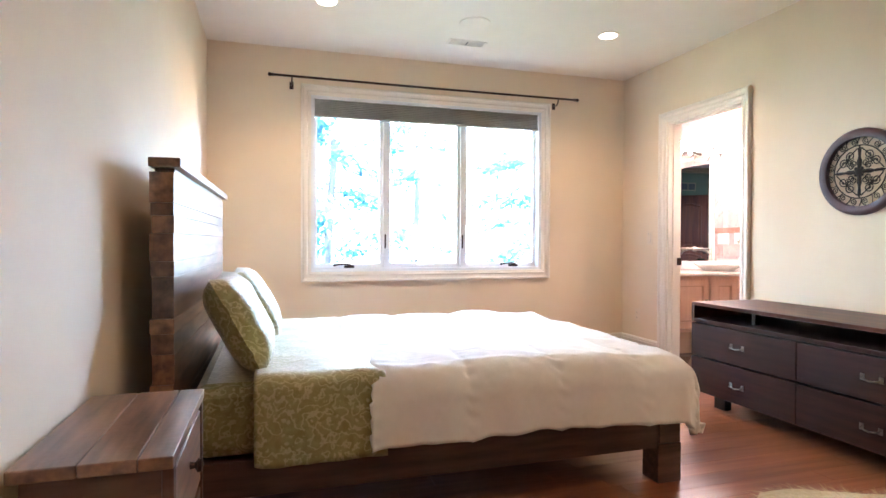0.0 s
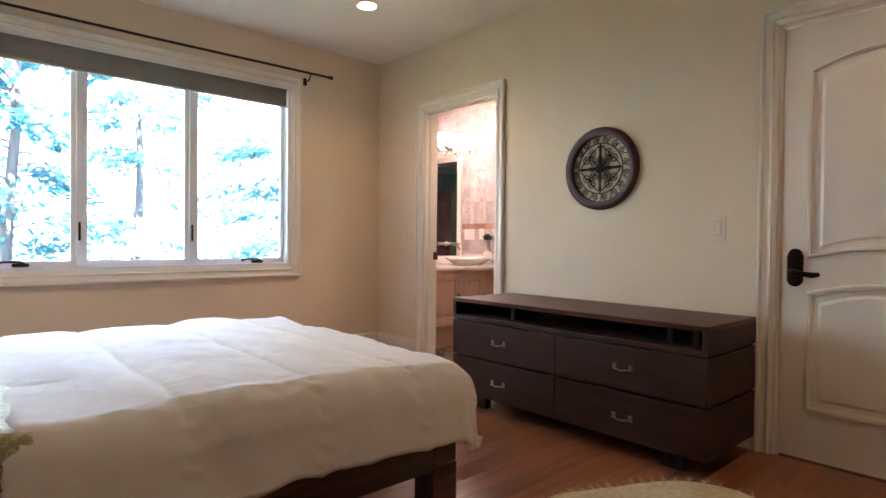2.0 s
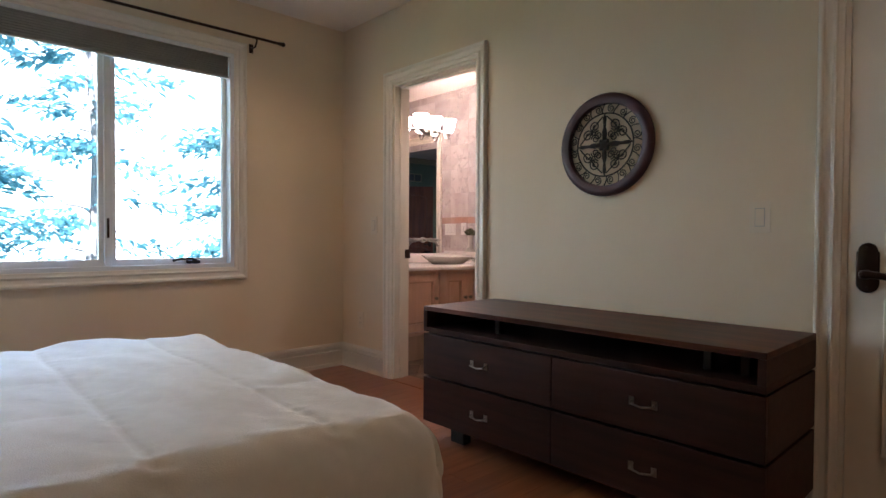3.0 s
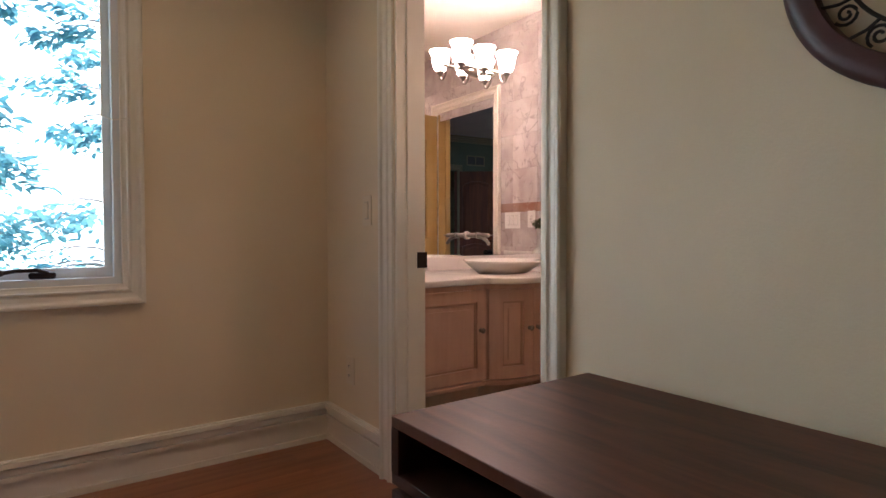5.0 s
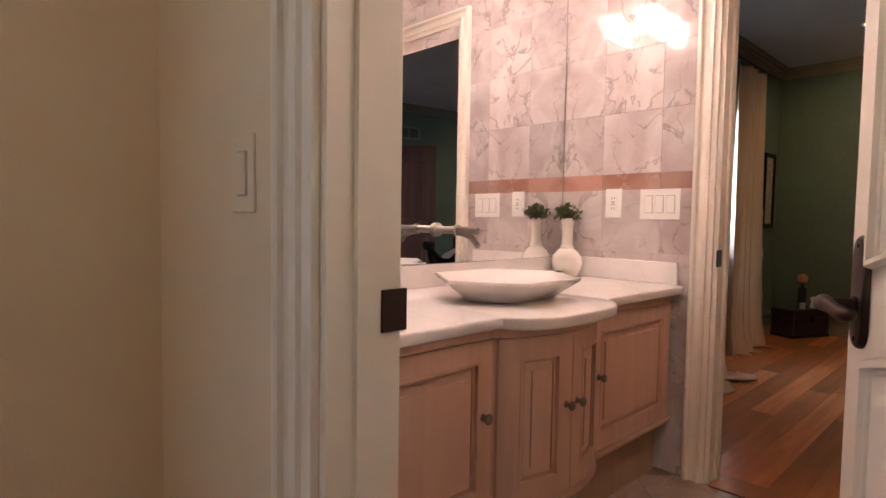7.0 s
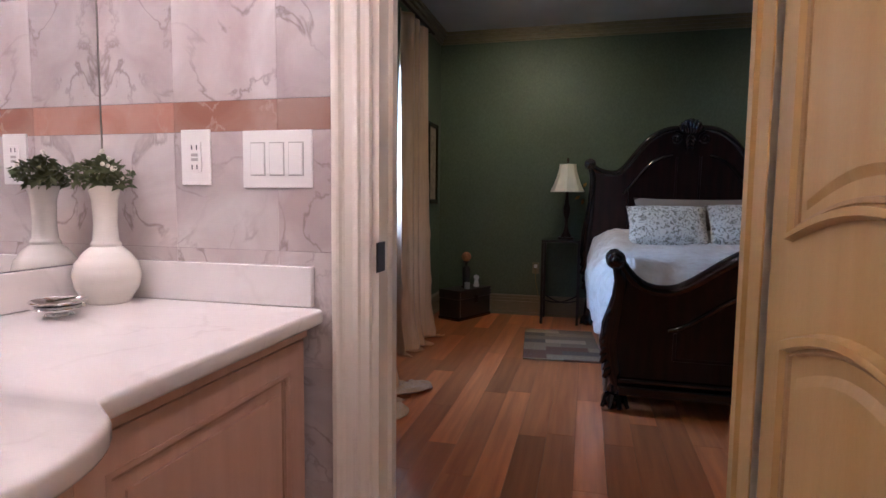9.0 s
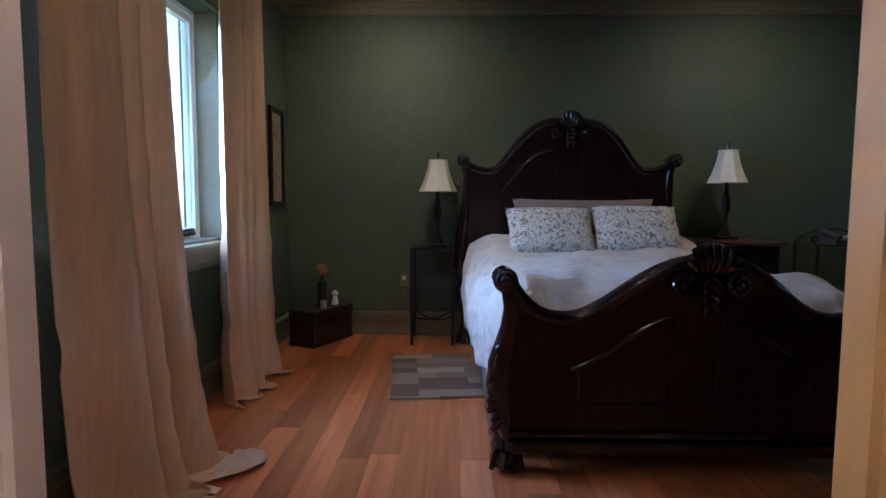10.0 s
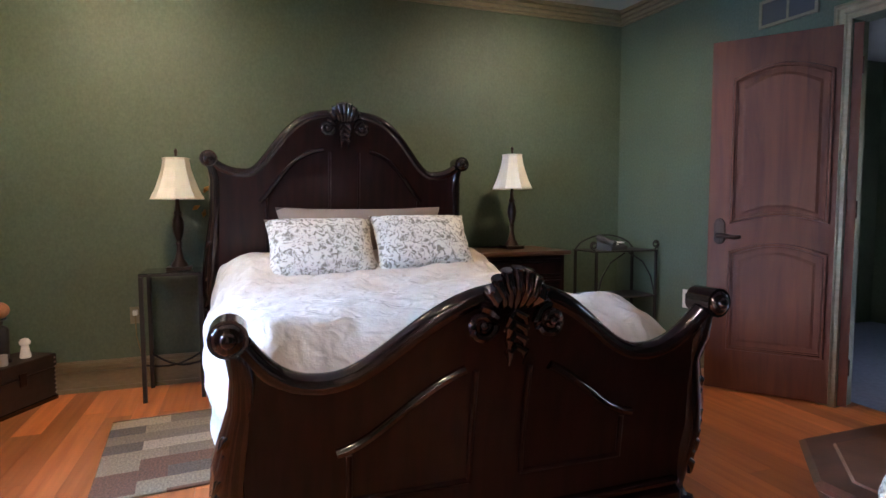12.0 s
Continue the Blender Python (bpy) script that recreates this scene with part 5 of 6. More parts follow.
def carved_board(name_tag, parent, xc, yc, half, z0, low, high, end, lean, thick, face, n=48):
    """A shaped board with a rolled top rail, mouldings, scrolls and a crest. face: the side, -1 or 1, that carries the carving."""
    rows = []
    ys = [yc - half + 2 * half * i / n for i in range(n + 1)]
    def xat(z):
        f = max(0.0, (z - z0) / (high - z0))
        return xc + lean * f ** 2.2
    bm = bmesh.new()
    for y in ys:
        top = crest_line(y - yc, low, high, end, half)
        zs = [z0 + (top - z0) * k / 10 for k in range(11)]
        a = [(xat(z) + face * thick / 2, y, z) for z in zs]
        b = [(xat(z) - face * thick / 2, y, z) for z in zs[::-1]]
        rows.append(a + b)
    loft(bm, rows, close=True, caps=True)
    part(name_tag + "_panel", bm, M_MAHOG_P, parent, smooth=True)
    bm = bmesh.new()
    tube(bm, [(xat(crest_line(y - yc, low, high, end, half)) + face * 0.006, y, crest_line(y - yc, low, high, end, half)) for y in ys], 0.036, n=12)
    part("top_rail", bm, M_MAHOG, parent, smooth=True)
    pts = []
    for y in ys[5:-5]:
        zz = crest_line(y - yc, low, high, end, half) - 0.22
        pts.append((xat(zz) + face * (thick / 2 + 0.002), y, zz))
    mid = len(pts) // 2
    for seg in (pts[3:mid - 4], pts[mid + 4:-3]):
        bm = bmesh.new()
        tube(bm, seg, 0.017, n=8)
        part("arched_moulding", bm, M_MAHOG, parent, smooth=True)
    for y in (yc - half * 0.62, yc - half * 0.12, yc + half * 0.12, yc + half * 0.62):
        bm = bmesh.new()
        hi = crest_line(y - yc, low, high, end, half) - 0.24
        tube(bm, [(xat(z) + face * (thick / 2 + 0.002), y, z) for z in (z0 + 0.16, (z0 + hi) / 2, hi)], 0.01, n=8)
        part("panel_bead", bm, M_MAHOG_P, parent, smooth=True)
    for a, b in ((yc - half * 0.62, yc - half * 0.12), (yc + half * 0.12, yc + half * 0.62)):
        bm = bmesh.new()
        tube(bm, [(xat(z0 + 0.16) + face * (thick / 2 + 0.002), y, z0 + 0.16) for y in (a, (a + b) / 2, b)], 0.01, n=8)
        part("panel_bead", bm, M_MAHOG_P, parent, smooth=True)
    # carved crest: a shell of leaves over two rosettes
    xt = xat(high) + face * 0.03
    for k in range(-3, 4):
        bm = bmesh.new()
        a = k * 0.36
        base = Vector((xt, yc + 0.018 * k, high - 0.04))
        tip = Vector((xt + face * 0.02, yc + 0.1 * math.sin(a) * 1.05, high - 0.03 + 0.115 * math.cos(a)))
        tube(bm, [base, base.lerp(tip, 0.5) + Vector((face * 0.015, 0, 0)), tip, tip + Vector((face * 0.018, 0, -0.012))], [0.012, 0.024, 0.02, 0.008], n=8)
        part("shell_lobe", bm, M_MAHOG, parent, "carved shell lobe", smooth=True)
    for s in (-1, 1):
        bm = bmesh.new()
        cy, cz = yc + s * 0.115, high - 0.085
        pts = []
        for i in range(26):
            f = i / 25
            a = math.pi / 2 + s * f * 2 * math.pi * 1.6
            pts.append((xt + face * (0.008 + 0.02 * f), cy + (0.052 * (1 - 0.8 * f)) * math.cos(a), cz + (0.052 * (1 - 0.8 * f)) * math.sin(a)))
        tube(bm, pts, [0.017 - 0.008 * i / 25 for i in range(26)], n=7)
        ball(bm, (xt + face * 0.03, cy, cz), 0.014, 8, 6)
        part("crest_scroll", bm, M_MAHOG, parent, "carved scroll", smooth=True)
    bm = bmesh.new()
    for k in range(4):
        zz = high - 0.08 - 0.035 * k
        for s in (-1, 1):
            tube(bm, [(xt, yc, zz + 0.03), (xt + face * 0.016, yc + s * 0.028, zz + 0.01), (xt + face * 0.012, yc + s * (0.04 - 0.006 * k), zz - 0.03)], [0.01, 0.015, 0.004], n=7)
    part("leaf_drop", bm, M_MAHOG, parent, "carved leaf drop", smooth=True)
    # end posts with scroll tops
    for s in (-1, 1):
        ye = yc + s * half
        p0 = crest_line(half, low, high, end, half)
        bm = bmesh.new()
        pts = [(xat(p0) + lean * 0.02, ye + s * 0.01, p0 - 0.0), (xat(p0), ye - s * 0.005, p0 - 0.09), (xat(p0 * 0.8), ye - s * 0.0, p0 * 0.78), (xat(p0 * 0.6), ye + s * 0.035, p0 * 0.58), (xat(p0 * 0.45), ye + s * 0.04, p0 * 0.46),
               (xat(0.3), ye + s * 0.01, p0 * 0.3), (xat(0.2), ye - s * 0.01, max(0.15, p0 * 0.17)), (xat(0.1), ye, 0.1)]
        tube(bm, pts, [0.035, 0.036, 0.04, 0.055, 0.058, 0.05, 0.042, 0.05], n=12)
        post = part("post", bm, M_MAHOG, parent, smooth=True)
        bm = bmesh.new()
        tube(bm, [(xat(p0) - 0.055, ye + s * 0.028, p0 + 0.03), (xat(p0) + 0.055, ye + s * 0.028, p0 + 0.03)], [0.052, 0.052], n=20)
        for d in (-0.055, 0.055):
            ball(bm, (xat(p0) + d, ye + s * 0.028, p0 + 0.03), (0.02, 0.044, 0.044))
            ball(bm, (xat(p0) + d * 1.3, ye + s * 0.028, p0 + 0.03), (0.014, 0.022, 0.022))
        part("scroll", bm, M_MAHOG, post, "rolled scroll end", smooth=True)
        for k in range(9):
            zz = p0 * (0.66 - 0.05 * k)
            bm = bmesh.new()
            yy = ye + s * (0.07 if 2 < k < 7 else 0.052)
            xx = xat(zz)
            tube(bm, [(xx + face * 0.035, yy - s * 0.045, zz + 0.05), (xx + face * 0.034, yy - s * 0.008, zz + 0.01), (xx + face * 0.012, yy + s * 0.01, zz - 0.035)], [0.01, 0.021, 0.014], n=8)
            part("carved_leaf", bm, M_MAHOG, post, smooth=True)
        bm = bmesh.new()
        ball(bm, (xat(0.05), ye + s * 0.01, 0.055), (0.075, 0.065, 0.055), 14, 10)
        for k in range(4):
            a = -0.9 + 0.6 * k
            tube(bm, [(xat(0.1), ye, 0.1), (xat(0.1) + face * 0.05 * math.cos(a), ye + 0.06 * math.sin(a), 0.085), (xat(0.05) + face * 0.085 * math.cos(a), ye + 0.09 * math.sin(a), 0.02)], [0.02, 0.022, 0.012], n=7)
        part("claw_foot", bm, M_MAHOG, post, "carved claw foot", smooth=True)


gb = thing("carved_bed", "ornate dark mahogany bed with scrolled headboard and footboard", "bed")
YC = 3.5
carved_board("headboard", gb, 10.16, YC + 0.02, 0.815, 0.12, 1.44, 1.83, 1.5, -0.13, 0.07, -1)
carved_board("footboard", gb, 7.93, YC - 0.1, 0.79, 0.16, 0.7, 0.955, 0.845, -0.16, 0.08, -1)
part("base_moulding", boxes((7.85, 7.99, YC - 0.86, YC + 0.68, 0.1, 0.16), bevel=0.012), M_MAHOG, gb)
part("base_moulding", boxes((7.862, 7.99, YC - 0.86, YC + 0.68, 0.165, 0.2), bevel=0.012), M_MAHOG, gb)
for s in (-1, 1):
    part("side_rail", boxes((8.0, 10.1, YC - 0.04 + s * 0.76 - 0.02, YC - 0.04 + s * 0.76 + 0.02, 0.2, 0.42), bevel=0.006), M_MAHOG, gb)
part("box_spring", boxes((8.02, 10.08, YC - 0.77, YC + 0.69, 0.26, 0.5), bevel=0.02), M_TAUPE, gb, "taupe covered box spring")
part("mattress", boxes((8.02, 10.08, YC - 0.77, YC + 0.69, 0.505, 0.74), bevel=0.05), M_DUVET, gb)
cov_bm = drape(bmesh.new(), 7.9, 9.98, YC - 0.71, YC + 0.6, 0.8, 0.66, r=0.25, nx=130, ny=150, puff=0.05, seed=11.0, sides="yY", flare=-0.14, wrinkle=0.02, scale=3.0, floor=0.1, taper=0.12)
for v in cov_bm.verts:
    f = min(1.0, max(0.0, (v.co.x - 9.35) / 0.4)) * min(1.0, max(0.0, (v.co.z - 0.45) / 0.35))
    v.co.z += 0.13 * f * f * (3 - 2 * f)
    g = min(1.0, max(0.0, (8.5 - v.co.x) / 0.5)) * min(1.0, max(0.0, (v.co.z - 0.5) / 0.3))
    v.co.z += 0.035 * g
    if v.co.z > 0.5:
        v.co.z -= 0.15 * max(0.0, (8.16 - v.co.x) / 0.26) ** 2
    v.co.x = max(v.co.x, 7.895)
cov = part("coverlet", cov_bm, M_COVER, None, smooth=True)
tagged(solid(cov, 0.02, -1), "ivory textured coverlet hanging down both sides of the carved bed", "coverlet")
sk = part("bed_skirt", loft(bmesh.new(), [[(8.05 + 2.0 * i / 80, YC + 0.735 + 0.012 * math.sin(i * 0.9), z) for i in range(81)] for z in (0.02, 0.2, 0.42)]), M_TAUPE, None, smooth=True)
tagged(solid(sk, 0.004), "taupe gathered bed skirt beneath the coverlet", "bed skirt")
for i, (y, x, zc, rz) in enumerate(((3.73, 9.6, 0.985, 0), (3.1, 9.62, 1.0, 4))):
    bm = pillow(bmesh.new(), 0.64, 0.42, 0.17, pose(x, y, zc, 0, 0, -90 + rz) @ pose(0, 0, 0, 52, 0, -3 if i else 2), seed=20 + i)
    tagged(part("pillow", bm, M_TOILE, None, smooth=True), "cream pillow printed with a grey toile pattern", "pillow", "toile pillows")
bm = pillow(bmesh.new(), 1.1, 0.42, 0.16, pose(9.86, 3.43, 1.03, 0, 0, -90) @ pose(0, 0, 0, 68, 0, 0), seed=31)
tagged(part("pillow", bm, M_TAUPE, None, smooth=True), "long taupe pillow behind the toile pillows", "pillow")


def table_lamp(x, y, z):
    t = thing("table_lamp", "dark turned table lamp with an ivory bell shade, unlit", "table lamp", "bedside lamps")
    bm = boxes((x - 0.075, x + 0.075, y - 0.075, y + 0.075, z + 0.001, z + 0.024), bevel=0.006)
    part("base", bm, M_BRONZE, t)
    bm = bmesh.new()
    lathe(bm, [(0.055, 0.024), (0.05, 0.04), (0.03, 0.07), (0.018, 0.12), (0.014, 0.16), (0.022, 0.175), (0.014, 0.19), (0.03, 0.24), (0.036, 0.285), (0.03, 0.33), (0.018, 0.36), (0.026, 0.375), (0.016, 0.39), (0.012, 0.44), (0.012, 0.47), (0.01, 0.49)], (x, y, z), n=20)
    part("column", bm, M_BRONZE, t, smooth=True)
    prof = [(0.16, 0.465), (0.157, 0.475), (0.13, 0.53), (0.105, 0.6), (0.087, 0.66), (0.078, 0.715), (0.08, 0.725)]
    rows2 = []
    for r, zz in prof:
        ring = []
        for i in range(8):
            a0, a1 = 2 * math.pi * i / 8, 2 * math.pi * (i + 1) / 8
            for f in (0.0, 0.5):
                ring.append((x + r * (math.cos(a0) * (1 - f) + math.cos(a1) * f), y + r * (math.sin(a0) * (1 - f) + math.sin(a1) * f), z + zz))
        rows2.append(ring)
    sh = part("shade", loft(bmesh.new(), rows2, close=True), M_LAMPSHADE, t, "ivory panelled bell shade")
    solid(sh, 0.003)
    for zz, r in ((0.465, 0.16), (0.725, 0.08)):
        bm = bmesh.new()
        tube(bm, [(x + r * math.cos(2 * math.pi * i / 8), y + r * math.sin(2 * math.pi * i / 8), z + zz) for i in range(9)], 0.004, n=6)
        part("shade_trim", bm, M_LAMPSHADE, sh)
    bm = bmesh.new()
    lathe(bm, [(0.003, 0.72), (0.004, 0.74), (0.012, 0.748), (0.008, 0.757), (0.013, 0.767), (0.01, 0.782), (0.002, 0.79)], (x, y, z), n=12)
    part("finial", bm, M_BRONZE, t, smooth=True)
    return t


table_lamp(10.27, 4.57, 0.818)
lamp2 = table_lamp(10.2, 2.19, 0.9)

et = thing("side_table", "slender black iron side table with a glass top", "side table")
EX0, EX1, EY0, EY1 = 10.12, 10.44, 4.44, 4.78
for x in (EX0, EX1):
    for y in (EY0, EY1):
        part("leg", boxes((x - 0.012, x + 0.012, y - 0.012, y + 0.012, 0, 0.795)), M_IRON, et)
part("top_frame", boxes((EX0 - 0.012, EX1 + 0.012, EY0 - 0.012, EY0 + 0.012, 0.796, 0.812), (EX0 - 0.012, EX1 + 0.012, EY1 - 0.012, EY1 + 0.012, 0.796, 0.812), (EX0 - 0.012, EX0 + 0.012, EY0 + 0.012, EY1 - 0.012, 0.796, 0.812), (EX1 - 0.012, EX1 + 0.012, EY0 + 0.012, EY1 - 0.012, 0.796, 0.812)), M_IRON, et)
part("glass_top", boxes((EX0 - 0.012, EX1 + 0.012, EY0 - 0.012, EY1 + 0.012, 0.8125, 0.8175), bevel=0.001), mat("smoked_glass", (0.02, 0.025, 0.025), rough=0.05, bump=0.0, coat=0.5), et, "dark glass top")
for a, b in (((EX0, EY0), (EX1, EY1)), ((EX0, EY1), (EX1, EY0))):
    bm = bmesh.new()
    pts = []
    for i in range(9):
        f = i / 8
        pts.append((a[0] + (b[0] - a[0]) * f, a[1] + (b[1] - a[1]) * f, 0.24 - 0.05 * math.sin(math.pi * f)))
    tube(bm, pts, 0.007, n=6)
    part("cross_brace", bm, M_IRON, et)

n2 = thing("nightstand", "dark wood nightstand with moulded top and drawers", "nightstand")
part("top", boxes((9.86, 10.46, 1.86, 2.58, 0.868, 0.899), bevel=0.008), mat("walnut_top", (0.06, 0.03, 0.018), (0.1, 0.05, 0.03), rough=0.3, scale=(20, 3, 20), coat=0.2), n2)
part("body", boxes((9.9, 10.45, 1.9, 2.54, 0.08, 0.8675), bevel=0.003), M_MAHOG_P, n2)
for z0, z1 in ((0.7, 0.84), (0.42, 0.68), (0.12, 0.4)):
    d = part("drawer", boxes((9.885, 9.8995, 1.93, 2.51, z0, z1), bevel=0.004), M_MAHOG_P, n2)
    part("drawer_bead", boxes((9.88, 9.8848, 1.95, 2.49, z0 + 0.02, z0 + 0.028), (9.88, 9.8848, 1.95, 2.49, z1 - 0.028, z1 - 0.02)), M_MAHOG, d)
    bm = bmesh.new()
    ball(bm, (9.872, 2.22, (z0 + z1) / 2), 0.014)
    part("knob", bm, M_BRONZE, d, smooth=True)
part("plinth", boxes((9.89, 10.45, 1.89, 2.55, 0.0, 0.0795), bevel=0.004), M_MAHOG, n2)

st = thing("corner_stand", "black wrought iron three-tier stand with curled rails", "shelf stand")
SX0, SX1, SY0, SY1 = 9.98, 10.28, 0.99, 1.56
for x in (SX0, SX1):
    for y in (SY0, SY1):
        part("leg", boxes((x - 0.009, x + 0.009, y - 0.009, y + 0.009, 0, 0.862)), M_IRON, st)
for z in (0.14, 0.49, 0.862):
    part("shelf", boxes((SX0 - 0.012, SX1 + 0.012, SY0 - 0.012, SY1 + 0.012, z, z + 0.011), bevel=0.002), M_IRON, st)
for y, s in ((SY0, -1), (SY1, 1)):
    bm = bmesh.new()
    pts = [(SX0 + 0.02, y, 0.873)]
    for i in range(20):
        f = i / 19
        a = -math.pi / 2 + s * f * 3.2 * math.pi
        r = 0.034 * (1 - 0.6 * f)
        pts.append((SX0 + 0.02, y + s * 0.012 + r * math.cos(a), 0.918 + r * math.sin(a)))
    tube(bm, pts, 0.0065, n=6)
    part("curl", bm, M_IRON, st, "curled iron end", smooth=True)
    bm = bmesh.new()
    tube(bm, [(SX0, y - s * 0.012, 0.52), (SX0, y - s * 0.05, 0.66), (SX0, y - s * 0.13, 0.78), (SX0, (SY0 + SY1) / 2 + s * 0.02, 0.855)], 0.006, n=6)
    part("brace", bm, M_IRON, st, smooth=True)
bm = bmesh.new()
tube(bm, [(SX1, SY0 + (SY1 - SY0) * i / 14, 0.875 + 0.11 * math.sin(math.pi * i / 14) ** 0.6) for i in range(15)], 0.0065, n=6)
part("back_rail", bm, M_IRON, st, "arched back rail", smooth=True)
ph = thing("telephone", "black desk telephone with keypad on the iron stand", "telephone")
PH = Matrix.Translation((10.1, 1.33, 0.874)) @ Matrix.Rotation(radians(-70), 4, "Z")
def ph_part(name, bm, material, lb="", parent=None):
    for v in bm.verts:
        v.co = PH @ v.co
    return part(name, bm, material, parent or ph, lb)
bm = bmesh.new()
loft(bm, [[(x, -0.07, 0.0), (x, 0.07, 0.0), (x, 0.07, 0.075), (x, -0.07, 0.03)] for x in (-0.11, 0.11)], close=True, caps=True)
body = ph_part("body", bm, M_SLOT)
bm = bmesh.new()
tube(bm, [(-0.085, -0.08, 0.05), (-0.085, 0.0, 0.085), (-0.085, 0.075, 0.1)], [0.026, 0.016, 0.028], n=10)
ph_part("handset", bm, M_SLOT)
for i in range(12):
    u, v = i % 3, i // 3
    yy = -0.045 + 0.022 * v
    ph_part("key", boxes((-0.03 + 0.022 * u, -0.014 + 0.022 * u, yy, yy + 0.014, 0.034 + (yy + 0.07) * 0.32, 0.042 + (yy + 0.07) * 0.32)), M_PLATE, "", body)
ph_part("label_strip", boxes((0.06, 0.1, -0.05, 0.05, 0.052, 0.064)), M_PLATE, "white label strip", body)

# trunk in the corner with things on it
TR = Matrix.Translation((9.94, 5.56, 0)) @ Matrix.Rotation(math.atan2(-0.25, 0.5), 4, "Z")
M_TRUNK = mat("dark_leather_trunk", (0.014, 0.009, 0.007), (0.03, 0.018, 0.013), rough=0.45, scale=(12, 12, 12), bump=0.3, bscale=60)
trunk = thing("trunk", "small dark leather trunk with studded edges in the corner", "trunk")
def tr_part(name, bm, material, lb="", parent=None, smooth=False):
    for v in bm.verts:
        v.co = TR @ v.co
    return part(name, bm, material, parent or trunk, lb, smooth)
tr_part("body", boxes((0.01, 0.52, 0.005, 0.265, 0.03, 0.21), bevel=0.004), M_TRUNK)
tr_part("plinth", boxes((0.0, 0.53, 0.0, 0.27, 0.0, 0.03), bevel=0.006), M_MAHOG)
lid = tr_part("lid", boxes((0.004, 0.526, -0.002, 0.268, 0.213, 0.3), bevel=0.008), M_TRUNK)
for x in (0.012, 0.5):
    bm = bmesh.new()
    for k in range(9):
        ball(bm, (x + 0.006, -0.003, 0.05 + 0.028 * k), 0.006, 6, 4)
    tr_part("stud_row", bm, M_NICKEL, "brass studs")
tr_part("clasp", boxes((0.24, 0.29, -0.012, -0.0025, 0.16, 0.24), bevel=0.003), M_BRONZE, "bronze clasp")
ch = thing("candle_holder", "dark pedestal topped with a woven orange ball", "candle holder")
p = TR @ Vector((0.27, 0.13, 0.301))
bm = bmesh.new()
lathe(bm, [(0.05, 0), (0.05, 0.012), (0.035, 0.02), (0.038, 0.05), (0.042, 0.2), (0.03, 0.215), (0.012, 0.225), (0.016, 0.25), (0.035, 0.262), (0.03, 0.268), (0.002, 0.268)], p, n=18)
part("pedestal", bm, M_IRON, ch, smooth=True)
bm = bmesh.new()
ball(bm, p + Vector((0, 0, 0.315)), 0.05, 18, 12)
part("ball", bm, M_TERRA, ch, "orange woven ball", smooth=True)
fg = thing("figurine", "small white ceramic figurine on the trunk", "figurine")
p = TR @ Vector((0.39, 0.09, 0.301))
bm = bmesh.new()
lathe(bm, [(0.03, 0), (0.032, 0.01), (0.024, 0.05), (0.02, 0.075), (0.03, 0.085), (0.032, 0.1), (0.02, 0.118), (0.002, 0.124)], p, n=14)
part("body", bm, M_PORC, fg, smooth=True)
gl = thing("glass_jar", "small clear glass jar on the trunk", "jar")
p = TR @ Vector((0.2, 0.06, 0.301))
bm = bmesh.new()
lathe(bm, [(0.002, 0.001), (0.028, 0.001), (0.03, 0.01), (0.028, 0.06), (0.031, 0.064), (0.027, 0.064), (0.025, 0.012), (0.002, 0.008)], p, n=16)
part("body", bm, mat("pale_glass", (0.5, 0.52, 0.52), rough=0.08, bump=0.0, coat=0.5), gl, smooth=True)

# plug, cord and a gilt ornament by the bed
pl = thing("wall_outlet", "white outlet with a plug beside the iron table", "outlet")
part("cover_plate", boxes((GX - 0.007, GX - 0.001, 4.84, 4.91, 0.44, 0.555), bevel=0.0015), M_GTRIM, pl)
part("plug", boxes((GX - 0.04, GX - 0.0075, 4.86, 4.89, 0.5, 0.535), bevel=0.004), M_PLATE, pl, "white plug")
bm = bmesh.new()
tube(bm, [(GX - 0.035, 4.875, 0.5), (GX - 0.04, 4.87, 0.36), (GX - 0.045, 4.84, 0.22), (GX - 0.05, 4.78, 0.04), (GX - 0.06, 4.7, 0.012)], 0.004, n=6)
part("cord", bm, mat("brass_cord", (0.2, 0.15, 0.05), rough=0.5, bump=0.0), pl, "thin brass-coloured cord", smooth=True)
gi = thing("wall_ornament", "small gilt leaf ornament on the green wall beside the bed", "wall decoration")
M_GILT = mat("gilt", (0.4, 0.2, 0.05), (0.55, 0.3, 0.09), rough=0.4, metal=0.8, bump=0.2)
for k, (dy, dz, a) in enumerate(((0, 0, 0.3), (0.03, 0.03, 1.2), (-0.02, 0.045, 2.2), (0.015, -0.05, -0.6), (-0.02, -0.08, -1.4))):
    bm = bmesh.new()
    tube(bm, [(GX - 0.002, 4.44 + dy, 1.29 + dz), (GX - 0.03, 4.44 + dy + 0.025 * math.cos(a), 1.29 + dz + 0.025 * math.sin(a)), (GX - 0.02, 4.44 + dy + 0.05 * math.cos(a), 1.29 + dz + 0.05 * math.sin(a))], [0.006, 0.017, 0.003], n=7)
    part("leaf", bm, M_GILT, gi, smooth=True)

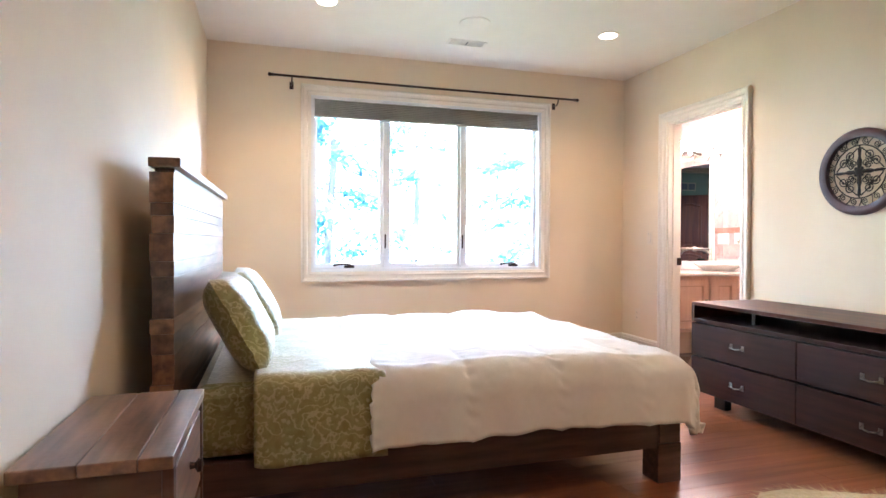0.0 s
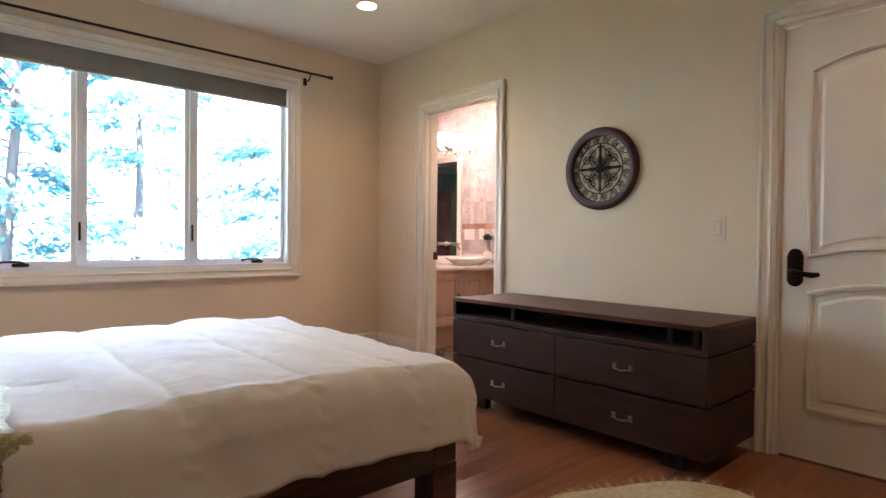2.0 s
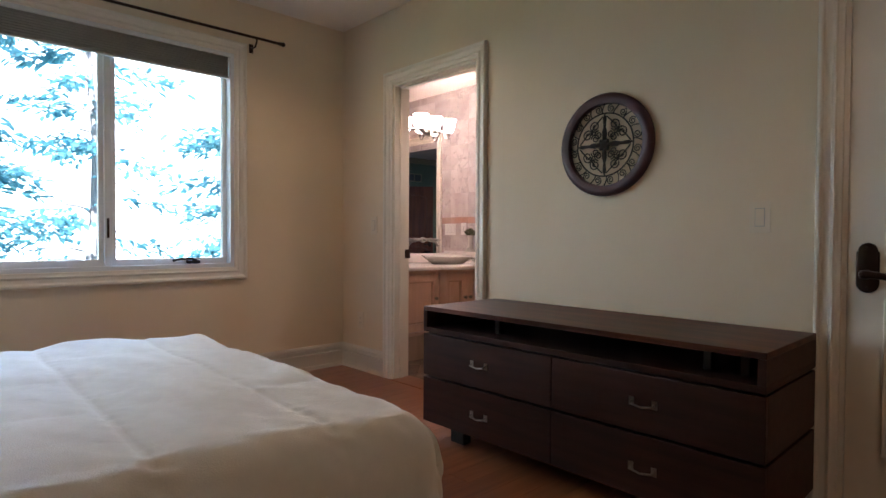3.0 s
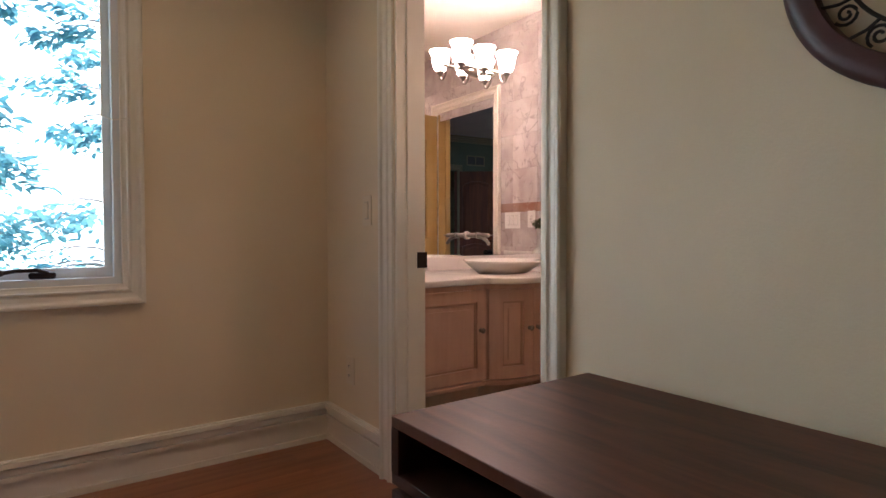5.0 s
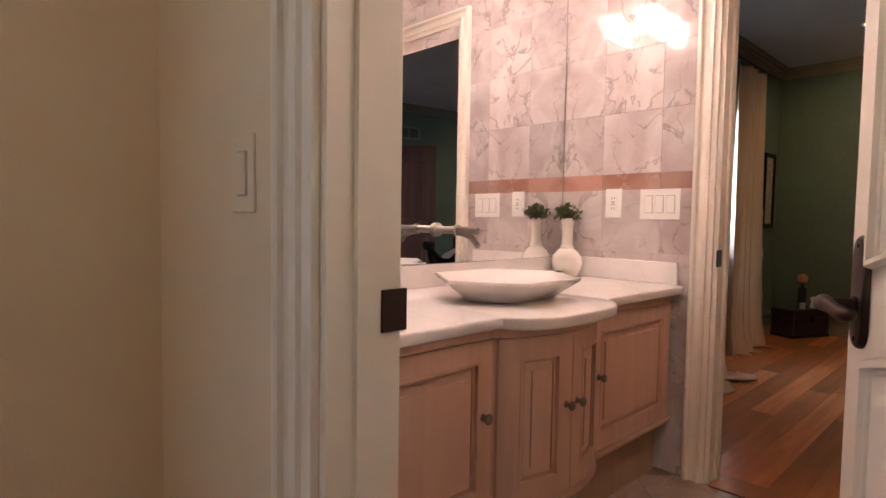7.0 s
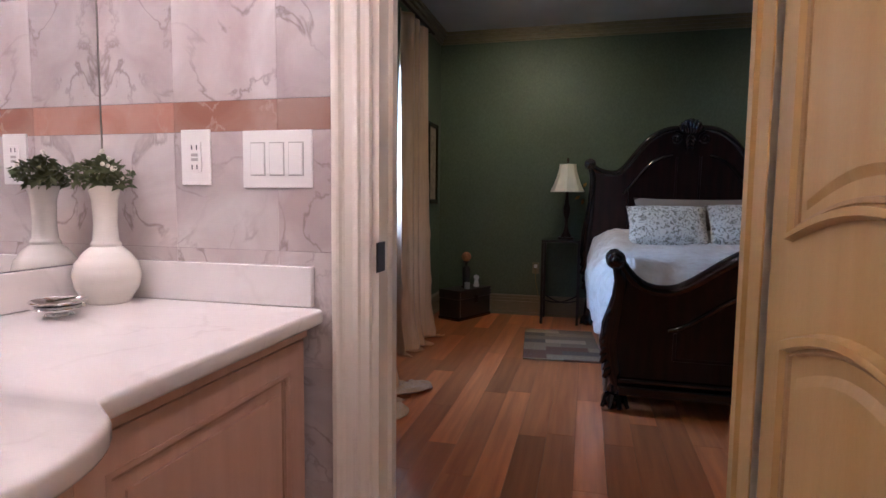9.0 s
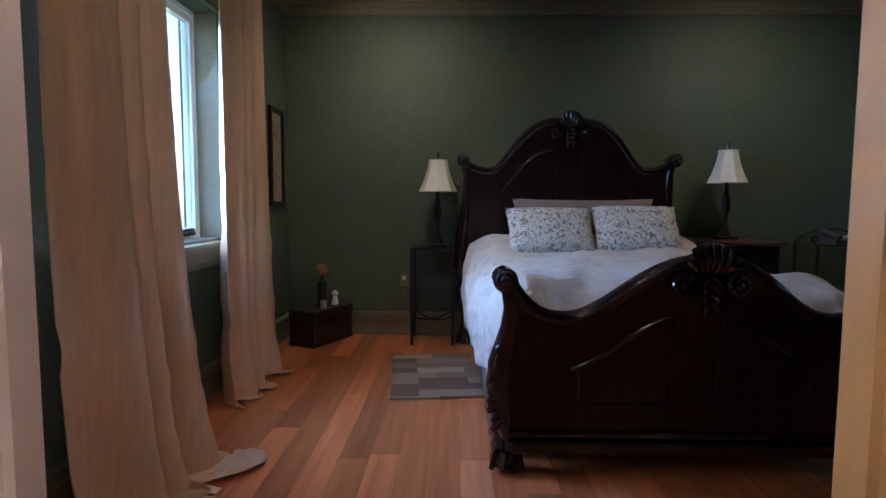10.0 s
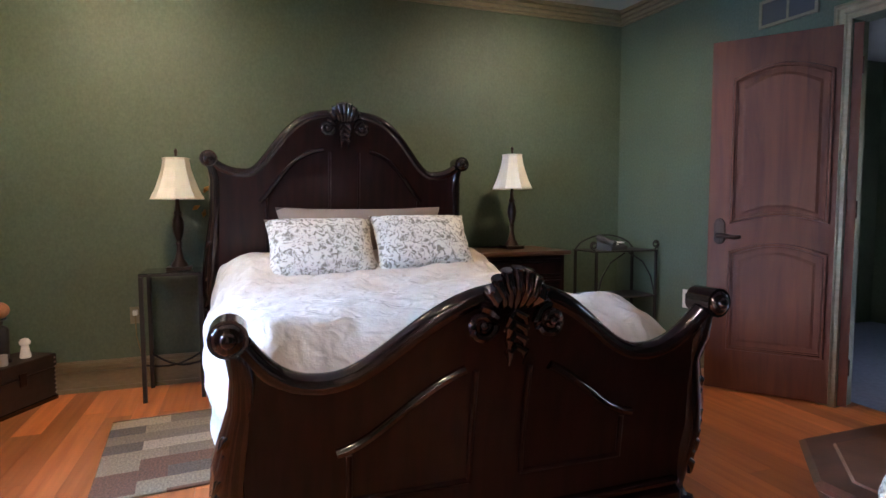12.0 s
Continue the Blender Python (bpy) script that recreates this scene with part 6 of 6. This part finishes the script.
# patchwork rug
def rugmat():
    m = mat("woven_rug", (0.5, 0.5, 0.5), rough=0.95, bump=0.8, bscale=300)
    n, l = m.node_tree.nodes, m.node_tree.links
    co = [x for x in n if x.type == "TEX_COORD"][0]
    mp = n.new("ShaderNodeMapping")
    mp.inputs["Rotation"].default_value = (0, 0, radians(90))
    l.new(co.outputs["Object"], mp.inputs[0])
    b = n.new("ShaderNodeTexBrick")
    b.offset, b.inputs["Scale"].default_value = 0.37, 1.0
    b.inputs["Mortar Size"].default_value, b.inputs["Brick Width"].default_value, b.inputs["Row Height"].default_value = 0.0, 0.33, 0.12
    b.inputs["Color1"].default_value, b.inputs["Color2"].default_value = (0, 0, 0, 1), (1, 1, 1, 1)
    l.new(mp.outputs[0], b.inputs["Vector"])
    r = n.new("ShaderNodeValToRGB")
    r.color_ramp.interpolation = "CONSTANT"
    e = r.color_ramp.elements
    e[0].color, e[1].color = (0.2, 0.14, 0.085, 1), (0.15, 0.07, 0.035, 1)
    e[1].position = 0.78
    for pos, c in ((0.22, (0.36, 0.27, 0.17, 1)), (0.42, (0.12, 0.085, 0.055, 1)), (0.6, (0.26, 0.19, 0.11, 1))):
        x = e.new(pos)
        x.color = c
    l.new(b.outputs[0], r.inputs[0])
    nz = n.new("ShaderNodeTexNoise")
    nz.inputs["Scale"].default_value = 60
    mx = n.new("ShaderNodeMix")
    mx.data_type, mx.blend_type = "RGBA", "OVERLAY"
    mx.inputs[0].default_value = 0.7
    l.new(r.outputs[0], mx.inputs[6])
    l.new(nz.outputs[0], mx.inputs[7])
    l.new(mx.outputs[2], n["Principled BSDF"].inputs["Base Color"])
    return m


bm = boxes((-0.5, 0.5, -0.3, 0.3, 0.0, 0.012), bevel=0.004)
rug = part("rug", bm, rugmat(), None, m=pose(9.316, 4.556, 0.001, 0, 0, 5))
tagged(rug, "small patchwork rug in brown and grey blocks beside the bed", "rug")


def curtain(xa, xb, ya, z1, folds, seed, label, pinch=0.8, amp=0.07, toe=0.0, puddle=0.2, slant=0.0):
    """A silk panel that hangs from a rod in deep uneven folds, creases, and spills onto the floor."""
    rng = random.Random(seed)
    depth = [rng.uniform(0.6, 1.15) for _ in range(folds + 2)]
    nu, nv = folds * 18, 110
    rows = []
    for j in range(nv + 1):
        run = (z1 + puddle) * j / nv
        v = min(1.0, run / z1)
        over = max(0.0, run - z1)
        row = []
        for i in range(nu + 1):
            u = i / nu
            spread = pinch + (1 - pinch) * v ** 1.3
            warp = u + 0.05 * math.sin(2 * math.pi * 1.3 * u + seed) + 0.03 * math.sin(v * 2.2 + u * 5 + seed)
            k = warp * folds
            n = min(folds, max(0, int(k)))
            f = k - n
            tone = depth[n] * (1 - f) + depth[n + 1] * f
            s = math.sin(2 * math.pi * k)
            fold = math.copysign(abs(s) ** 0.75, s) * tone
            x = (xa + xb) / 2 + slant * v + (u - 0.5) * (xb - xa) * spread + 0.018 * math.cos(2 * math.pi * k) * tone
            y = ya + amp * (0.65 + 0.45 * v) * fold
            crease = noise.noise(Vector((u * 3.0, v * 13.0, seed)))
            fine = noise.noise(Vector((u * 16.0, v * 34.0, seed + 3.0)))
            y -= 0.035 * max(0.0, crease - 0.2) * (0.3 + 0.7 * v) + 0.0015 * fine
            y -= toe * v ** 3
            z = z1 - run if over == 0 else 0.0
            swell = max(0.0, 1 - abs(z1 - run - 0.05) / 0.22)
            y -= 0.05 * swell * (0.6 + 0.6 * noise.noise(Vector((u * 4.0, 0.5, seed + 6.0))))
            if over:
                y -= over * (0.75 + 0.5 * noise.noise(Vector((u * 3.0, over * 6.0, seed + 2.0))))
                x += over * 0.5 * noise.noise(Vector((u * 4.0, over * 5.0, seed + 7.0)))
            floor = 0.012 + (0.045 * abs(noise.noise(Vector((u * 7.0, over * 14.0, seed + 5.0)))) * min(1.0, over / 0.04) if over else 0.0)
            row.append((x, y, max(z, floor)))
        rows.append(row)
    c = part("curtain", loft(bmesh.new(), rows), M_SILK, None, smooth=True)
    solid(c, 0.004)
    return tagged(c, label, "curtain", "silk curtains")


curtain(8.68, 9.4, 5.76, 2.62, 3, 3, "champagne silk curtain hanging from rod to floor", pinch=0.82, amp=0.075, toe=0.03, puddle=0.12, slant=-0.08)
curtain(7.2, 8.02, 5.7, 2.62, 3, 8, "champagne silk curtain gathered beside the window, puddling on the floor", pinch=0.74, amp=0.085, toe=0.1, puddle=0.27)
gr = thing("curtain_rod", "dark bronze rod carrying the silk curtains", "curtain rod")
bm = bmesh.new()
tube(bm, [(7.0, 5.72, 2.63), (8.2, 5.72, 2.63), (9.5, 5.72, 2.63)], 0.014, n=10)
part("bar", bm, M_BRONZE, gr, smooth=True)
for x in (7.05, 9.45):
    bm = bmesh.new()
    tube(bm, [(x, GY1, 2.63), (x, 5.72, 2.63)], 0.008, n=8)
    part("bracket", bm, M_BRONZE, gr)
pf = thing("picture_frame", "dark framed print on the green wall beside the curtain", "picture")
FX0, FX1, FZ0, FZ1 = 9.96, 10.31, 1.15, 1.95
part("frame", boxes((FX0, FX0 + 0.045, GY1 - 0.03, GY1 - 0.001, FZ0, FZ1), (FX1 - 0.045, FX1, GY1 - 0.03, GY1 - 0.001, FZ0, FZ1), (FX0 + 0.045, FX1 - 0.045, GY1 - 0.03, GY1 - 0.001, FZ0, FZ0 + 0.045), (FX0 + 0.045, FX1 - 0.045, GY1 - 0.03, GY1 - 0.001, FZ1 - 0.045, FZ1), bevel=0.005), M_MAHOG, pf)
part("mat_board", boxes((FX0 + 0.045, FX1 - 0.045, GY1 - 0.012, GY1 - 0.001, FZ0 + 0.045, FZ1 - 0.045)), mat("mat_board_tan", (0.3, 0.24, 0.16), (0.34, 0.28, 0.19), rough=0.8), pf)
part("print", boxes((FX0 + 0.1, FX1 - 0.1, GY1 - 0.015, GY1 - 0.0125, FZ0 + 0.12, FZ1 - 0.12)), mat("print_brown", (0.12, 0.09, 0.06), (0.4, 0.32, 0.22), rough=0.7, scale=(14, 14, 9), distort=2), pf)

# octagonal low table
ot = thing("low_table", "dark carved octagonal low table with a leather-brown top", "coffee table")
OC = Vector((6.98, 2.12))
def octring(w, h, c, z):
    pts = [(w, -h + c), (w, h - c), (w - c, h), (-w + c, h), (-w, h - c), (-w, -h + c), (-w + c, -h), (w - c, -h)]
    return [(OC.x + a, OC.y + b, z) for a, b in pts]
bm = bmesh.new()
loft(bm, [octring(0.5, 0.5, 0.2, 0.37), octring(0.54, 0.54, 0.22, 0.385), octring(0.52, 0.52, 0.21, 0.4), octring(0.555, 0.555, 0.23, 0.425), octring(0.56, 0.56, 0.23, 0.44), octring(0.545, 0.545, 0.225, 0.452)], close=True, caps=True)
M_TABLE = mat("brown_mahogany", (0.07, 0.03, 0.018), (0.16, 0.07, 0.04), rough=0.3, scale=(16, 3, 16), bump=0.06, coat=0.2)
part("top_frame", bm, M_TABLE, ot)
bm = bmesh.new()
loft(bm, [octring(0.48, 0.48, 0.2, 0.4525), octring(0.475, 0.475, 0.2, 0.458)], close=True, caps=True)
part("top_panel", bm, mat("burnished_leather", (0.15, 0.068, 0.038), (0.25, 0.115, 0.065), rough=0.35, scale=(9, 9, 9), bump=0.15, coat=0.3), ot, "burnished brown top panel")
bm = bmesh.new()
loft(bm, [octring(0.38, 0.38, 0.16, 0.05), octring(0.4, 0.4, 0.17, 0.1), octring(0.38, 0.38, 0.16, 0.2), octring(0.43, 0.43, 0.18, 0.3), octring(0.46, 0.46, 0.19, 0.3695)], close=True, caps=True)
part("base", bm, M_TABLE, ot)
for q in octring(1.0, 1.0, 0.41, 0.0):
    d = Vector((q[0] - OC.x, q[1] - OC.y, 0))
    bm = bmesh.new()
    tube(bm, [Vector((OC.x, OC.y, z)) + d * r for r, z in ((0.5, 0.368), (0.485, 0.32), (0.435, 0.24), (0.42, 0.16), (0.46, 0.09), (0.53, 0.04), (0.545, 0.012))], [0.036, 0.034, 0.028, 0.022, 0.02, 0.022, 0.012], n=8)
    part("leg", bm, M_TABLE, ot, "curved cabriole leg", smooth=True)
bm = bmesh.new()
loft(bm, [octring(0.36, 0.36, 0.15, 0.0), octring(0.38, 0.38, 0.16, 0.03), octring(0.36, 0.36, 0.15, 0.0495)], close=True, caps=True)
part("plinth", bm, M_MAHOG, ot)

# upholstered chair between the table and the bathroom door
CH = Matrix.Translation((6.82, 3.2, 0)) @ Matrix.Rotation(math.atan2(-0.43, -0.9), 4, "Z")
chair = thing("slipper_chair", "low chair in grey floral cloth with cream piping beside the table", "chair")
def ch_part(name, bm, material, lb=""):
    for v in bm.verts:
        v.co = CH @ v.co
    return part(name, bm, material, chair, lb, True)
M_FLORAL = toile()
ch_part("backrest", boxes((0.0, 0.58, 0.0, 0.12, 0.2, 0.77), bevel=0.03), M_FLORAL)
ch_part("seat", boxes((0.01, 0.57, 0.121, 0.3, 0.2, 0.45), bevel=0.03), M_FLORAL)
bm = bmesh.new()
tube(bm, ((0.012, 0.008, 0.24), (0.012, 0.008, 0.74), (0.035, 0.008, 0.762), (0.545, 0.008, 0.762), (0.568, 0.008, 0.74), (0.568, 0.008, 0.24)), 0.008, n=8)
ch_part("piping", bm, M_DUVET, "cream piping")
for x in (0.05, 0.53):
    for y in (0.05, 0.25):
        bm = bmesh.new()
        tube(bm, [(x, y, 0.205), (x, y, 0.1), (x, y, 0.0)], [0.024, 0.02, 0.014], n=10)
        ch_part("leg", bm, M_MAHOG)

# return-air grille, outlets
skew(tagged(part("wall_grille", boxes((1.36, 1.53, -0.012, -0.001, 2.42, 2.56), (1.545, 1.71, -0.012, -0.001, 2.42, 2.56)), M_SLOT), "dark two-part return air grille above the door", "vent"))
skew(tagged(part("grille_frame", boxes((1.34, 1.73, -0.016, -0.001, 2.56, 2.58), (1.34, 1.73, -0.016, -0.001, 2.4, 2.42), (1.34, 1.36, -0.016, -0.001, 2.42, 2.56), (1.71, 1.73, -0.016, -0.001, 2.42, 2.56), (1.53, 1.545, -0.016, -0.001, 2.42, 2.56)), M_GTRIM), "olive frame of the return air grille", "vent"))
o2 = thing("wall_outlet", "white outlet low on the green wall", "outlet")
o2p = part("cover_plate", boxes((0.755, 0.845, -0.008, -0.001, 0.43, 0.575), bevel=0.002), M_PLATE, o2)
o2p.matrix_world = SKEW
o2s = part("slots", boxes((0.785, 0.815, -0.01, -0.0082, 0.46, 0.49), (0.785, 0.815, -0.01, -0.0082, 0.515, 0.545)), M_SLOT, o2)
o2s.matrix_world = SKEW
fur = bmesh.new()
rng = random.Random(2)
ring = []
for i in range(60):
    a = 2 * math.pi * i / 60
    r = 1 + 0.16 * math.sin(3 * a + 1) + 0.1 * noise.noise(Vector((math.cos(a) * 3, math.sin(a) * 3, 4)))
    ring.append((2.5 + 0.48 * r * math.cos(a), 1.45 + 0.62 * r * math.sin(a)))
loft(fur, [[(x, y, 0.002) for x, y in ring], [(x, y, 0.02) for x, y in ring], [(2.5 + (x - 2.5) * 0.93, 1.45 + (y - 1.45) * 0.93, 0.035) for x, y in ring], [(2.5 + (x - 2.5) * 0.1, 1.45 + (y - 1.45) * 0.1, 0.04) for x, y in ring]], close=True, caps=True)
fr = thing("fur_rug", "shaggy cream fur rug on the floorboards", "rug")
M_FUR = mat("cream_fur", (0.55, 0.43, 0.24), (0.68, 0.56, 0.35), rough=0.95, scale=(40, 40, 40), bump=0.8, bscale=120)
part("hide", fur, M_FUR, fr, smooth=True)
hair = bmesh.new()
for i in range(5200):
    a, rr = rng.uniform(0, 6.283), math.sqrt(rng.random())
    k = int(a / 6.283 * 60) % 60
    x0, y0 = 2.5 + (ring[k][0] - 2.5) * rr, 1.45 + (ring[k][1] - 1.45) * rr
    l, w = rng.uniform(0.03, 0.06), 0.002
    dx, dy = math.cos(a) * 0.7 + rng.uniform(-0.6, 0.6), math.sin(a) * 0.7 + rng.uniform(-0.6, 0.6)
    vs = [hair.verts.new(p) for p in ((x0 - w * dy, y0 + w * dx, 0.03), (x0 + w * dy, y0 - w * dx, 0.03), (x0 + l * dx, y0 + l * dy, 0.03 + rng.uniform(-0.02, 0.02)))]
    hair.faces.new(vs)
tagged(part("fur_strands", hair, M_FUR, fr), "", "", "", "stuff")


# ---- outside ----
struct("ground", boxes((-60, 70, 6.3, 90, -3.2, -3.0)), M_GRASS, "lawn outside the windows", "ground")
# Self-lit cyan sheet added for the sky; it also lights the rooms.
bk = mat("sky_glow", (0.8, 0.9, 0.95), rough=1.0, bump=0.0, emit=(0.3, 0.76, 1.0), power=0.68)
struct("backdrop", boxes((-70, 80, 60, 60.2, -5, 40)), bk, "glowing cyan sheet standing in for the sky beyond the trees", "backdrop")


def tree(x, y, h, seed, crown):
    rng = random.Random(seed)
    t = thing("tree", "tall conifer with feathery drooping boughs outside the window", "tree", "garden trees")
    bm = bmesh.new()
    tube(bm, [(x + 0.1 * math.sin(k * 1.3 + seed), y, -3.0 + h * k / 8) for k in range(9)], [0.13 * (1 - k / 8.8) + 0.01 for k in range(9)], n=8)
    part("trunk", bm, M_BARK, t, smooth=True)
    limbs, leaves = bmesh.new(), bmesh.new()
    for i in range(64):
        f = rng.uniform(0.08, 0.98)
        a = rng.uniform(0, 6.283)
        z = -3.0 + h * f
        ln = crown * (1.08 - f) * rng.uniform(0.6, 1.1)
        d = Vector((math.cos(a), math.sin(a), 0))
        pts = [Vector((x, y, z)) + d * ln * k / 5 + Vector((0, 0, 0.1 * ln * math.sin(k * 0.6) - 0.22 * ln * (k / 5) ** 2)) for k in range(6)]
        tube(limbs, pts, [0.022 * (1 - k / 6) + 0.003 for k in range(6)], n=5)
        for k in range(80):
            g = rng.uniform(0.25, 1.0)
            p = pts[0].lerp(pts[-1], g) + Vector((rng.gauss(0, 0.16), rng.gauss(0, 0.16), rng.gauss(0, 0.1))) * (0.4 + ln * 0.35)
            m = Matrix.Translation(p) @ Euler((rng.uniform(-0.7, 0.7), rng.uniform(-0.7, 0.7), a + rng.uniform(-0.9, 0.9))).to_matrix().to_4x4()
            s = rng.uniform(0.07, 0.16)
            vs = [leaves.verts.new(m @ Vector(q)) for q in ((0, -0.03, 0), (s, -0.045, -0.02), (s * 1.5, 0, -0.06), (s, 0.045, -0.02), (0, 0.03, 0))]
            leaves.faces.new(vs)
    part("limbs", limbs, M_BARK, t)
    part("crown", leaves, M_LEAF, t, "feathery blue-green needles")


for i, (x, y, h, c) in enumerate(((-1.6, 13.5, 11, 3.0), (1.2, 12.5, 12, 3.2), (3.6, 14.5, 12, 3.2), (6.4, 13.0, 11, 3.0), (9.5, 16, 12, 3.2), (12.5, 14, 12, 3.4), (0.2, 19, 13, 3.6))):
    tree(x, y, h, i + 1, c)


# ---- boards and tiles ----
def planks(parent_name, x0, x1, y0, y1, width, material, seed):
    """Boards along x in rows, cut off at the walls; boards of one length share a mesh."""
    rng = random.Random(seed)
    parent = bpy.data.objects[parent_name]
    shapes = {}
    y = y0
    while y < y1 - 0.02:
        w = min(width, y1 - y)
        x = x0
        first = rng.choice((0.35, 0.6, 0.85, 1.1, 1.35))
        while x < x1 - 0.01:
            ln = first if x == x0 else rng.choice((0.8, 1.1, 1.4, 1.7))
            if x + ln > x1 - 0.25:
                ln = x1 - x
            key = (round(ln, 2), round(w, 3))
            if key not in shapes:
                bm = boxes((0, ln - 0.0015, 0, w - 0.0012, -0.0115, 0.0))
                me = bpy.data.meshes.new("plank")
                bm.to_mesh(me)
                bm.free()
                me.materials.append(material)
                shapes[key] = me
            ob = new("plank", shapes[key])
            ob.location = (x, y, 0)
            ob.parent = parent
            x += ln
        y += width


planks("floor", XL, WX0, YB, YW, 0.13, M_FLOOR, 4)
planks("floor_green", TX1, GX, 0.62, GY1, 0.14, M_FLOOR2, 9)
struct("floor_threshold", boxes((WX0 - 0.03, WX1 + 0.01, D1[0] + 0.018, D1[1] - 0.018, -0.011, 0.004), (TX0 - 0.01, TX1 + 0.03, D3[0] + 0.018, D3[1] - 0.018, -0.011, 0.004), bevel=0.001), M_FLOOR, "wooden thresholds in the doorways", "threshold")
struct("floor_hall", boxes((6.3, 10.3, -2.1, 0.62, -0.0118, 0.0)), mat("blue_grey_carpet", (0.2, 0.23, 0.3), (0.26, 0.3, 0.38), rough=0.95, scale=(30, 30, 30), bump=0.6, bscale=150), "blue-grey hall floor beyond the red door", "floor")


def tile_mesh(w, h, t, material, axis):
    bm = bmesh.new()
    if axis == "x":
        box(bm, -t, 0, 0.0006, w - 0.0006, 0.0006, h - 0.0006)
    else:
        box(bm, 0.001, w - 0.001, 0.001, h - 0.001, -t, 0)
    me = bpy.data.meshes.new("tile")
    bm.to_mesh(me)
    bm.free()
    me.materials.append(material)
    return me


wall_t = bpy.data.objects["wall_bath_east"]
TW = 0.31
rows = [(0.0, 0.13), (0.13, 0.305), (0.435, 0.305), (0.74, 0.305), (1.045, 0.31), (1.435, 0.305), (1.74, 0.305), (2.045, 0.305), (2.35, 0.305), (2.655, 0.305), (2.96, 0.09)]
cache = {}
def put_tile(y0, y1, z0, h, material):
    key = (round(y1 - y0, 3), round(h, 3), material.name)
    if key not in cache:
        cache[key] = tile_mesh(y1 - y0, h, 0.0085, material, "x")
    ob = new("tile", cache[key])
    ob.location = (TX0 + 0.0082, y0, z0)
    ob.parent = wall_t
for z0, h in rows + [(1.355, 0.08)]:
    mt = M_BORDER if h == 0.08 else M_TILE
    y = BY1 - 0.25
    edges = [BY1]
    while y > BY0:
        edges.append(y)
        y -= TW
    edges.append(BY0)
    for b, a in zip(edges, edges[1:]):
        if z0 + h <= D3[2] + 0.09 and b > D3[0] - 0.09 and a < D3[1] + 0.09:
            if b > D3[1] + 0.1:
                put_tile(D3[1] + 0.09, b, z0, h, mt)
            elif a < D3[0] - 0.1:
                put_tile(a, D3[0] - 0.09, z0, h, mt)
            continue
        put_tile(a, b, z0, h, mt)
fl_t = bpy.data.objects["floor_bath"]
fm = tile_mesh(0.3, 0.3, 0.011, M_FTILE, "z")
rot = Matrix.Rotation(radians(45), 4, "Z")
for i in range(-9, 10):
    for j in range(-9, 10):
        p = Matrix.Translation((4.92, 4.3, 0)) @ rot @ Vector((i * 0.303, j * 0.303, 0))
        c = p + rot @ Vector((0.15, 0.15, 0))
        if WX1 + 0.06 < c.x < TX0 - 0.085 and BY0 - 0.2 < c.y < BY1 + 0.1:
            ob = new("tile", fm)
            ob.matrix_world = Matrix.Translation(p) @ rot
            ob.parent = fl_t
